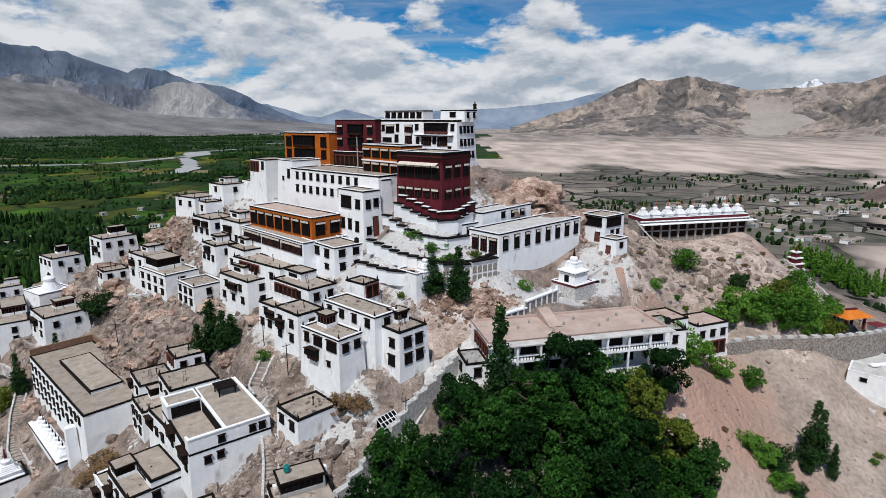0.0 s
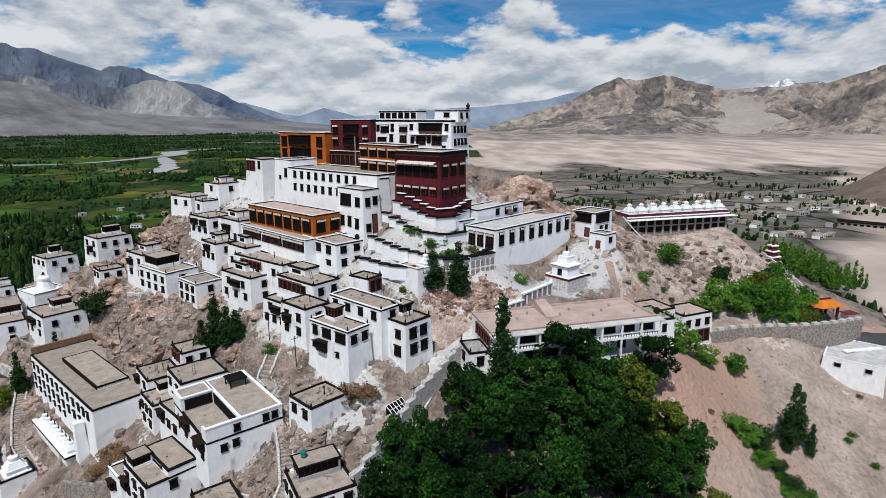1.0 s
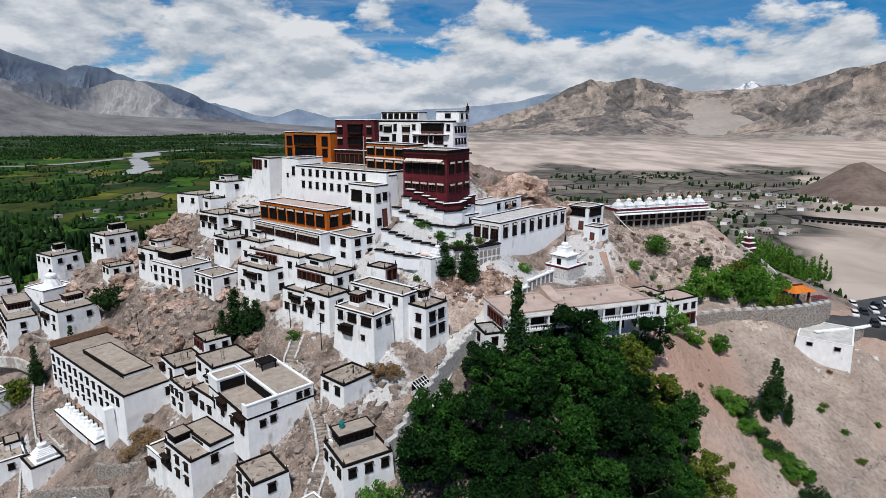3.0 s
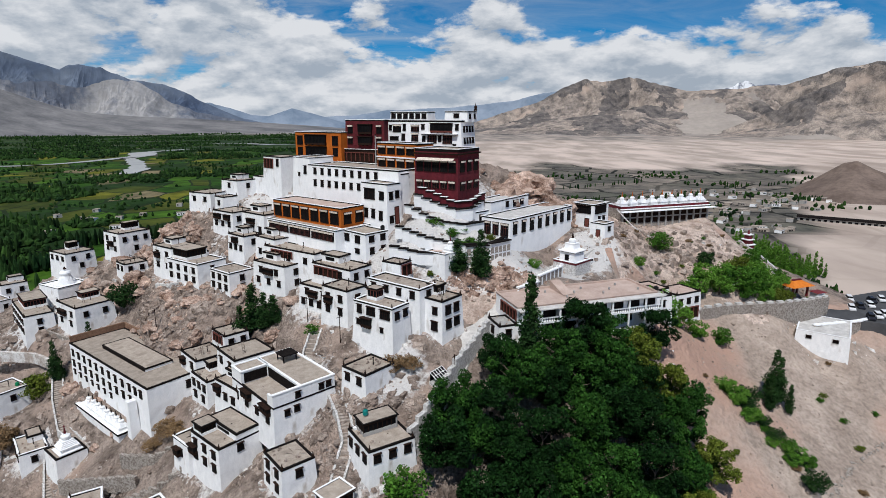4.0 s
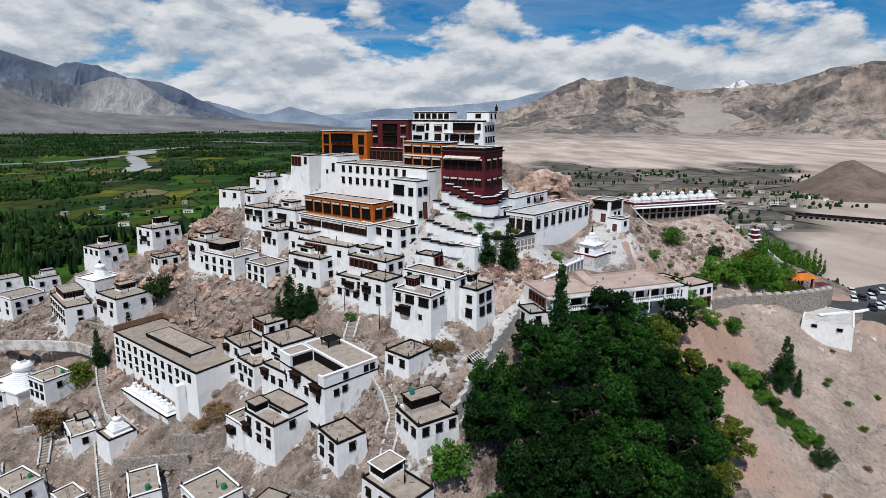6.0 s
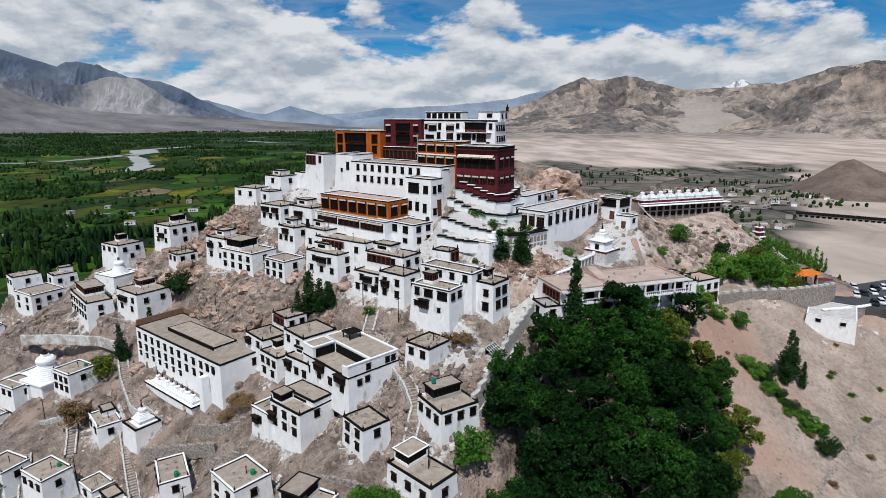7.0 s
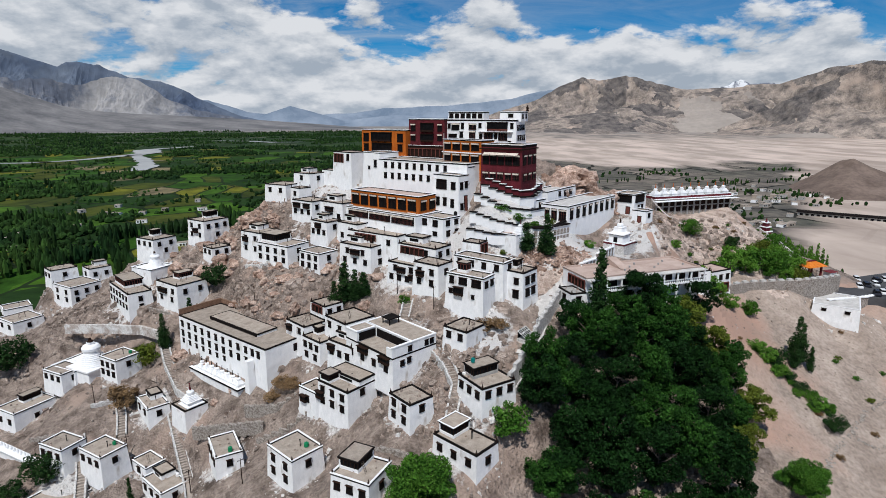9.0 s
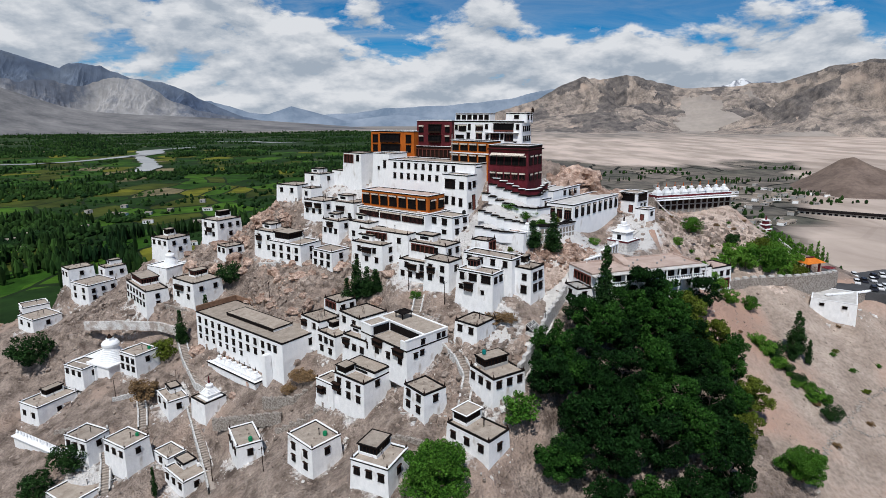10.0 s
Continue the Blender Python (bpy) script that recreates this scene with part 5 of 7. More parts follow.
def valley_material(name, ramp_stops, cell, edge_colour, edge_width, stretch, tint, tint_scale, plain=()):
    """Land seen from afar: fields of random shade with dark banks between, and broad stains."""
    m = bpy.data.materials.new(name)
    m.use_nodes = True
    nt = m.node_tree
    b = nt.nodes["Principled BSDF"]
    b.inputs["Roughness"].default_value, b.inputs["Specular IOR Level"].default_value = 0.95, 0.1
    co = nt.nodes.new("ShaderNodeTexCoord")
    mp = nt.nodes.new("ShaderNodeMapping")
    mp.inputs["Rotation"].default_value = (0, 0, 0.4)
    mp.inputs["Scale"].default_value = stretch
    wv = nt.nodes.new("ShaderNodeTexNoise")
    wv.inputs["Scale"].default_value = 0.012
    mixv = nt.nodes.new("ShaderNodeMixRGB")
    mixv.blend_type = "ADD"
    mixv.inputs["Fac"].default_value = 1.0
    sc = nt.nodes.new("ShaderNodeVectorMath")
    sc.operation = "SCALE"
    sc.inputs["Scale"].default_value = 16.0
    nt.links.new(co.outputs["Object"], wv.inputs["Vector"])
    nt.links.new(wv.outputs["Color"], sc.inputs[0])
    nt.links.new(co.outputs["Object"], mixv.inputs["Color1"])
    nt.links.new(sc.outputs[0], mixv.inputs["Color2"])
    nt.links.new(mixv.outputs[0], mp.inputs[0])
    v1 = nt.nodes.new("ShaderNodeTexVoronoi")
    v1.distance = "CHEBYCHEV"
    v1.voronoi_dimensions = "2D"
    v1.inputs["Scale"].default_value = cell
    nt.links.new(mp.outputs[0], v1.inputs["Vector"])
    ramp = nt.nodes.new("ShaderNodeValToRGB")
    ramp.color_ramp.interpolation = "CONSTANT"
    while len(ramp.color_ramp.elements) < len(ramp_stops):
        ramp.color_ramp.elements.new(0.5)
    for e, (p, c) in zip(ramp.color_ramp.elements, ramp_stops):
        e.position, e.color = p, (*c, 1)
    sx = nt.nodes.new("ShaderNodeSeparateXYZ")
    nt.links.new(v1.outputs["Color"], sx.inputs[0])
    nt.links.new(sx.outputs[0], ramp.inputs[0])
    v2 = nt.nodes.new("ShaderNodeTexVoronoi")
    v2.feature = "DISTANCE_TO_EDGE"
    v2.voronoi_dimensions = "2D"
    v2.inputs["Scale"].default_value = cell
    nt.links.new(mp.outputs[0], v2.inputs["Vector"])
    em = nt.nodes.new("ShaderNodeMapRange")
    em.inputs["From Min"].default_value, em.inputs["From Max"].default_value = edge_width, edge_width * 0.75
    nt.links.new(v2.outputs["Distance"], em.inputs[0])
    m1 = nt.nodes.new("ShaderNodeMixRGB")
    m1.inputs["Color2"].default_value = (*edge_colour, 1)
    nt.links.new(em.outputs[0], m1.inputs["Fac"])
    nt.links.new(ramp.outputs[0], m1.inputs["Color1"])
    n3 = nt.nodes.new("ShaderNodeTexNoise")
    n3.inputs["Scale"].default_value, n3.inputs["Detail"].default_value = tint_scale, 8
    nt.links.new(co.outputs["Object"], n3.inputs["Vector"])
    r3 = nt.nodes.new("ShaderNodeMapRange")
    r3.inputs["From Min"].default_value, r3.inputs["From Max"].default_value = 0.46, 0.60
    r3.inputs["To Max"].default_value = 0.45
    nt.links.new(n3.outputs["Fac"], r3.inputs[0])
    m2 = nt.nodes.new("ShaderNodeMixRGB")
    m2.inputs["Color2"].default_value = (*tint, 1)
    nt.links.new(r3.outputs[0], m2.inputs["Fac"])
    nt.links.new(m1.outputs[0], m2.inputs["Color1"])
    n4 = nt.nodes.new("ShaderNodeTexNoise")
    n4.inputs["Scale"].default_value, n4.inputs["Detail"].default_value, n4.inputs["Roughness"].default_value = 0.035, 12, 0.72
    nt.links.new(co.outputs["Object"], n4.inputs["Vector"])
    r4 = nt.nodes.new("ShaderNodeValToRGB")
    r4.color_ramp.elements[0].position, r4.color_ramp.elements[1].position = 0.36, 0.62
    r4.color_ramp.elements[0].color, r4.color_ramp.elements[1].color = (0.42, 0.42, 0.45, 1), (1.35, 1.3, 1.2, 1)
    nt.links.new(n4.outputs["Fac"], r4.inputs[0])
    m4 = nt.nodes.new("ShaderNodeMixRGB")
    m4.blend_type = "MULTIPLY"
    m4.inputs["Fac"].default_value = 0.85
    nt.links.new(m2.outputs[0], m4.inputs["Color1"])
    nt.links.new(r4.outputs[0], m4.inputs["Color2"])
    last = m4.outputs[0]
    for axis, lo, hi, wild, c0, c1 in plain:
        dot = nt.nodes.new("ShaderNodeVectorMath")
        dot.operation = "DOT_PRODUCT"
        dot.inputs[1].default_value = axis
        nt.links.new(co.outputs["Object"], dot.inputs[0])
        mp2 = nt.nodes.new("ShaderNodeMapping")
        mp2.inputs["Scale"].default_value = (1.6, 0.6, 1.0)
        nt.links.new(co.outputs["Object"], mp2.inputs[0])
        nz = nt.nodes.new("ShaderNodeTexNoise")
        nz.inputs["Scale"].default_value, nz.inputs["Detail"].default_value = 0.0045, 9
        nt.links.new(mp2.outputs[0], nz.inputs["Vector"])
        ma = nt.nodes.new("ShaderNodeMath")
        ma.operation = "MULTIPLY_ADD"
        ma.inputs[1].default_value = wild
        nt.links.new(nz.outputs["Fac"], ma.inputs[0])
        nt.links.new(dot.outputs["Value"], ma.inputs[2])
        mr = nt.nodes.new("ShaderNodeMapRange")
        mr.inputs["From Min"].default_value, mr.inputs["From Max"].default_value = lo, hi
        mr.inputs["To Max"].default_value = 0.8
        nt.links.new(ma.outputs[0], mr.inputs[0])
        rp = nt.nodes.new("ShaderNodeValToRGB")
        rp.color_ramp.elements[0].position, rp.color_ramp.elements[1].position = 0.40, 0.62
        rp.color_ramp.elements[0].color, rp.color_ramp.elements[1].color = (*c0, 1), (*c1, 1)
        nz2 = nt.nodes.new("ShaderNodeTexNoise")
        nz2.inputs["Scale"].default_value, nz2.inputs["Detail"].default_value = 0.009, 10
        nt.links.new(mp2.outputs[0], nz2.inputs["Vector"])
        nt.links.new(nz2.outputs["Fac"], rp.inputs[0])
        mx = nt.nodes.new("ShaderNodeMixRGB")
        nt.links.new(mr.outputs[0], mx.inputs["Fac"])
        nt.links.new(last, mx.inputs["Color1"])
        nt.links.new(rp.outputs[0], mx.inputs["Color2"])
        last = mx.outputs[0]
    nt.links.new(last, b.inputs["Base Color"])
    return m


FIELDS = valley_material("green_fields", [(0.0, (0.024, 0.072, 0.007)), (0.25, (0.045, 0.108, 0.010)), (0.45, (0.014, 0.038, 0.008)), (0.64, (0.055, 0.070, 0.011)), (0.84, (0.13, 0.135, 0.016)), (0.94, (0.17, 0.145, 0.085))], 0.021, (0.012, 0.024, 0.008), 0.045, (1.0, 0.6, 1), (0.014, 0.030, 0.009), 0.009)
MARSH = valley_material("river_woodland_floor", [(0.0, (0.02, 0.045, 0.014)), (0.4, (0.035, 0.065, 0.02)), (0.7, (0.03, 0.05, 0.02)), (0.93, (0.10, 0.11, 0.07))], 0.012, (0.015, 0.03, 0.012), 0.06, (0.7, 1.6, 1), (0.02, 0.04, 0.015), 0.004)
FAN = material("grey_gravel_fan", (0.17, 0.155, 0.145), (0.28, 0.25, 0.22), 0.002, 0.95, detail=10, bump=0.0, stretch=(1, 3, 1))
SAND = material("pale_desert_plain", (0.44, 0.345, 0.28), (0.62, 0.50, 0.42), 0.004, 0.95, detail=12, fine=0.2, bump=0.0)
# dark fields plus painted cloud shadow; last plain band is a cloud-shadow streak
DRYFIELDS = valley_material("walled_fields_and_cloud_shade", [(0.0, (0.175, 0.155, 0.135)), (0.35, (0.12, 0.113, 0.10)), (0.65, (0.24, 0.21, 0.18)), (0.85, (0.095, 0.095, 0.08))], 0.022, (0.012, 0.014, 0.011), 0.05, (0.6, 0.8, 1), (0.19, 0.168, 0.145), 0.005, plain=[((0.0, 1.0, 0.0), 1430, 1520, 600, (0.42, 0.345, 0.29), (0.70, 0.57, 0.49)), ((0.82, -0.57, 0.0), 70, 95, 110, (0.38, 0.305, 0.255), (0.58, 0.475, 0.405)), ((0.0, 1.0, 0.0), 2700, 2900, 900, (0.17, 0.155, 0.14), (0.36, 0.305, 0.26))])
SLOPE = material("sandy_scree_slope", (0.31, 0.245, 0.20), (0.49, 0.40, 0.335), 0.12, 0.95, detail=14, fine=0.4, bump=0.5, spots=((0.42, 0.27, 0.205), 0.03, 0.48, 0.62))
LIMED = material("limewash_splashed_rock", (0.50, 0.42, 0.37), (0.82, 0.80, 0.78), 0.35, 0.95, detail=10, fine=0.4, bump=0.8, contrast=(0.42, 0.58))
for mt in (ROCK, SLOPE, FIELDS, MARSH, FAN, SAND, DRYFIELDS, ASPHALT, LIMED, PALEROCK):
    gme.materials.append(mt)
cx = (GX[:-1, :-1] + GX[1:, 1:]).ravel() / 2
cy = (GY[:-1, :-1] + GY[1:, 1:]).ravel() / 2
cz = (GZ[:-1, :-1] + GZ[1:, 1:]).ravel() / 2
wob = 60 * np.sin(cy * 0.004 + 1) + 25 * np.sin(cy * 0.013)
slot = np.where(cx < 0.06 * cy - 30 + wob * smooth((cy - 300) / 400), 2, 6)
dist = np.hypot(cx, cy)
left_side = slot == 2
slot = np.where(left_side & (cy + 0.2 * cx > 1350 + 4 * wob), 3, slot)
slot = np.where(left_side & (cy - 0.15 * cx > 3300 + 2 * wob), 4, slot)
hillish = cz > VALLEY + 1.5
east = (cx > 44 - 0.25 * (cy - 60)) & (cx > 38) & (cy < 128 + 0.1 * cx)
slot = np.where(hillish, np.where(east, 1, 0), slot)
wash = np.zeros(GX.size)
for x, y, r in ((10, 117, 9), (-18, 122, 10), (32, 130, 8), (24, 121, 6), (2, 114, 7), (-5, 120, 12), (36, 134, 8), (-20, 88, 7), (-60, 172, 11), (-38, 120, 8)):
    wash = np.maximum(wash, np.clip(1.5 * (1 - np.hypot(GX.ravel() - x, GY.ravel() - y) / (r * 1.35)), 0, 1))
for x, y, z, r in PADS:
    if r < 14:
        wash = np.maximum(wash, 0.72 * np.clip(1.6 - 1.15 * np.hypot(GX.ravel() - x, GY.ravel() - y) / r, 0, 1))
wa = gme.attributes.new("whitewash", "FLOAT", "POINT")
wa.data.foreach_set("value", wash.astype(np.float32))
knoll = hillish & (cx > 40) & (cx < 102) & (cy > 126 + 4 * np.sin(cx * 0.3)) & (cy < 172)
slot = np.where(knoll | (hillish & (np.hypot(cx - 3, cy - 108) < 10)), 9, slot)
gme.polygons.foreach_set("material_index", slot.astype(np.int32))
gme.polygons.foreach_set("use_smooth", np.ones(len(slot), bool))
gme.update()
tagged(new("ground", gme), "rocky tan hill rising from a flat green and sandy valley", "ground", kind="structure")


# ---- mountains ----
def mountain(name, label, mat, dist_m, depth, profile, seed, rough=0.28, foot=VALLEY - 6, n=170, rows=44, power=1.15, grain=1.0, calm=None):
    """A bare range seen across the valley. profile: bearing in degrees (right of ahead) and crest height, in metres."""
    b0, b1 = profile[0][0], profile[-1][0]
    bs, hs = [p[0] for p in profile], [p[1] for p in profile]
    mb, soft_, dark_ = MB(), [], []
    for j in range(rows + 1):
        v = j / rows
        for i in range(n + 1):
            bear = b0 + (b1 - b0) * i / n
            r = dist_m + depth * (v - 0.5)
            a = radians(bear)
            x, y = -25 + r * math.sin(a), -25 + r * math.cos(a)
            crest = np.interp(bear, bs, hs) - foot
            t = max(0.0, 1 - abs(v - 0.62) / (0.62 if v < 0.62 else 0.38))
            base = t ** power
            mid = min(1.0, 1.6 * (1 - (2 * base - 1) ** 2)) if base > 0.5 else 1.6 * base if base < 0.6 else 1.0
            mid = min(1.0, mid)
            wx = x + 140 * noise.noise(Vector((x * 0.0025, y * 0.0025, seed)))
            wy = 0.7 * y + 140 * noise.noise(Vector((x * 0.0025, y * 0.0025, seed + 7)))
            rg = rough if calm is None else rough * (1 - 0.6 * smooth(1.6 - abs(bear - calm[0]) / calm[1]))
            big_ = noise.ridged_multi_fractal(Vector((wx / 620 / grain, wy / 620 / grain, seed)), 0.85, 2.15, 8, 1.0, 2.0)
            fine_ = noise.noise(Vector((wx / 60 / grain, wy / 60 / grain, seed)))
            carve = rg * mid * 0.42 * max(0.0, 1.75 - big_)
            crag = 0.09 * (big_ - 1.0) + 0.03 * fine_
            hgt = crest * base * (1 - min(carve, 0.9)) * (1 + min(rg, 1.0) * crag)
            # ridge tops and noise patches that get the dark rock-and-shade colour
            dark_.append(0.9 * (big_ - 1.35) + 0.7 * max(0.0, base - 0.7) + 0.9 * noise.noise(Vector((x * 0.004, y * 0.003, seed + 5))) + 0.35 * fine_ > 0.30)
            wide_ = noise.fractal(Vector((x * 0.0035, y * 0.002, seed + 3)), 0.8, 2.1, 6)
            soft_.append(calm is not None and (0.75 * math.exp(-((bear - calm[0]) / calm[1]) ** 2) - 0.75 * max(0.0, base - 0.55) + 0.55 * wide_ > 0.42 or base < 0.09 + 0.14 * wide_))
            mb.v.append((x, y, foot + hgt))
    for j in range(rows):
        for i in range(n):
            q = j * (n + 1) + i
            mb.f.append((q, q + 1, q + n + 2, q + n + 1))
    me = mb.mesh(name, mat)
    if calm is not None:
        me.materials.append(MTN_SAND)
        me.materials.append(MTN_DARK)
        me.polygons.foreach_set("material_index", [1 if soft_[f[0]] else 2 if dark_[f[0]] else 0 for f in mb.f])
    return tagged(new(name, me), label, "mountain", "mountain ranges", "structure")


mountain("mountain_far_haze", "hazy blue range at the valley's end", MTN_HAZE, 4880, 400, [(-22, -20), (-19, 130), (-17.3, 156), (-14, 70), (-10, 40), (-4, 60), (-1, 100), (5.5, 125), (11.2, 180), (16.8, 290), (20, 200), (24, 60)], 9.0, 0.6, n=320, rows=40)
mountain("snow_peak", "snow-covered peak behind the brown range", SNOW, 4720, 100, [(26, 120), (28, 195), (29.5, 242), (30.6, 262), (31.4, 300), (32.2, 268), (33.2, 262), (34, 280), (35, 240), (36, 180), (38, 100)], 4.0, 0.8, n=200, rows=40, grain=0.5)
mountain("mountain_left", "dark range west of the valley, haze and cloud shade in its blue", MTN_LEFT, 4550, 700, [(-52, 640), (-46, 620), (-39, 540), (-36.5, 530), (-34.4, 480), (-31, 410), (-28.5, 345), (-27.8, 378), (-25.6, 370), (-23.9, 300), (-21.1, 276), (-18.5, 180), (-16.4, 100), (-14.5, 40), (-11, -30)], 1.0, 0.9, n=420, rows=90, grain=1.25)
mountain("mountain_foothills", "pale grey eroded foothills below the blue range, cloud shadows in their colour", MTN_FOOT, 4330, 420, [(-54, 330), (-45, 330), (-38, 310), (-34, 290), (-31.5, 250), (-29.7, 262), (-27.5, 250), (-26, 285), (-24.5, 280), (-23, 255), (-21.8, 210), (-20.7, 152), (-18.3, 78), (-15.3, 40), (-12, -20)], 12.0, 1.1, n=380, rows=60, power=1.2, grain=0.7)
mountain("mountain_left_low", "smooth grey scree dome and pale alluvial fan", MTN_LEFT_LOW, 4000, 900, [(-54, 330), (-44, 290), (-39, 262), (-34.5, 246), (-32.5, 205), (-30.5, 150), (-28.5, 100), (-26.5, 74), (-23.5, 56), (-18, 38), (-13.5, 18), (-8, -10), (-3, -40)], 2.0, 0.10, n=240, rows=50, power=1.0)
# knoll takes its paleness from the haze colour
mountain("valley_knoll", "small haze-coloured hill at the valley's end", MTN_HAZE, 4650, 300, [(-16, -30), (-12.5, 50), (-10.1, 115), (-8, 70), (-5, 0), (-3, 25), (0, 50), (3, 30), (6, -30)], 5.0, 0.15, n=120, rows=24)
mountain("mountain_right", "bare brown rocky range east of the valley", MTN_RIGHT, 4000, 1100, [(6, -20), (10, 70), (14, 150), (15.5, 215), (17.8, 285), (19.5, 275), (21.8, 310), (24.7, 235), (27.2, 205), (31.9, 225), (35.4, 255), (37.8, 310), (40.2, 340), (44, 320), (52, 380)], 3.0, 1.75, n=600, rows=150, calm=(29.0, 3.2))
mountain("mountain_right_spur", "lower brown spur with scree aprons", MTN_RIGHT, 3450, 760, [(8, -30), (11, 0), (15, 30), (19, 62), (22, 70), (25, 20), (27, -30), (29.6, -30), (31.9, 35), (34.1, 95), (36.2, 170), (38.2, 225), (40.2, 318), (42.7, 290), (47, 300), (54, 320)], 6.0, 1.7, n=560, rows=130, power=1.3, calm=(28.0, 1.5))
mountain("rocky_hillock", "small brown rocky hillock on the plain", HILLOCK, 985, 240, [(35.5, -44), (37.5, -22), (39.3, 2), (40.2, 6), (41.5, -6), (43.5, -20), (47, -40)], 7.0, 0.8, n=80, rows=40)


# ---- trees ----
def leaf_crown(name, mat, clumps, per, leaf, seed):
    """Leaves in many small clumps: each clump a centre, a radius and a height factor."""
    rnd = np.random.RandomState(seed)
    vs, fs = [], []
    for cx_, cy_, cz_, r, k in clumps:
        n = int(per * r * r)
        d = rnd.normal(size=(n, 3))
        d /= np.linalg.norm(d, axis=1)[:, None]
        rad = r * (0.55 + 0.5 * rnd.rand(n) ** 0.6)
        p = d * rad[:, None] * np.array([1, 1, k]) + np.array([cx_, cy_, cz_])
        a = rnd.normal(size=(n, 3)) + d * 0.6
        a /= np.linalg.norm(a, axis=1)[:, None]
        t = np.cross(a, rnd.normal(size=(n, 3)))
        t /= np.linalg.norm(t, axis=1)[:, None]
        u = np.cross(a, t)
        s = leaf * (0.6 + 0.8 * rnd.rand(n))[:, None]
        i = len(vs)
        q = np.stack([p - t * s, p - u * s * 0.6, p + t * s, p + u * s * 0.6], 1).reshape(-1, 3)
        vs += q.tolist()
        fs += [(i + 4 * j, i + 4 * j + 1, i + 4 * j + 2, i + 4 * j + 3) for j in range(n)]
    me = bpy.data.meshes.new(name)
    me.from_pydata(vs, [], fs)
    me.materials.append(mat)
    return me


def broad_clumps(rnd, R, H, n):
    out = []
    for _ in range(n):
        a, q = rnd.uniform(0, 6.283), math.sqrt(rnd.random())
        z = rnd.uniform(0.25, 1.0)
        rr = R * q * math.sin(min(1.0, (z - 0.12) / 0.45) * 1.57) * (1.0 if z < 0.65 else math.sqrt(max(0.05, 1 - ((z - 0.65) / 0.42) ** 2)))
        out.append((rr * math.cos(a), rr * math.sin(a), H * z, rnd.uniform(0.16, 0.30) * R, rnd.uniform(0.6, 0.9)))
    return out


def poplar_clumps(rnd, R, H, n):
    out = []
    for _ in range(n):
        z = rnd.uniform(0.08, 1.0)
        w = R * (min(1.0, z / 0.22) * (1.0 - max(0, z - 0.35) / 0.70) ** 0.75)
        a = rnd.uniform(0, 6.283)
        q = w * rnd.uniform(0.2, 0.85)
        out.append((q * math.cos(a), q * math.sin(a), H * z, max(0.35, w * rnd.uniform(0.35, 0.55)), rnd.uniform(1.2, 1.9)))
    return out


def trunk_mesh(rnd, R, H, limbs, r):
    mb = MB()
    p = Vector((0, 0, -1.0))
    for k in range(4):
        q = Vector((rnd.uniform(-0.15, 0.15), rnd.uniform(-0.15, 0.15), H * 0.62 * (k + 1) / 4))
        mb.tube(p, q, r * (1 - 0.2 * k), r * (1 - 0.2 * (k + 1)), 8)
        p = q
    for _ in range(limbs):
        a, z = rnd.uniform(0, 6.283), rnd.uniform(0.2, 0.6) * H
        e = Vector((math.cos(a) * R * 0.65, math.sin(a) * R * 0.65, z + H * 0.22))
        mid = Vector((e.x * 0.45, e.y * 0.45, z + H * 0.07))
        mb.tube((0, 0, z), mid, r * 0.4, r * 0.25, 5)
        mb.tube(mid, e, r * 0.25, r * 0.08, 5)
    return mb.mesh("trunk", BARK)


def tree_kind(seed, kind, mat, R, H):
    rnd = random.Random(seed)
    if kind == "poplar":
        cl, per, leaf = poplar_clumps(rnd, R, H, 90), 150, 0.17
    elif kind == "poplar_row":
        cl, per, leaf = poplar_clumps(rnd, R, H, 40), 50, 0.42
    elif kind == "bush":
        cl, per, leaf = broad_clumps(rnd, R, H, 45), 200, 0.14
    else:
        cl, per, leaf = broad_clumps(rnd, R, H, 62), 150, 0.21
    return trunk_mesh(rnd, R, H, 3 if kind == "poplar" else 7, 0.06 * R + 0.05), leaf_crown("crown", mat, cl, per, leaf, seed)


def tree(name, kind, x, y, z, scale, label, category="tree", group=""):
    t = thing(name, pose(x, y, z, 0, 0, (x * 37 + y * 11) % 360) @ Matrix.Diagonal((scale[0], scale[0], scale[1], 1)), label, category, group)
    put("trunk", kind[0], t)
    put("crown", kind[1], t)
    return t


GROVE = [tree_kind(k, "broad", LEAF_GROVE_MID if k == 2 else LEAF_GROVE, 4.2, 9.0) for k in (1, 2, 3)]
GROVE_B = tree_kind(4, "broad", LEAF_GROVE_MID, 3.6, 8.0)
GROVE_Y = tree_kind(5, "broad", LEAF_YELLOW, 3.8, 8.0)
POPLAR = [tree_kind(k, "poplar", LEAF_POPLAR, 1.5, 10.0) for k in (7, 8)]
WILLOW = tree_kind(17, "broad", LEAF_BRIGHT, 6.6, 9.5)
BUSH = tree_kind(9, "bush", LEAF_BRIGHT, 2.2, 2.8)
BED = tree_kind(19, "bush", LEAF_GARDEN, 1.2, 1.2)
GARDEN = tree_kind(18, "bush", LEAF_GARDEN, 2.2, 2.8)
BUSH_D = tree_kind(10, "bush", LEAF_POPLAR, 2.4, 3.4)
BUSH_DRY = tree_kind(11, "bush", LEAF_DRY, 2.4, 3.0)
BUSH_Y = tree_kind(12, "bush", LEAF_YELLOW, 2.2, 2.8)

rnd = random.Random(21)
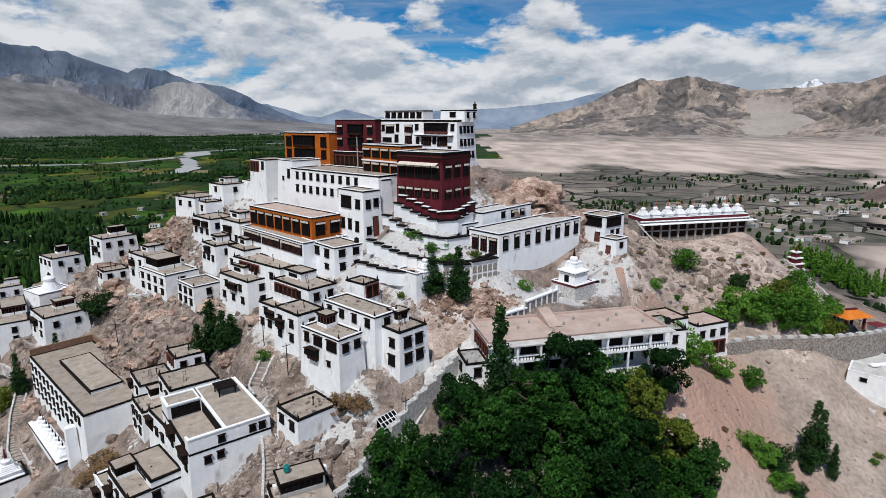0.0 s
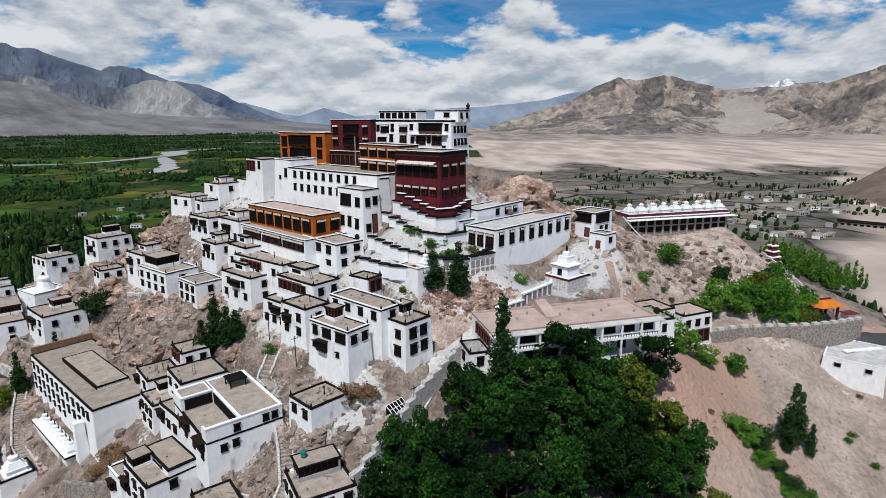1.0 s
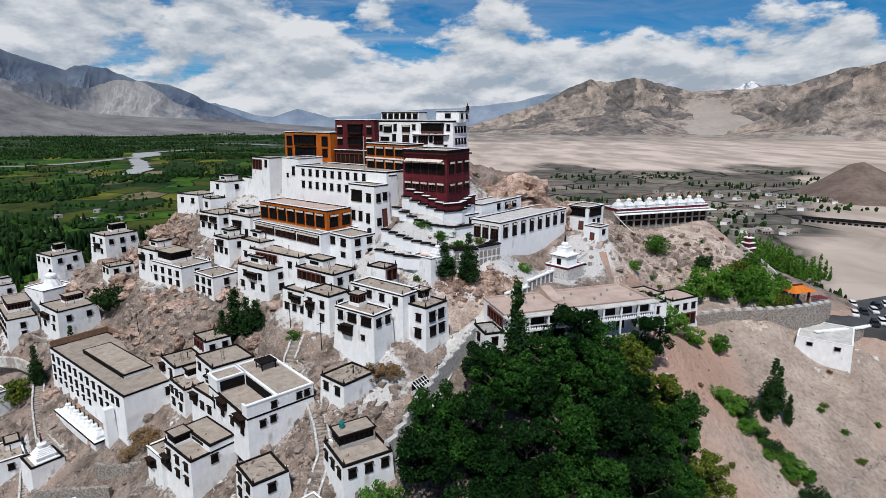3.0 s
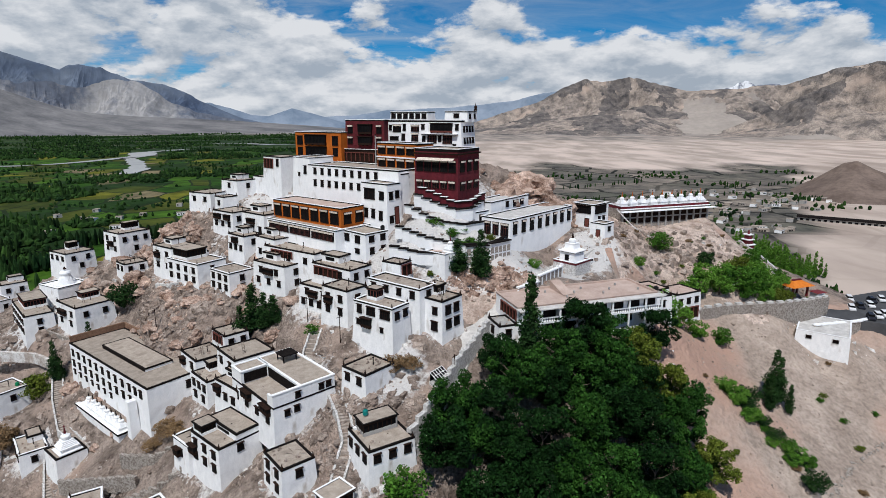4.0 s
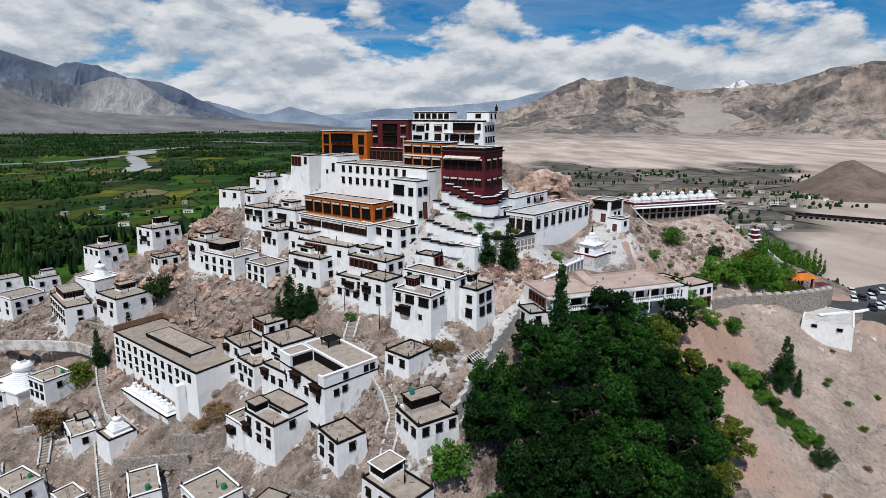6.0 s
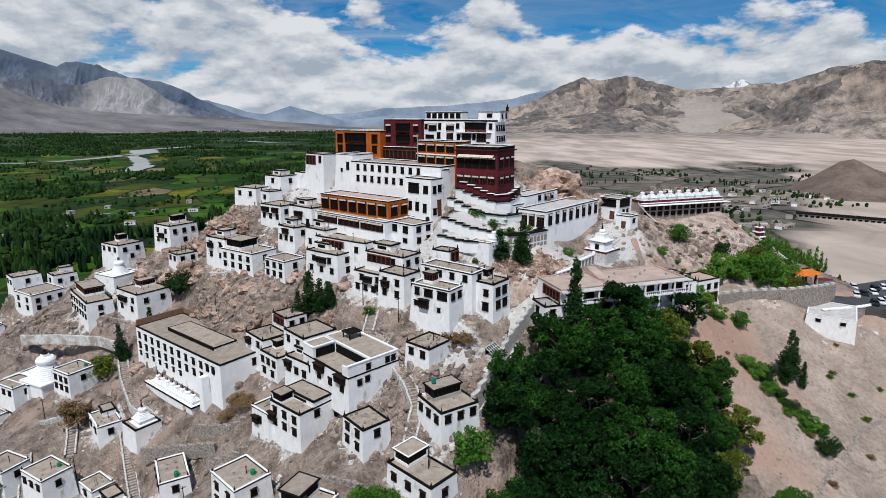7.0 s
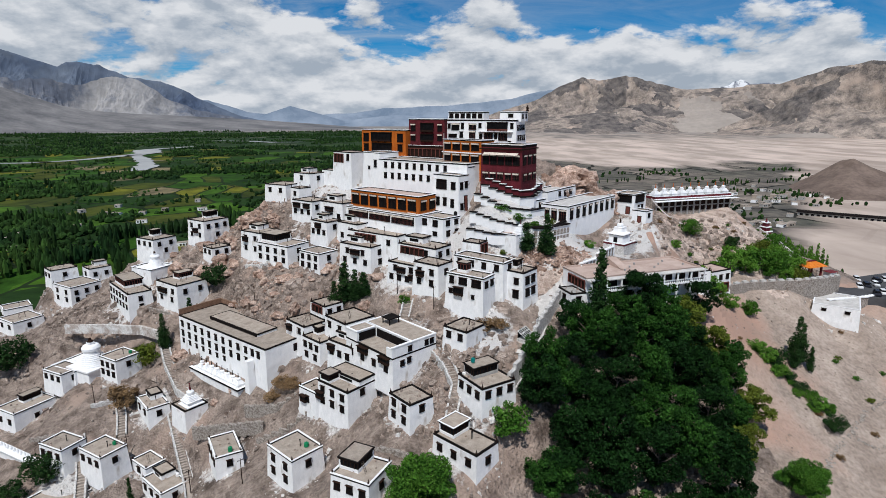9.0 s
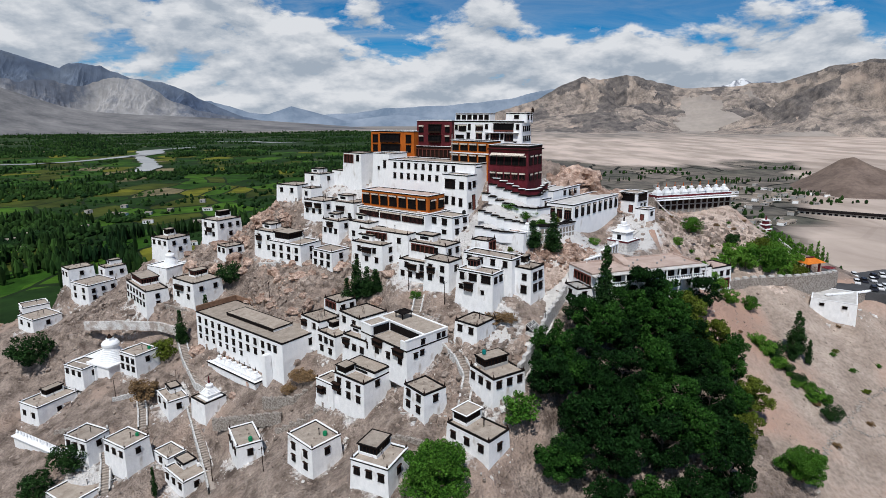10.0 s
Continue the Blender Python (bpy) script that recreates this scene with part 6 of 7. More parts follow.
grove_line = [(-2, 74), (4, 79), (10, 80), (16, 82), (22, 84), (29, 86), (35, 88), (-6, 70), (0, 69), (7, 72), (14, 74), (21, 76), (28, 78), (35, 80), (-4, 63), (4, 64), (11, 66), (19, 68), (27, 70), (34, 72), (2, 57), (10, 58), (18, 60), (26, 62), (32, 66), (6, 50), (15, 52), (24, 55), (-9, 76), (1, 84)]
grove_line += [(18, 89.5), (25, 91), (31, 92.5), (37, 95), (12, 84), (-11, 68), (-8, 58), (40, 84), (41, 76), (-3, 50), (0, 44), (9, 43), (19, 47), (-11, 56)]
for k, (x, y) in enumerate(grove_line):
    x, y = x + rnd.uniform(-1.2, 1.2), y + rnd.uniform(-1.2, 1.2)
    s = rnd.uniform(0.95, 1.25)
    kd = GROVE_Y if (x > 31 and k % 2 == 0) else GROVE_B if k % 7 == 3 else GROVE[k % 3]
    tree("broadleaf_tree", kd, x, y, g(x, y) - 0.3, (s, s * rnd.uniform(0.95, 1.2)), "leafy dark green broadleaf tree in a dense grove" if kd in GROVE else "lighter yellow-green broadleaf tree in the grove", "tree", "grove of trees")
for x, y, s, h in ((7.0, 86.2, 1.8, 1.9), (15.5, 86.5, 0.8, 0.95), (21, 88, 0.8, 0.9), (0.7, 110.9, 1.6, 1.2), (-4.7, 113.1, 1.7, 0.82)):
    tree("poplar_tree", POPLAR[int(x) % 2], x, y, g(x, y) - 0.3, (s, h), "slender dark green poplar tree", "tree", "poplars on the hill")
for x, y, s, h in ((-58, 120.5, 1.5, 1.0), (-55, 121, 1.8, 1.3), (-52, 120, 1.7, 0.95), (-49.5, 119, 1.5, 0.75), (-112.0, 134.0, 1.25, 1.2), (-106, 141, 1.2, 0.85), (68.0, 99.0, 1.5, 1.35), (70.0, 99.8, 1.3, 1.15), (66.5, 97.0, 0.9, 0.9), (71.5, 97.5, 0.8, 0.75), (-105.0, 88.5, 0.6, 0.9)):
    tree("poplar_tree", POPLAR[int(abs(x)) % 2], x, y, g(x, y) - 0.3, (s, h), "dark green poplar among houses" if x < 0 else "dark green poplar on the sandy slope", "tree", "poplars on the hill")
for x, y, kd, s, lab in ((-101.3, 153.0, BUSH_D, 2.1, "round dark green bush on rocks"), (-38.0, 106.0, BUSH, 0.95, "green bush beside steps"), (-118.6, 134.4, BUSH_Y, 2.2, "yellow-green bush by a house"), (-119.0, 118.5, BUSH_DRY, 1.9, "dry brown shrub on the slope"), (-18.2, 63.5, BUSH, 2.0, "bright green willow bush by a house"),
                         (-36.8, 51.0, WILLOW, 1.0, "bright green leafy tree below a house"), (60.0, 146.0, BUSH, 1.9, "green bush on the rocks"), (72, 140, BUSH_D, 1.2, "green bush on the rocks"), (-130, 98.5, BUSH_D, 2.2, "dark shrub beside a stair"), (-136, 93, BUSH_D, 1.9, "dark shrub on the slope"), (-168, 148, BUSH_D, 3.0, "dark bush below the houses"),
                         (-1.0, 118.5, BUSH, 0.8, "planted green shrub on the terrace"), (-5.0, 121.0, BUSH, 0.8, "planted green shrub on the terrace"), (-9.0, 124.0, BUSH, 0.7, "planted green shrub on the terrace"), (4.5, 121.0, BUSH_Y, 0.6, "yellow-green shrub by a wall"), (15.0, 118.0, GARDEN, 0.8, "low green scrub on the rock"), (-11, 112.6, BUSH_Y, 0.5, "small yellow shrub on the terrace"),
                         (60, 96, BUSH_D, 1.2, "green bush on the slope"), (65, 79, BUSH_D, 1.2, "green scrub on the slope"), (44, 60, WILLOW, 0.75, "rounded green tree in the sand")):
    tree("bush", kd, x, y, g(x, y) - 0.4, (s, s), lab, "bush", "bushes")
for x, y, s, h in ((-69.0, 100.0, 1.5, 0.6), (-66.0, 98.0, 1.3, 0.55), (-71.5, 98.6, 1.2, 0.5), (-19.5, 88.5, 1.3, 0.7), (-16.5, 88.0, 1.0, 0.7)):
    tree("brushwood_heap", BUSH_DRY, x, y, g(x, y) - 0.5, (s, h), "heap of dry brown brushwood beside a wall", "brushwood", "brushwood heaps")
for k in range(18):
    x, y = 55 + 11 * (k / 17) + rnd.uniform(-2.6, 2.6), 97 - 14 * k / 17 + rnd.uniform(-1.5, 1.5)
    s = rnd.uniform(0.5, 1.25)
    tree("bush", (GARDEN, BUSH, BUSH_D, GARDEN)[k % 4], x, y, g(x, y) - 0.4, (s, s * 0.9), "low green scrub in a strip down the slope", "bush", "bushes")
for x, y, kd, s in ((66, 131, GARDEN, 1.9), (71, 130, GARDEN, 1.7), (76, 131.5, BUSH, 2.0), (82, 131, BUSH, 2.1), (86, 133, GARDEN, 1.6), (92, 133, BUSH_Y, 1.4), (46, 112, GARDEN, 1.9), (51, 113, GARDEN, 1.6), (42, 109, GARDEN, 2.0), (82, 140, BUSH_Y, 1.5), (90, 145, BUSH, 1.7), (58, 128, BUSH_Y, 1.0), (48, 132, GARDEN, 0.8), (56, 113, GARDEN, 1.3), (98, 142, GARDEN, 1.0), (104, 137, BUSH, 1.0), (88, 140, GARDEN, 1.5), (64, 114.5, BUSH, 1.3), (62, 130, GARDEN, 1.5), (68.5, 134, GARDEN, 1.7), (74, 134.5, GARDEN, 1.5), (79, 129.5, BUSH, 1.5), (84.5, 129.5, GARDEN, 1.2), (89, 131, BUSH_Y, 1.1), (93, 137, GARDEN, 1.6), (96, 141, BUSH, 1.4), (86, 137, GARDEN, 1.7), (78, 137, BUSH_Y, 1.3)):
    tree("garden_tree", kd, x, y, g(x, y) - 0.4, (s, s * 1.15), "rounded green garden tree behind the retaining wall", "tree", "garden trees")


for k in range(22):
    u = (k % 11) / 10
    x, y = (-10.5 + 8.5 * u, 124.6 - 3.0 * u) if k < 11 else (-9.0 + 10.0 * u, 120.0 - 2.2 * u)
    tree("shrub", BED, x + rnd.uniform(-0.4, 0.4), y + rnd.uniform(-0.4, 0.4), g(x, y) - 0.2, (rnd.uniform(0.6, 1.0), rnd.uniform(0.6, 1.1)), "leafy green shrub in a terrace planting bed", "shrub", "terrace planting")
for k in range(46):
    if k < 22:
        x, y = rnd.uniform(46, 98), rnd.uniform(131, 160)
    else:
        x, y = rnd.uniform(48, 112), rnd.uniform(58, 116)
    s = rnd.uniform(0.25, 0.55)
    tree("bush", (BUSH_Y, BUSH_DRY, BUSH)[k % 3], x, y, g(x, y) - 0.25, (s, s * 0.8), "small dry tuft on bare ground", "bush", "bushes")
POPLAR_ROW = [tree_kind(k, "poplar_row", LEAF_GARDEN, 1.7, 11.0) for k in (15, 16)]
for k in range(110):
    x, y = 262 + rnd.gauss(0, 7), 335 + 95 * rnd.random()
    s = rnd.uniform(0.9, 1.4)
    tree("poplar_tree", POPLAR_ROW[k % 2], x, y, g(x, y) - 0.3, (s, s * rnd.uniform(0.9, 1.2)), "tall fresh green poplar in a dense plantation", "tree", "poplar plantation")


# ---- valley woods ----
def low_tree(mb, x, y, z, r, h, rnd):
    i = len(mb.v)
    for zz, rr in ((0.0, 0.5), (0.3, 1.0), (0.7, 0.85), (1.0, 0.3)):
        for k in range(5):
            a = 1.2566 * k + rnd.uniform(-0.3, 0.3)
            q = r * rr * rnd.uniform(0.7, 1.25)
            mb.v.append((x + q * math.cos(a), y + q * math.sin(a), z + h * (zz + rnd.uniform(-0.06, 0.06))))
    for j in range(3):
        for k in range(5):
            a, b = i + 5 * j + k, i + 5 * j + (k + 1) % 5
            mb.f.append((a, b, b + 5, a + 5))
    mb.f.append(tuple(i + 15 + k for k in range(5)))


RIVER_MAIN = ((-1080, 1230), (-900, 1265), (-806, 1290), (-765, 1370), (-725, 1480), (-705, 1580), (-770, 1720), (-690, 1880))
RIVER_ARM = ((-715, 1510), (-640, 1380), (-590, 1280), (-545, 1170), (-530, 1090))
RIVER_UP = ((-720, 2250), (-600, 2220), (-480, 2120), (-380, 2150))
RIVER_NEAR = [(a[0] + (b[0] - a[0]) * t, a[1] + (b[1] - a[1]) * t) for line in (RIVER_MAIN, RIVER_ARM, RIVER_UP) for a, b in zip(line, line[1:]) for t in (0, 0.33, 0.67)]
rnd = random.Random(5)
woods = MB()
count = 0
while count < 17500:
    y = 420 + 3000 * rnd.random() ** 1.3
    x = rnd.uniform(-1.0 * y - 250, 0.02 * y - 60)
    dens = noise.noise(Vector((x * 0.004, y * 0.0055, 0.7))) + 0.5 * noise.noise(Vector((x * 0.013, y * 0.017, 4.2)))
    if min(math.hypot(x - a, y - b) for a, b in RIVER_NEAR) < 60:
        continue
    need = 0.50 if y < 700 else 0.34 if y < 950 else 0.05 if y < 1500 else -0.12
    if dens < need:
        continue
    count += 1
    big_ = rnd.uniform(0.7, 1.3)
    if rnd.random() < 0.22:
        low_tree(woods, x, y, VALLEY - 0.5, 1.7 * big_, 10 * big_, rnd)
    else:
        low_tree(woods, x, y, VALLEY - 0.5, 3.6 * big_, 5.5 * big_, rnd)
for k in range(5200):
    y = 400 + 1000 * rnd.random() ** 1.2
    x = rnd.uniform(-1.0 * y - 150, -60 - 0.1 * y)
    if noise.noise(Vector((x * 0.02, y * 0.03, 9.1))) + 0.6 * noise.noise(Vector((x * 0.006, y * 0.007, 3.3))) < 0.22 or min(math.hypot(x - a, y - b) for a, b in RIVER_NEAR) < 45:
        continue
    low_tree(woods, x, y, VALLEY - 0.5, rnd.uniform(1.2, 3.2), rnd.uniform(2.0, 5.5), rnd)
tagged(put("valley_woods", woods.mesh("valley_woods", LEAF_FAR)), "dark green woods and poplar rows across the valley floor", "woodland", kind="stuff")
rows_ = MB()
for x0, y0, x1, y1, n in ((-370, 290, -310, 350, 45), (-320, 350, -270, 410, 40), (-255, 330, -330, 450, 60), (-215, 340, -300, 480, 50), (-300, 470, -225, 520, 40), (-240, 500, -190, 580, 40), (-400, 560, -470, 580, 30), (-170, 470, -230, 600, 50), (-290, 380, -380, 420, 40),
                          (150, 190, 132, 230, 24), (155, 188, 140, 226, 24), (160, 192, 150, 225, 18), (120, 480, 260, 520, 30), (230, 560, 330, 640, 26), (300, 700, 420, 760, 30), (130, 620, 240, 700, 30), (420, 640, 560, 700, 30), (200, 800, 380, 900, 30), (90, 520, 160, 540, 20), (480, 820, 640, 860, 26)):
    for k in range(n):
        t = rnd.random()
        x, y = x0 + (x1 - x0) * t + rnd.gauss(0, 4), y0 + (y1 - y0) * t + rnd.gauss(0, 4)
        zz = float(hill([x], [y])[0])
        k_ = 1.0 if x < 100 or y < 440 else 0.55
        low_tree(rows_, x, y, zz - 0.5, k_ * rnd.uniform(1.5, 2.4), k_ * rnd.uniform(9, 15), rnd)
for k in range(1500):
    x, y = rnd.uniform(90, 760), rnd.uniform(480, 1050)
    if noise.noise(Vector((x * 0.008, y * 0.012, 2.2))) > 0.16:
        low_tree(rows_, x, y, VALLEY - 0.5, rnd.uniform(1.2, 3.0), rnd.uniform(3, 7), rnd)
tagged(put("poplar_rows", rows_.mesh("poplar_rows", LEAF_FAR)), "rows of tall poplars between fields and village houses", "trees", kind="stuff")


# ---- far village ----
def village_mesh(seed):
    rr = random.Random(seed)
    w, d, h = rr.uniform(6, 11), rr.uniform(5, 7), rr.uniform(2.6, 4)
    wall = MB().box(-w / 2, -d / 2, -0.5, w / 2, d / 2, h, 0.2)
    roof = MB().box(-w / 2 + 0.1, -d / 2 + 0.1, h, w / 2 - 0.1, d / 2 - 0.1, h + 0.25)
    win = [MB().box(-w / 2 + 1.2 + 2.4 * k, -d / 2 - 0.12, h - 2.3, -w / 2 + 2.6 + 2.4 * k, -d / 2 + 0.1, h - 0.8).mesh("window", GLASS) for k in range(int((w - 2) / 2.4))]
    return wall.mesh("wall", (WHITE, CONCRETE, MUD, CONCRETE, STONE)[seed]), roof.mesh("roof", MUD), win


VILLAGE = [village_mesh(k) for k in range(5)]
rnd = random.Random(8)
HAMLETS = ((300, 560, 28), (360, 600, 34), (430, 640, 36), (330, 500, 14), (500, 690, 36), (300, 690, 40), (420, 760, 40))
for k in range(128):
    if k < 110:
        hx, hy, hs_ = HAMLETS[k % 7]
        x, y = hx + rnd.gauss(0, hs_), hy + rnd.gauss(0, hs_ * 0.5)
    else:
        x, y = rnd.uniform(-420, -220), rnd.uniform(440, 700)
    h = thing("valley_house", pose(x, y, VALLEY, 0, 0, rnd.uniform(-20, 60)), "small white flat-roofed house in the valley village", "house", "valley village houses")
    v = VILLAGE[k % 5]
    put("wall", v[0], h)
    put("roof", v[1], h)
    for me in v[2]:
        put("window", me, h)


# ---- walls, steps, road furniture ----
def free_wall(name, pts, height, thick, mat, label, coping=None, category="wall", group="", steps=True):
    """A wall along plan points x, y, top z, stepping down in level lengths; each length with its coping slab."""
    t = thing(name, pose(0, 0, 0), label, category, group)
    body, cap, lid = MB(), MB(), MB()
    for (x0, y0, z0), (x1, y1, z1) in zip(pts, pts[1:]):
        ln = math.hypot(x1 - x0, y1 - y0)
        n = max(1, round(ln / 2.2)) if steps and abs(z1 - z0) > 0.3 else 1
        ux, uy = (x1 - x0) / ln, (y1 - y0) / ln
        nx, ny = -uy * thick / 2, ux * thick / 2
        for k in range(n):
            a, b = ln * k / n, ln * (k + 1) / n
            z = z0 + (z1 - z0) * (k + 0.5) / n
            for mb, lo, hi, e in ((body, z - height, z, 1.0), (cap, z, z + 0.3, 1.7), (lid, z + 0.3, z + 0.44, 1.45)):
                q = [(x0 + ux * s + nx * sg * e, y0 + uy * s + ny * sg * e) for s, sg in ((a - 0.05, 1), (b + 0.05, 1), (b + 0.05, -1), (a - 0.05, -1))]
                i = len(mb.v)
                mb.v += [(*c, lo) for c in q] + [(*c, hi) for c in q]
                mb.f += [tuple(i + j for j in f) for f in ((0, 1, 2, 3), (7, 6, 5, 4), (0, 4, 5, 1), (1, 5, 6, 2), (2, 6, 7, 3), (3, 7, 4, 0))]
    part("masonry", body, mat, t)
    if coping:
        part("coping", cap, coping, t, "black coping slabs" if coping is DARKTRIM else "")
    if coping is DARKTRIM and mat is MAROON:
        part("cap", lid, WHITE_CLEAN, t, "white cap over the black coping")
    return t


free_wall("stepped_parapet_wall", [(-14.0, 133.0, 50.0), (-10.0, 129.5, 48.4), (-4.0, 125.6, 46.6), (0.5, 127.5, 46.6), (4.0, 132.0, 48.0)], 3.2, 0.7, WHITE_CLEAN, "white stepped wall with black coping round the temple foot", DARKTRIM, group="stepped white walls")
free_wall("stepped_parapet_wall", [(-13.0, 132.4, 51.6), (-9.0, 130.2, 50.2), (-4.2, 126.8, 48.2), (0.5, 128.8, 48.2), (4.6, 134.5, 49.6)], 2.2, 0.6, MAROON, "maroon stepped base wall with white and black coping", DARKTRIM, group="stepped white walls")
free_wall("stepped_parapet_wall", [(-16.5, 130.5, 47.6), (-11.0, 125.5, 45.0), (-7.5, 123.0, 44.0), (-2.0, 121.0, 43.6), (3.0, 124.5, 43.6)], 2.2, 0.7, WHITE_CLEAN, "tall white terrace wall with black stepped coping", DARKTRIM, group="stepped white walls")
free_wall("stepped_parapet_wall", [(-19.0, 121.5, 43.6), (-12.0, 117.5, 41.4), (-3.5, 115.0, 39.9), (4.0, 116.0, 39.9), (8.2, 120.0, 40.6)], 3.0, 0.7, WHITE_CLEAN, "white terrace wall with black stepped coping above the path", DARKTRIM, group="stepped white walls")
free_wall("stepped_parapet_wall", [(-20.5, 117.0, 39.6), (-14.0, 114.5, 38.4), (-8.5, 113.0, 38.3)], 3.0, 0.7, WHITE_CLEAN, "lower white terrace wall with black coping", DARKTRIM, group="stepped white walls")
pw = free_wall("panelled_wall", [(-2.5, 114.4, 39.6), (3.2, 115.0, 39.7), (8.8, 118.8, 40.4)], 6.5, 0.9, WHITE_CLEAN, "white retaining wall set with grey stone panels", DARKTRIM, group="stepped white walls", steps=False)
for (x0, y0, z0), (x1, y1, z1), n in (((-2.5, 114.4, 39.6), (3.2, 115.0, 39.7), 4), ((3.2, 115.0, 39.7), (8.8, 118.8, 40.4), 5)):
    an = math.degrees(math.atan2(y1 - y0, x1 - x0))
    for k in range(n):
        t = (k + 0.5) / n
        for r in range(2 if n == 4 else 2):
            m = pose(x0 + (x1 - x0) * t, y0 + (y1 - y0) * t, z0 - 1.3 - 1.9 * r, 0, 0, an) @ pose(0, -0.48, 0)
            put("stone_panel", MB().box(-0.5, -0.05, -0.75, 0.5, 0.06, 0.75).mesh("stone_panel", STONE), pw, m)
free_wall("retaining_wall", [(59, 121.5, 19.6), (69.2, 124.6, 19.6), (88.3, 126.4, 19.3), (97, 129.0, 19.0), (106, 133.0, 18.4)], 7.0, 1.2, STONE, "long rubble stone retaining wall below the garden", None, group="")
rw = bpy.data.objects["retaining_wall"]
_cren = MB().box(-0.9, -0.5, 0.0, 0.9, 0.5, 0.55).mesh("merlon", PALEROOF)
for (x0, y0, z0), (x1, y1, z1) in (((59, 121.5, 19.6), (69.2, 124.6, 19.6)), ((69.2, 124.6, 19.6), (88.3, 126.4, 19.3)), ((88.3, 126.4, 19.3), (97, 129.0, 19.0)), ((97, 129.0, 19.0), (106, 133.0, 18.4))):
    n = int(math.hypot(x1 - x0, y1 - y0) / 2.9)
    for k in range(n):
        u = (k + 0.5) / n
        put("merlon", _cren, rw, pose(x0 + (x1 - x0) * u, y0 + (y1 - y0) * u, z0 + (z1 - z0) * u, 0, 0, math.degrees(math.atan2(y1 - y0, x1 - x0))))
free_wall("roadside_wall", [(96, 124.0, 13.2), (112, 128, 12.4), (140, 140, 10.4)], 4.0, 0.8, STONE, "low white-topped roadside wall", WHITE_CLEAN)
free_wall("ramp_wall", [(-8.0, 84.0, 24.4), (-3.5, 90.0, 26.4), (0.5, 96.0, 28.4)], 5.0, 0.9, LIMED_STONE, "rough pale stone ramp wall beside the lane", None)
free_wall("ramp_wall", [(-8.0, 84.0, 24.0), (-12.5, 77.0, 20.8), (-17.0, 71.0, 17.6)], 4.6, 0.9, LIMED_STONE, "rough pale stone ramp wall beside the lane", None)


def ribbon(name, pts, width, mat, label, lift=0.35, thick=1.2):
    """A paved strip laid along plan points on the hill, level across."""
    mb, rows = MB(), []
    for (x0, y0), (x1, y1) in zip(pts, pts[1:]):
        n = max(2, int(math.hypot(x1 - x0, y1 - y0) / 1.5))
        rows += [(x0 + (x1 - x0) * k / n, y0 + (y1 - y0) * k / n) for k in range(n)]
    rows.append(pts[-1])
    zs = hill([p[0] for p in rows], [p[1] for p in rows])
    zs = np.convolve(np.pad(zs, 3, mode="edge"), np.ones(7) / 7, mode="valid") + lift
    for i, (x, y) in enumerate(rows):
        a, b = rows[max(0, i - 1)], rows[min(len(rows) - 1, i + 1)]
        d = math.hypot(b[0] - a[0], b[1] - a[1])
        nx, ny = -(b[1] - a[1]) / d * width / 2, (b[0] - a[0]) / d * width / 2
        mb.v += [(x + nx, y + ny, zs[i] - thick), (x + nx, y + ny, zs[i]), (x - nx, y - ny, zs[i]), (x - nx, y - ny, zs[i] - thick)]
    for i in range(len(rows) - 1):
        q = 4 * i
        mb.f += [(q, q + 1, q + 5, q + 4), (q + 1, q + 2, q + 6, q + 5), (q + 2, q + 3, q + 7, q + 6)]
    return tagged(put(name, mb.mesh(name, mat)), label, "road", kind="structure")


ribbon("ramp_road", [(-11.5, 80.0), (-6.0, 90.0), (-1.5, 99.0), (5.0, 105.5), (12.5, 111.5), (19.5, 119.0), (24.0, 128.5), (34.0, 134.0)], 4.6, PALEROOF, "pale concrete ramp road up to the monastery")
bw = free_wall("ramp_wall", [(8.0, 103.8, 31.6), (14.0, 108.6, 33.0), (21.5, 116.5, 34.2)], 2.6, 0.5, STONE, "stone ramp parapet with white pillars and rail", WHITE_CLEAN, steps=False)
_pil = MB().box(-0.22, -0.34, -3.4, 0.22, 0.34, 0.34).mesh("pillar", WHITE_CLEAN)
for k in range(11):
    u = k / 10
    put("pillar", _pil, bw, pose(8.0 + 13.5 * u, 103.8 + (4.8 * u / 0.444 if u < 0.444 else 4.8 + 7.9 * (u - 0.444) / 0.556), 31.6 + 2.6 * u, 0, 0, 42))
free_wall("ramp_wall", [(-150.0, 150.5, 2.0), (-136.0, 146.0, 3.6), (-122.0, 141.5, 4.4), (-113.0, 135.5, 4.6)], 3.0, 0.8, LIMED, "long whitewashed stone wall along the slope", None)
free_wall("ramp_wall", [(-79.0, 98.0, -1.5), (-70.0, 94.0, 0.5), (-62.0, 96.0, 4.5)], 4.0, 0.8, STONE, "dry stone retaining wall below the hall", None)
free_wall("ramp_wall", [(-92.0, 97.0, -6.5), (-82.0, 93.5, -4.0), (-73.0, 91.0, -2.0)], 3.5, 0.8, STONE, "dry stone retaining wall below the hall", None)
free_wall("ramp_wall", [(-26.5, 73.0, 17.4), (-19.5, 76.5, 18.8)], 3.0, 0.7, WHITE, "short whitewashed retaining wall", None)


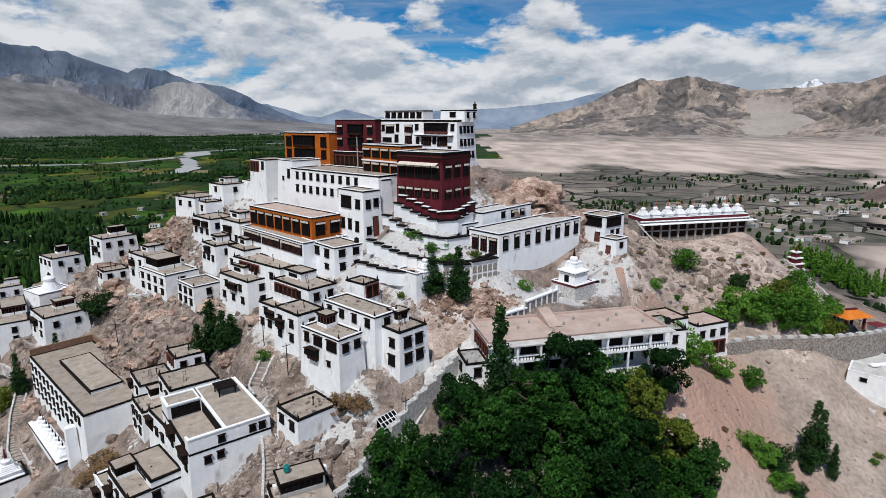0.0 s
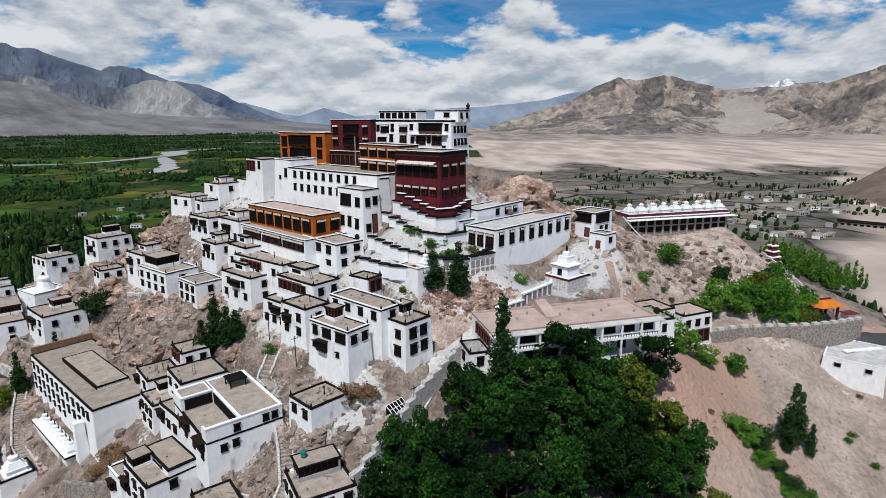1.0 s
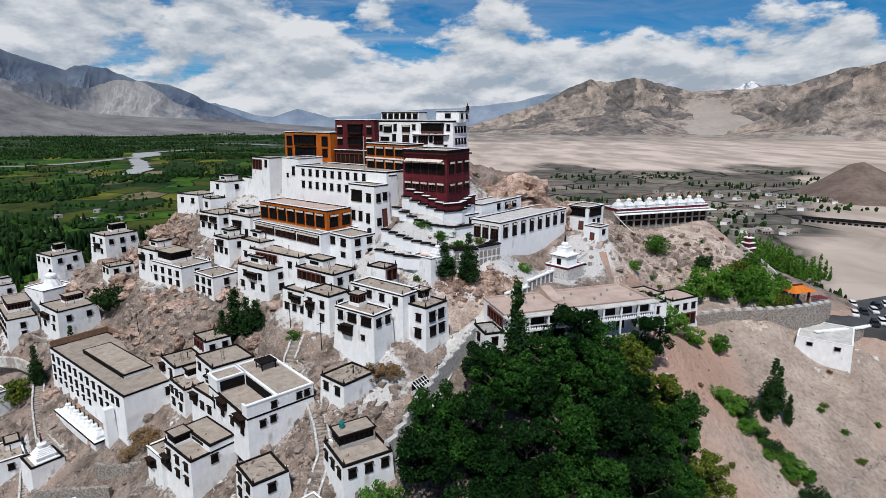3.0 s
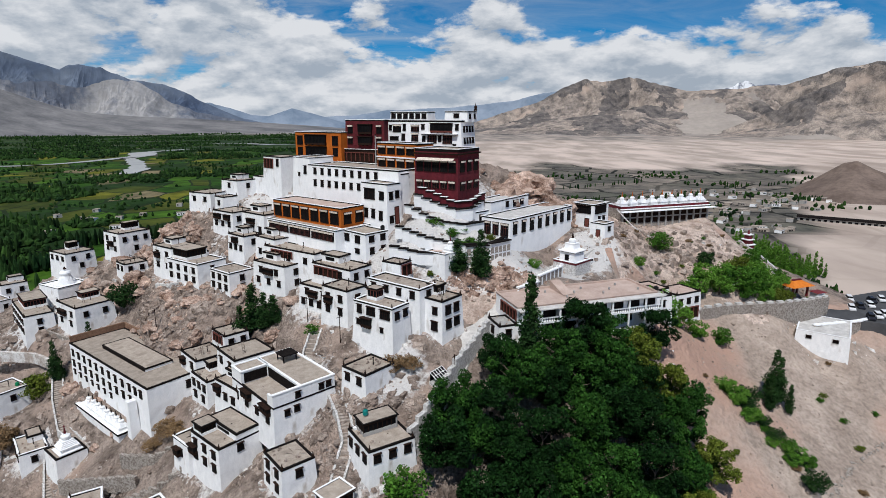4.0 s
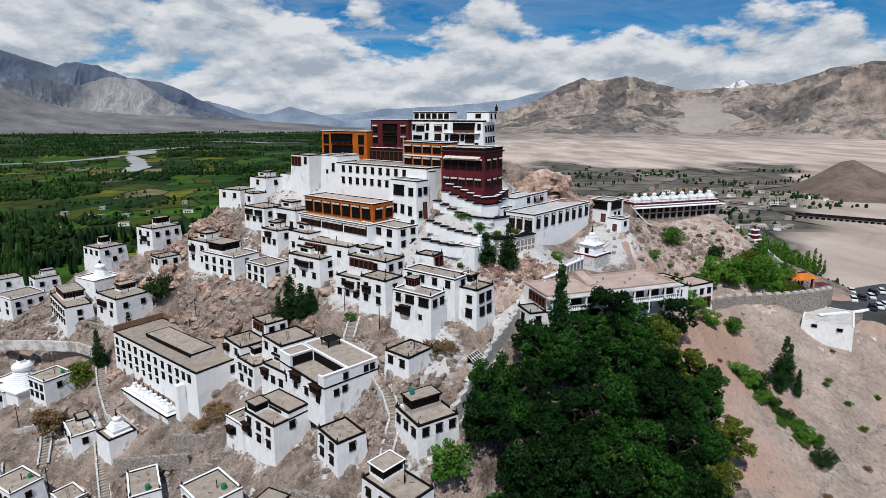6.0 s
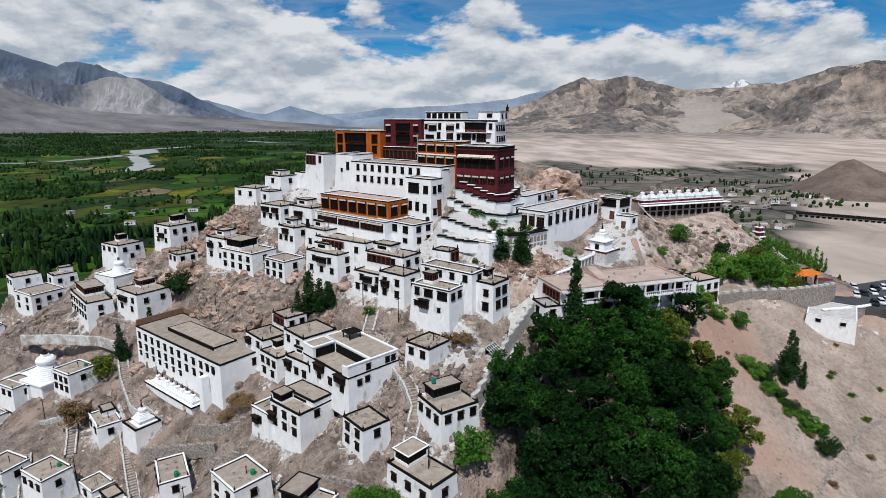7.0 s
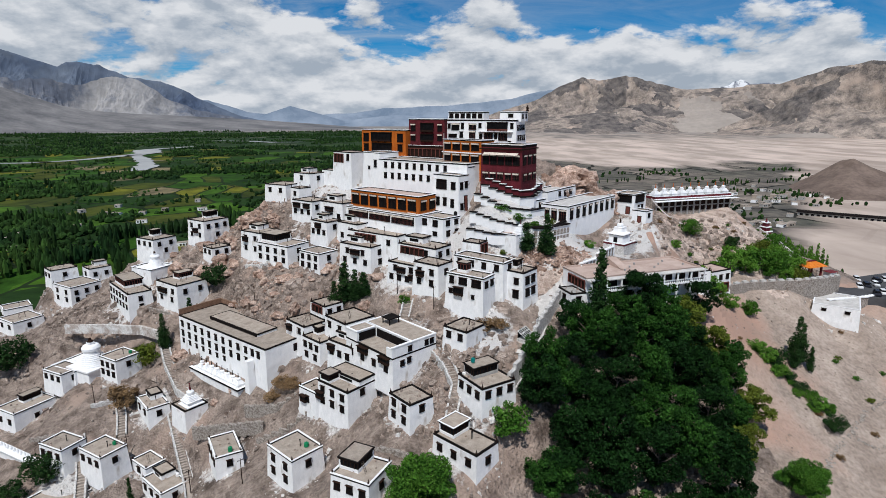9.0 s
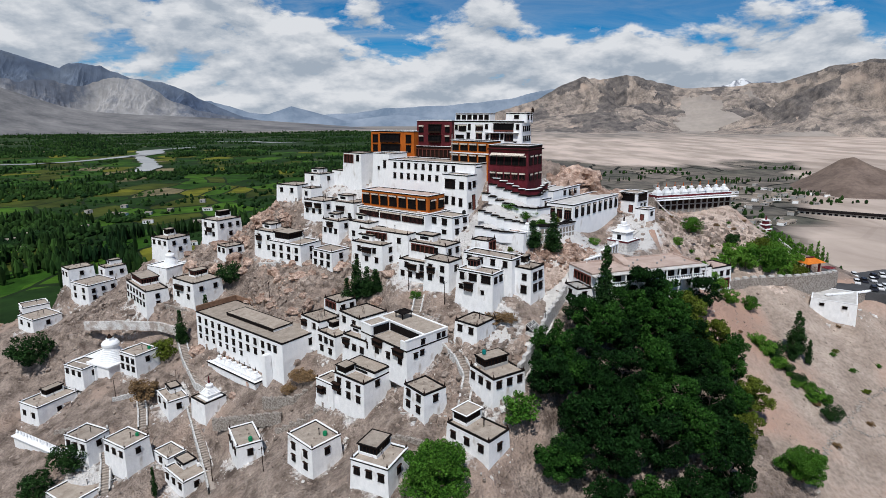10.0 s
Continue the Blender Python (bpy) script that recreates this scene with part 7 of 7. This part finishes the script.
def stairs(pts, width, label):
    """A flight of stone steps that follows the ground."""
    t = thing("stone_stairs", pose(0, 0, 0), label, "stairs", "stone stairs")
    me, kerbs = None, (MB(), MB())
    for (x0, y0), (x1, y1) in zip(pts, pts[1:]):
        ln = math.hypot(x1 - x0, y1 - y0)
        n = max(2, int(ln / 0.75))
        a = math.degrees(math.atan2(y1 - y0, x1 - x0))
        z0, z1 = float(hill([x0], [y0])[0]), float(hill([x1], [y1])[0])
        if me is None:
            me = MB().box(-0.36, -width / 2, -2.2, 0.36, width / 2, 0.0, 0.02).mesh("step", PAVING)
        for k in range(n):
            u = (k + 0.5) / n
            px, py, pz = x0 + (x1 - x0) * u, y0 + (y1 - y0) * u, z0 + (z1 - z0) * u + 0.55
            put("step", me, t, pose(px, py, pz + 0.1 * (k % 2), 0, 0, a))
            ca, sa = math.cos(radians(a)), math.sin(radians(a))
            for sg, kerb in zip((-1, 1), kerbs):
                i, hh = len(kerb.v), pz + 0.45 + 0.12 * ((k * 7) % 3)
                kerb.v += [(px - sa * f * sg, py + ca * f * sg, zz) for f, zz in ((width / 2, pz - 1.8), (width / 2, hh), (width / 2 + 0.4, hh), (width / 2 + 0.4, pz - 1.8))]
                if i:
                    kerb.f += [(i - 4 + j, i - 3 + j, i + 1 + j, i + j) for j in range(3)]
    for kerb in kerbs:
        part("side_wall", kerb, LIMED_STONE, t, "whitewashed rubble side wall")
    return t


stairs([(-37.0, 106.0), (-38.5, 101.0), (-35.0, 95.0)], 2.0, "stone steps winding up between houses")
stairs([(-44.5, 99.0), (-38.0, 93.5), (-31.5, 87.0), (-29.0, 80.0), (-27.5, 74.5), (-29.5, 69.0), (-31.0, 62.0)], 1.9, "long flight of stone steps down the slope")
stairs([(-113.5, 137.0), (-108.5, 127.0), (-102.0, 117.0), (-92.0, 108.0)], 2.0, "stone steps beside the long white hall")
stairs([(-127.0, 110.0), (-121.5, 99.0), (-118.5, 91.0)], 1.8, "narrow stone steps between two lower houses")
stairs([(-121.5, 122.0), (-117.5, 114.0), (-115.5, 108.5)], 1.8, "narrow stone steps up the bare slope")
stairs([(-103.0, 112.0), (-97.9, 102.1), (-92.0, 91.0), (-87.0, 79.0)], 1.9, "narrow stone steps with low white side walls")
stairs([(-8.5, 83.0), (-13.0, 77.0), (-17.5, 71.0)], 2.2, "rough stone steps beside the ramp wall")

mani = free_wall("stupa_wall", [(-153.5, 114.5, -19.6), (-133.5, 102.5, -17.6)], 3.6, 1.6, WHITE, "long white wall topped by a row of small stupas", WHITE_CLEAN, steps=False)
_knob = MB().lathe([(0.62, 0), (0.62, 0.3), (0.45, 0.32), (0.45, 0.55), (0.3, 0.6), (0.42, 0.85), (0.3, 1.1), (0.1, 1.5)], 10).mesh("small_stupa", WHITE_CLEAN)
for k in range(15):
    u = (k + 0.5) / 15
    put("small_stupa", _knob, mani, pose(-153.5 + 20 * u, 114.5 - 12 * u, -18.36))
gh = thing("greenhouse", pose(-10.5, 84.2, g(-10.5, 84.2), 0, 0, 50), "small white-framed greenhouse against the ramp", "greenhouse")
part("base_wall", MB().box(-2.0, -1.4, -1.0, 2.0, 1.4, 0.6), LIMED_STONE, gh)
part("glazing", MB().poly((-1.9, -1.3, 0.6), (1.9, -1.3, 0.6), (1.9, 1.3, 2.4), (-1.9, 1.3, 2.4)).poly((-1.9, 1.3, 0.6), (-1.9, 1.3, 2.4), (1.9, 1.3, 2.4), (1.9, 1.3, 0.6)), GLASS, gh)
for k in range(6):
    part("glazing_bar", MB().tube((-1.9 + 0.76 * k, -1.32, 0.62), (-1.9 + 0.76 * k, 1.32, 2.46), 0.07, n=4), WHITE_CLEAN, gh)
for k in range(4):
    part("glazing_bar", MB().tube((-1.95, -1.3 + 0.86 * k, 0.66 + 0.6 * k), (1.95, -1.3 + 0.86 * k, 0.66 + 0.6 * k), 0.06, n=4), WHITE_CLEAN, gh)

for pts, mt in ((((-128, 119), (-118, 121.5), (-109, 117.5)), LIMED_STONE), (((-142, 113), (-131, 111)), STONE), (((-110, 87), (-103, 83.5)), STONE), (((-74, 88), (-66, 85), (-60, 87)), STONE), (((-106, 141), (-116, 146), (-125, 153)), STONE),
                (((-48, 68), (-42, 64), (-38, 62)), STONE), (((-46, 103), (-40, 100), (-36, 96)), STONE), (((-70, 118), (-63, 121), (-58, 126)), STONE), (((-33, 66), (-31, 58), (-33, 52)), LIMED_STONE), (((-90, 150), (-84, 145), (-78, 146)), LIMED_STONE)):
    zs = hill([p[0] for p in pts], [p[1] for p in pts])
    free_wall("terrace_wall", [(p[0], p[1], float(z) + 1.0) for p, z in zip(pts, zs)], 2.6, 0.7, mt, "low dry stone terrace wall on the bare slope", None, group="terrace walls")

# pavilion gate with an orange roof
gate = thing("gate_pavilion", pose(98.0, 136.0, 18.4, 0, 0, 15), "orange-roofed gate pavilion with red posts", "pavilion")
for x in (-2.8, 2.8):
    for y in (-1.6, 1.6):
        part("post", MB().box(x - 0.25, y - 0.25, -0.5, x + 0.25, y + 0.25, 2.9), METAL_RED, gate)
part("beam", MB().ring(-3.1, -1.9, 3.1, 1.9, 2.5, 2.9, 0.4), METAL_RED, gate)
rf = MB()
rf.v += [(-4.2, -2.9, 2.9), (4.2, -2.9, 2.9), (4.2, 2.9, 2.9), (-4.2, 2.9, 2.9), (-1.6, -0.3, 4.3), (1.6, -0.3, 4.3), (1.6, 0.3, 4.3), (-1.6, 0.3, 4.3)]
rf.f += [(3, 2, 1, 0), (0, 1, 5, 4), (1, 2, 6, 5), (2, 3, 7, 6), (3, 0, 4, 7), (4, 5, 6, 7)]
part("roof", rf, GATE_ORANGE, gate)
part("ridge", MB().box(-1.7, -0.35, 4.3, 1.7, 0.35, 4.6), MAROON, gate)
hut = thing("guard_hut", pose(103.5, 134.0, 17.6, 0, 0, 15), "small hut with a red tin roof by the gate", "hut")
part("wall", MB().box(-1.5, -1.2, -1, 1.5, 1.2, 2.0), WHITE, hut)
part("roof", MB().box(-1.9, -1.6, 2.0, 1.9, 1.6, 2.2, 0.3), METAL_RED, hut)


# ---- parked cars ----
def car(x, y, z, turn, mat, label):
    t = thing("car", pose(x, y, z, 0, 0, turn), label, "car", "parked cars")
    body = MB()
    prof = [(-2.15, 0.35), (-2.2, 0.75), (-1.3, 0.95), (-0.75, 1.0), (2.0, 1.0), (2.2, 0.8), (2.15, 0.35)]
    i = len(body.v)
    for sx in (-0.85, 0.85):
        body.v += [(px, sx, pz) for px, pz in prof]
    n = len(prof)
    body.f += [tuple(i + k for k in range(n)), tuple(i + n + k for k in reversed(range(n)))] + [(i + k, i + n + k, i + n + (k + 1) % n, i + (k + 1) % n) for k in range(n)]
    part("body", body, mat, t)
    part("cabin", MB().box(-0.9, -0.78, 1.0, 1.9, 0.78, 1.55, 0.14), GLASS, t)
    part("roof", MB().box(-0.75, -0.66, 1.552, 1.75, 0.66, 1.62), mat, t)
    for wx in (-1.35, 1.35):
        for wy in (-0.8, 0.8):
            part("wheel", MB().tube((wx, wy - 0.1, 0.33), (wx, wy + 0.1, 0.33), 0.33, n=12), TYRE, t)
    return t


road = thing("parking_road", pose(0, 0, 0), "grey asphalt road and parking area", "road", kind="structure")
rm = MB()
k0 = [(104, 131, 13.2), (120, 126.5, 11.9), (150, 137, 10.0), (185, 150, 6.0), (188, 170, 6.0), (150, 162, 10.0), (118, 146, 13.0)]
rm.poly(*[(x, y, z) for x, y, z in k0])
rm.v += [(x, y, z - 8) for x, y, z in k0]
nk = len(k0)
rm.f += [(k, k + nk, (k + 1) % nk + nk, (k + 1) % nk) for k in range(nk)]
part("surface", rm, ASPHALT, road)
for k, (x, y) in enumerate(((118, 130), (121.5, 131.5), (125, 133), (118.5, 138), (123, 140), (128, 142), (131, 135.5), (135, 137), (133, 147), (138, 149), (126, 148), (143, 141))):
    car(x, y, 13.2 - (x - 104) * 0.068, 60 + (k % 3) * 4, CARPAINT if k % 4 else CARDARK, "white car parked on asphalt" if k % 4 else "dark car parked on asphalt")
car(31.5, 127.5, g(31.5, 127.5) + 0.1, 30, CARPAINT, "white car parked under the white hall")

# ---- rocks ----
def boulder_heap(name, x, y, spread, n, lo, hi, label, seed, mat=ROCKBITS, line=()):
    rr = random.Random(seed)
    mb = MB()
    for _ in range(n):
        px, py = x + rr.gauss(0, spread), y + rr.gauss(0, spread)
        if line:
            q = rr.randrange(len(line) - 1)
            (xa, ya), (xb, yb), u = line[q], line[q + 1], rr.random()
            px, py = xa + (xb - xa) * u + rr.gauss(0, spread), ya + (yb - ya) * u + rr.gauss(0, spread)
        s = lo + (hi - lo) * rr.random() ** 3
        bm = bmesh.new()
        bmesh.ops.create_icosphere(bm, subdivisions=1 if s < 0.8 else 2 if s < 2.0 else 3, radius=s)
        zz = float(hill([px], [py])[0])
        off = Vector((rr.random() * 50, rr.random() * 50, rr.random() * 50))
        sc = (rr.uniform(0.7, 1.3), rr.uniform(0.7, 1.3), rr.uniform(0.5, 0.95))
        i = len(mb.v)
        for v in bm.verts:
            c = v.co
            d = 1 + 0.5 * noise.noise(c / s * 1.6 + off) + 0.3 * noise.noise(c / s * 3.6 + off) + 0.16 * noise.noise(c / s * 8.0 + off)
            mb.v.append((px + c.x * d * sc[0], py + c.y * d * sc[1], zz + s * 0.15 + c.z * d * sc[2]))
        mb.f += [tuple(i + v.index for v in f.verts) for f in bm.faces]
        bm.free()
    return tagged(put(name, mb.mesh(name, mat)), label, "rocks", kind="stuff")


boulder_heap("summit_boulders", 18, 155, 4.0, 46, 1.2, 6.0, "huge pink-brown boulders beside the temple", 1, PINKROCK)
boulder_heap("summit_boulders", 28, 150, 4.0, 30, 0.8, 4.0, "pink-brown boulders along the ridge", 12, PINKROCK)
boulder_heap("slope_rocks", -80, 132, 13, 220, 0.3, 2.3, "broken pink-brown boulders on the slope", 2, PINKROCK)
boulder_heap("slope_rocks", -30, 83, 9, 90, 0.3, 1.6, "broken tan boulders on the slope", 3)
boulder_heap("slope_rocks", -95, 176, 10, 120, 0.4, 3.6, "broken pink-brown boulders on the slope", 4, PINKROCK)
boulder_heap("slope_rocks", -140, 160, 18, 160, 0.3, 1.8, "broken tan boulders on the slope", 5)
boulder_heap("slope_rocks", 40, 142, 14, 120, 0.2, 1.2, "broken tan boulders on the slope", 6)
boulder_heap("slope_rocks", -60, 75, 25, 220, 0.12, 0.7, "loose stones on the bare slope", 7)
boulder_heap("slope_rocks", -105, 105, 25, 220, 0.12, 0.7, "loose stones on the bare slope", 8)
boulder_heap("slope_rocks", 70, 100, 20, 300, 0.06, 0.4, "loose stones on the bare slope", 9)
boulder_heap("path_stones", 0, 0, 0.28, 420, 0.10, 0.45, "line of dark stones along a footpath on the slope", 14, STONE, ((94, 94.5), (80, 87), (70.5, 80), (60, 72.6), (50, 62.6), (44, 55)))
boulder_heap("path_stones", 0, 0, 0.25, 120, 0.08, 0.35, "line of dark stones along a footpath on the slope", 15, STONE, ((70, 79), (74, 77), (80, 78.5), (88, 80)))
boulder_heap("slope_rocks", -196, 200, 9, 60, 0.5, 3.6, "broken pink-brown boulders on the slope", 13, PINKROCK)
boulder_heap("slope_rocks", 4, 110.5, 2.4, 40, 0.4, 1.7, "pink rock outcrop under the white walls", 10, PINKROCK)


# ---- rubble, river, poles ----
def rubble(name, n, pick, lo, hi, label, seed, mat=ROCKBITS, line=()):
    """Angular stones strewn where pick gives places."""
    rr = random.Random(seed)
    pts = [pick(rr) for _ in range(n)]
    zs = ground_at([p[0] for p in pts], [p[1] for p in pts])
    mb = MB()
    for (x, y), z in zip(pts, zs):
        s = lo + (hi - lo) * rr.random() ** 4
        c, q = math.cos(x * 7), math.sin(x * 7)
        i = len(mb.v)
        for a, b, d in ((-1, -1, -0.6), (1, -1, -0.6), (1, 1, -0.6), (-1, 1, -0.6), (-0.7, -0.7, 0.8), (0.7, -0.7, 0.8), (0.7, 0.7, 0.8), (-0.7, 0.7, 0.8)):
            a, b, d = s * (a * rr.uniform(0.45, 1.2) + rr.uniform(-0.3, 0.3)), s * (b * rr.uniform(0.4, 1.1) + rr.uniform(-0.3, 0.3)) * 0.8, s * (d + rr.uniform(-0.7, 0.5)) * 0.7
            mb.v.append((x + a * c - b * q, y + a * q + b * c, z + d))
        mb.f += [tuple(i + j for j in f) for f in ((3, 2, 1, 0), (4, 5, 6, 7), (0, 1, 5, 4), (1, 2, 6, 5), (2, 3, 7, 6), (3, 0, 4, 7))]
    return tagged(put(name, mb.mesh(name, mat)), label, "rubble", kind="stuff")


def near_house(rr):
    x, y, z, r = rr.choice(PADS)
    a, d = rr.uniform(0, 6.283), r * rr.uniform(0.75, 1.25)
    return x + d * math.cos(a), y + d * math.sin(a)


rubble("house_rubble", 4200, near_house, 0.12, 0.9, "pale rubble and fallen stones round the house foundations", 31, LIMED)
rubble("slope_stones", 5000, lambda rr: (rr.uniform(-200, 40), rr.uniform(40, 190)), 0.1, 0.9, "stones strewn over the whole hillside", 32)
rubble("crag_stones", 1500, lambda rr: (rr.gauss(-82, 14), rr.gauss(134, 9)), 0.3, 1.7, "angular crag blocks above the long hall", 33)
rubble("crag_stones", 1100, lambda rr: (rr.gauss(-96, 10), rr.gauss(178, 8)), 0.3, 1.8, "angular crag blocks under the cliff house", 34)
rubble("crag_stones", 900, lambda rr: (rr.gauss(-142, 16), rr.gauss(157, 10)), 0.3, 1.6, "angular crag blocks on the western flank", 35)
rubble("crag_stones", 900, lambda rr: (rr.gauss(62, 16), rr.gauss(146, 8)), 0.2, 1.6, "pale broken rock below the stupa hall", 36)
rubble("crag_stones", 600, lambda rr: (rr.gauss(3, 5), rr.gauss(111.0, 1.6)), 0.3, 1.3, "pink broken rock under the panelled wall", 37, PINKROCK)
rubble("crag_stones", 900, lambda rr: (rr.gauss(-28, 9), rr.gauss(80, 7)), 0.2, 1.5, "broken rock between the lower houses", 38)
rubble("scree_stones", 2500, lambda rr: (rr.uniform(45, 130), rr.uniform(50, 122)), 0.05, 0.32, "small stones on the sandy slope", 39)

WATER = material("pale_river_water", (0.30, 0.31, 0.30), (0.40, 0.40, 0.38), 0.01, 0.25, bump=0.05)
river = MB()
for pts in (RIVER_MAIN, RIVER_ARM, RIVER_UP):
    for (x0, y0), (x1, y1) in zip(pts, pts[1:]):
        n = 8
        for k in range(n):
            a, b = k / n, (k + 1) / n
            q = []
            for t in (a, b):
                x, y = x0 + (x1 - x0) * t, y0 + (y1 - y0) * t
                w = (30 if pts is RIVER_MAIN else 14) + 12 * noise.noise(Vector((x * 0.01, y * 0.01, 0))) + 10 * noise.noise(Vector((x * 0.03, y * 0.03, 5)))
                q.append(((x - 0.9 * w, y - 0.8 * w, VALLEY + 1.4), (x + 0.9 * w, y + 0.8 * w, VALLEY + 1.4)))
            river.poly(q[0][0], q[1][0], q[1][1], q[0][1])
tagged(put("river", river.mesh("river", WATER)), "pale braided river across the green valley", "river", kind="structure")

pole_mesh = MB().tube((0, 0, -0.6), (0, 0, 6.2), 0.11, 0.08, 8).mesh("mast", WOOD)
arm_mesh = MB().box(-0.7, -0.05, 5.7, 0.7, 0.05, 5.8).mesh("crossarm", WOOD)
for x, y in ((-104, 166), (-50, 99), (-31, 98), (-60, 88), (-8, 84), (-92, 120), (-83, 131), (-26, 62), (-74, 74), (-112, 104), (-89, 84), (-128, 121), (-40, 112)):
    t = thing("utility_pole", pose(x, y, g(x, y), 0, 0, 40), "thin dark wooden utility pole on the slope", "pole", "utility poles")
    put("mast", pole_mesh, t)
    put("crossarm", arm_mesh, t)
flag = thing("flagpole", pose(-24.5, 145.5, 55.4), "tall pale wooden flagpole before the halls", "flagpole")
part("mast", MB().tube((0, 0, -0.5), (0, 0, 9.0), 0.16, 0.12, 8), CONCRETE, flag)
part("knob", MB().lathe([(0.12, 9.0), (0.22, 9.2), (0.05, 9.5)], 8), WOOD, flag)


# ---- prayer flags ----
FLAG = material("faded_prayer_flag_cloth", (0.45, 0.42, 0.42), (0.80, 0.78, 0.76), 1.0, 0.9, bump=0, random_hue=0.2)
flag_mesh = MB().poly((-0.2, 0, 0), (-0.2, 0, -0.35), (0.2, 0, -0.35), (0.2, 0, 0)).mesh("flag", FLAG)
for p0, p1 in (((50, 156, 41.5), (62, 147, 33.0)), ((62, 132, 25.0), (78, 131, 24.5))):
    t = thing("prayer_flag_line", pose(0, 0, 0), "string of faded prayer flags over the rocks", "prayer flags", "prayer flag lines")
    p0, p1 = Vector(p0), Vector(p1)
    pts = [p0.lerp(p1, k / 24) - Vector((0, 0, 2.2 * (1 - (k / 12 - 1) ** 2))) for k in range(25)]
    cord = MB()
    for a, b in zip(pts, pts[1:]):
        cord.tube(a, b, 0.03, n=4)
    part("cord", cord, FLAG, t)
    an = math.degrees(math.atan2(p1.y - p0.y, p1.x - p0.x))
    for a, b in zip(pts, pts[1:]):
        for u in (0.25, 0.75):
            c = a.lerp(b, u)
            put("flag", flag_mesh, t, pose(c.x, c.y, c.z, 0, 0, an))


# ---- long shed on the plain ----
shed = thing("long_shed", pose(405, 552, VALLEY, 0, 0, -38), "long dark-roofed shed on the sandy plain", "shed")
part("wall", MB().box(0, 0, -0.5, 88, 9, 3.2), CONCRETE, shed)
part("roof", MB().poly((-1, -1, 3.2), (89, -1, 3.2), (89, 4.5, 5.6), (-1, 4.5, 5.6)).poly((-1, 4.5, 5.6), (89, 4.5, 5.6), (89, 10, 3.2), (-1, 10, 3.2)), DARKTRIM, shed)
bay = MB().box(-1.6, -0.1, 0.2, 1.6, 0.1, 2.4).mesh("opening", GLASS)
for k in range(16):
    put("opening", bay, shed, pose(4 + 5.3 * k, 0, 0))

stairs([(95, 164), (97, 153), (99.5, 143)], 2.2, "worn stone steps along the ridge to the gate")
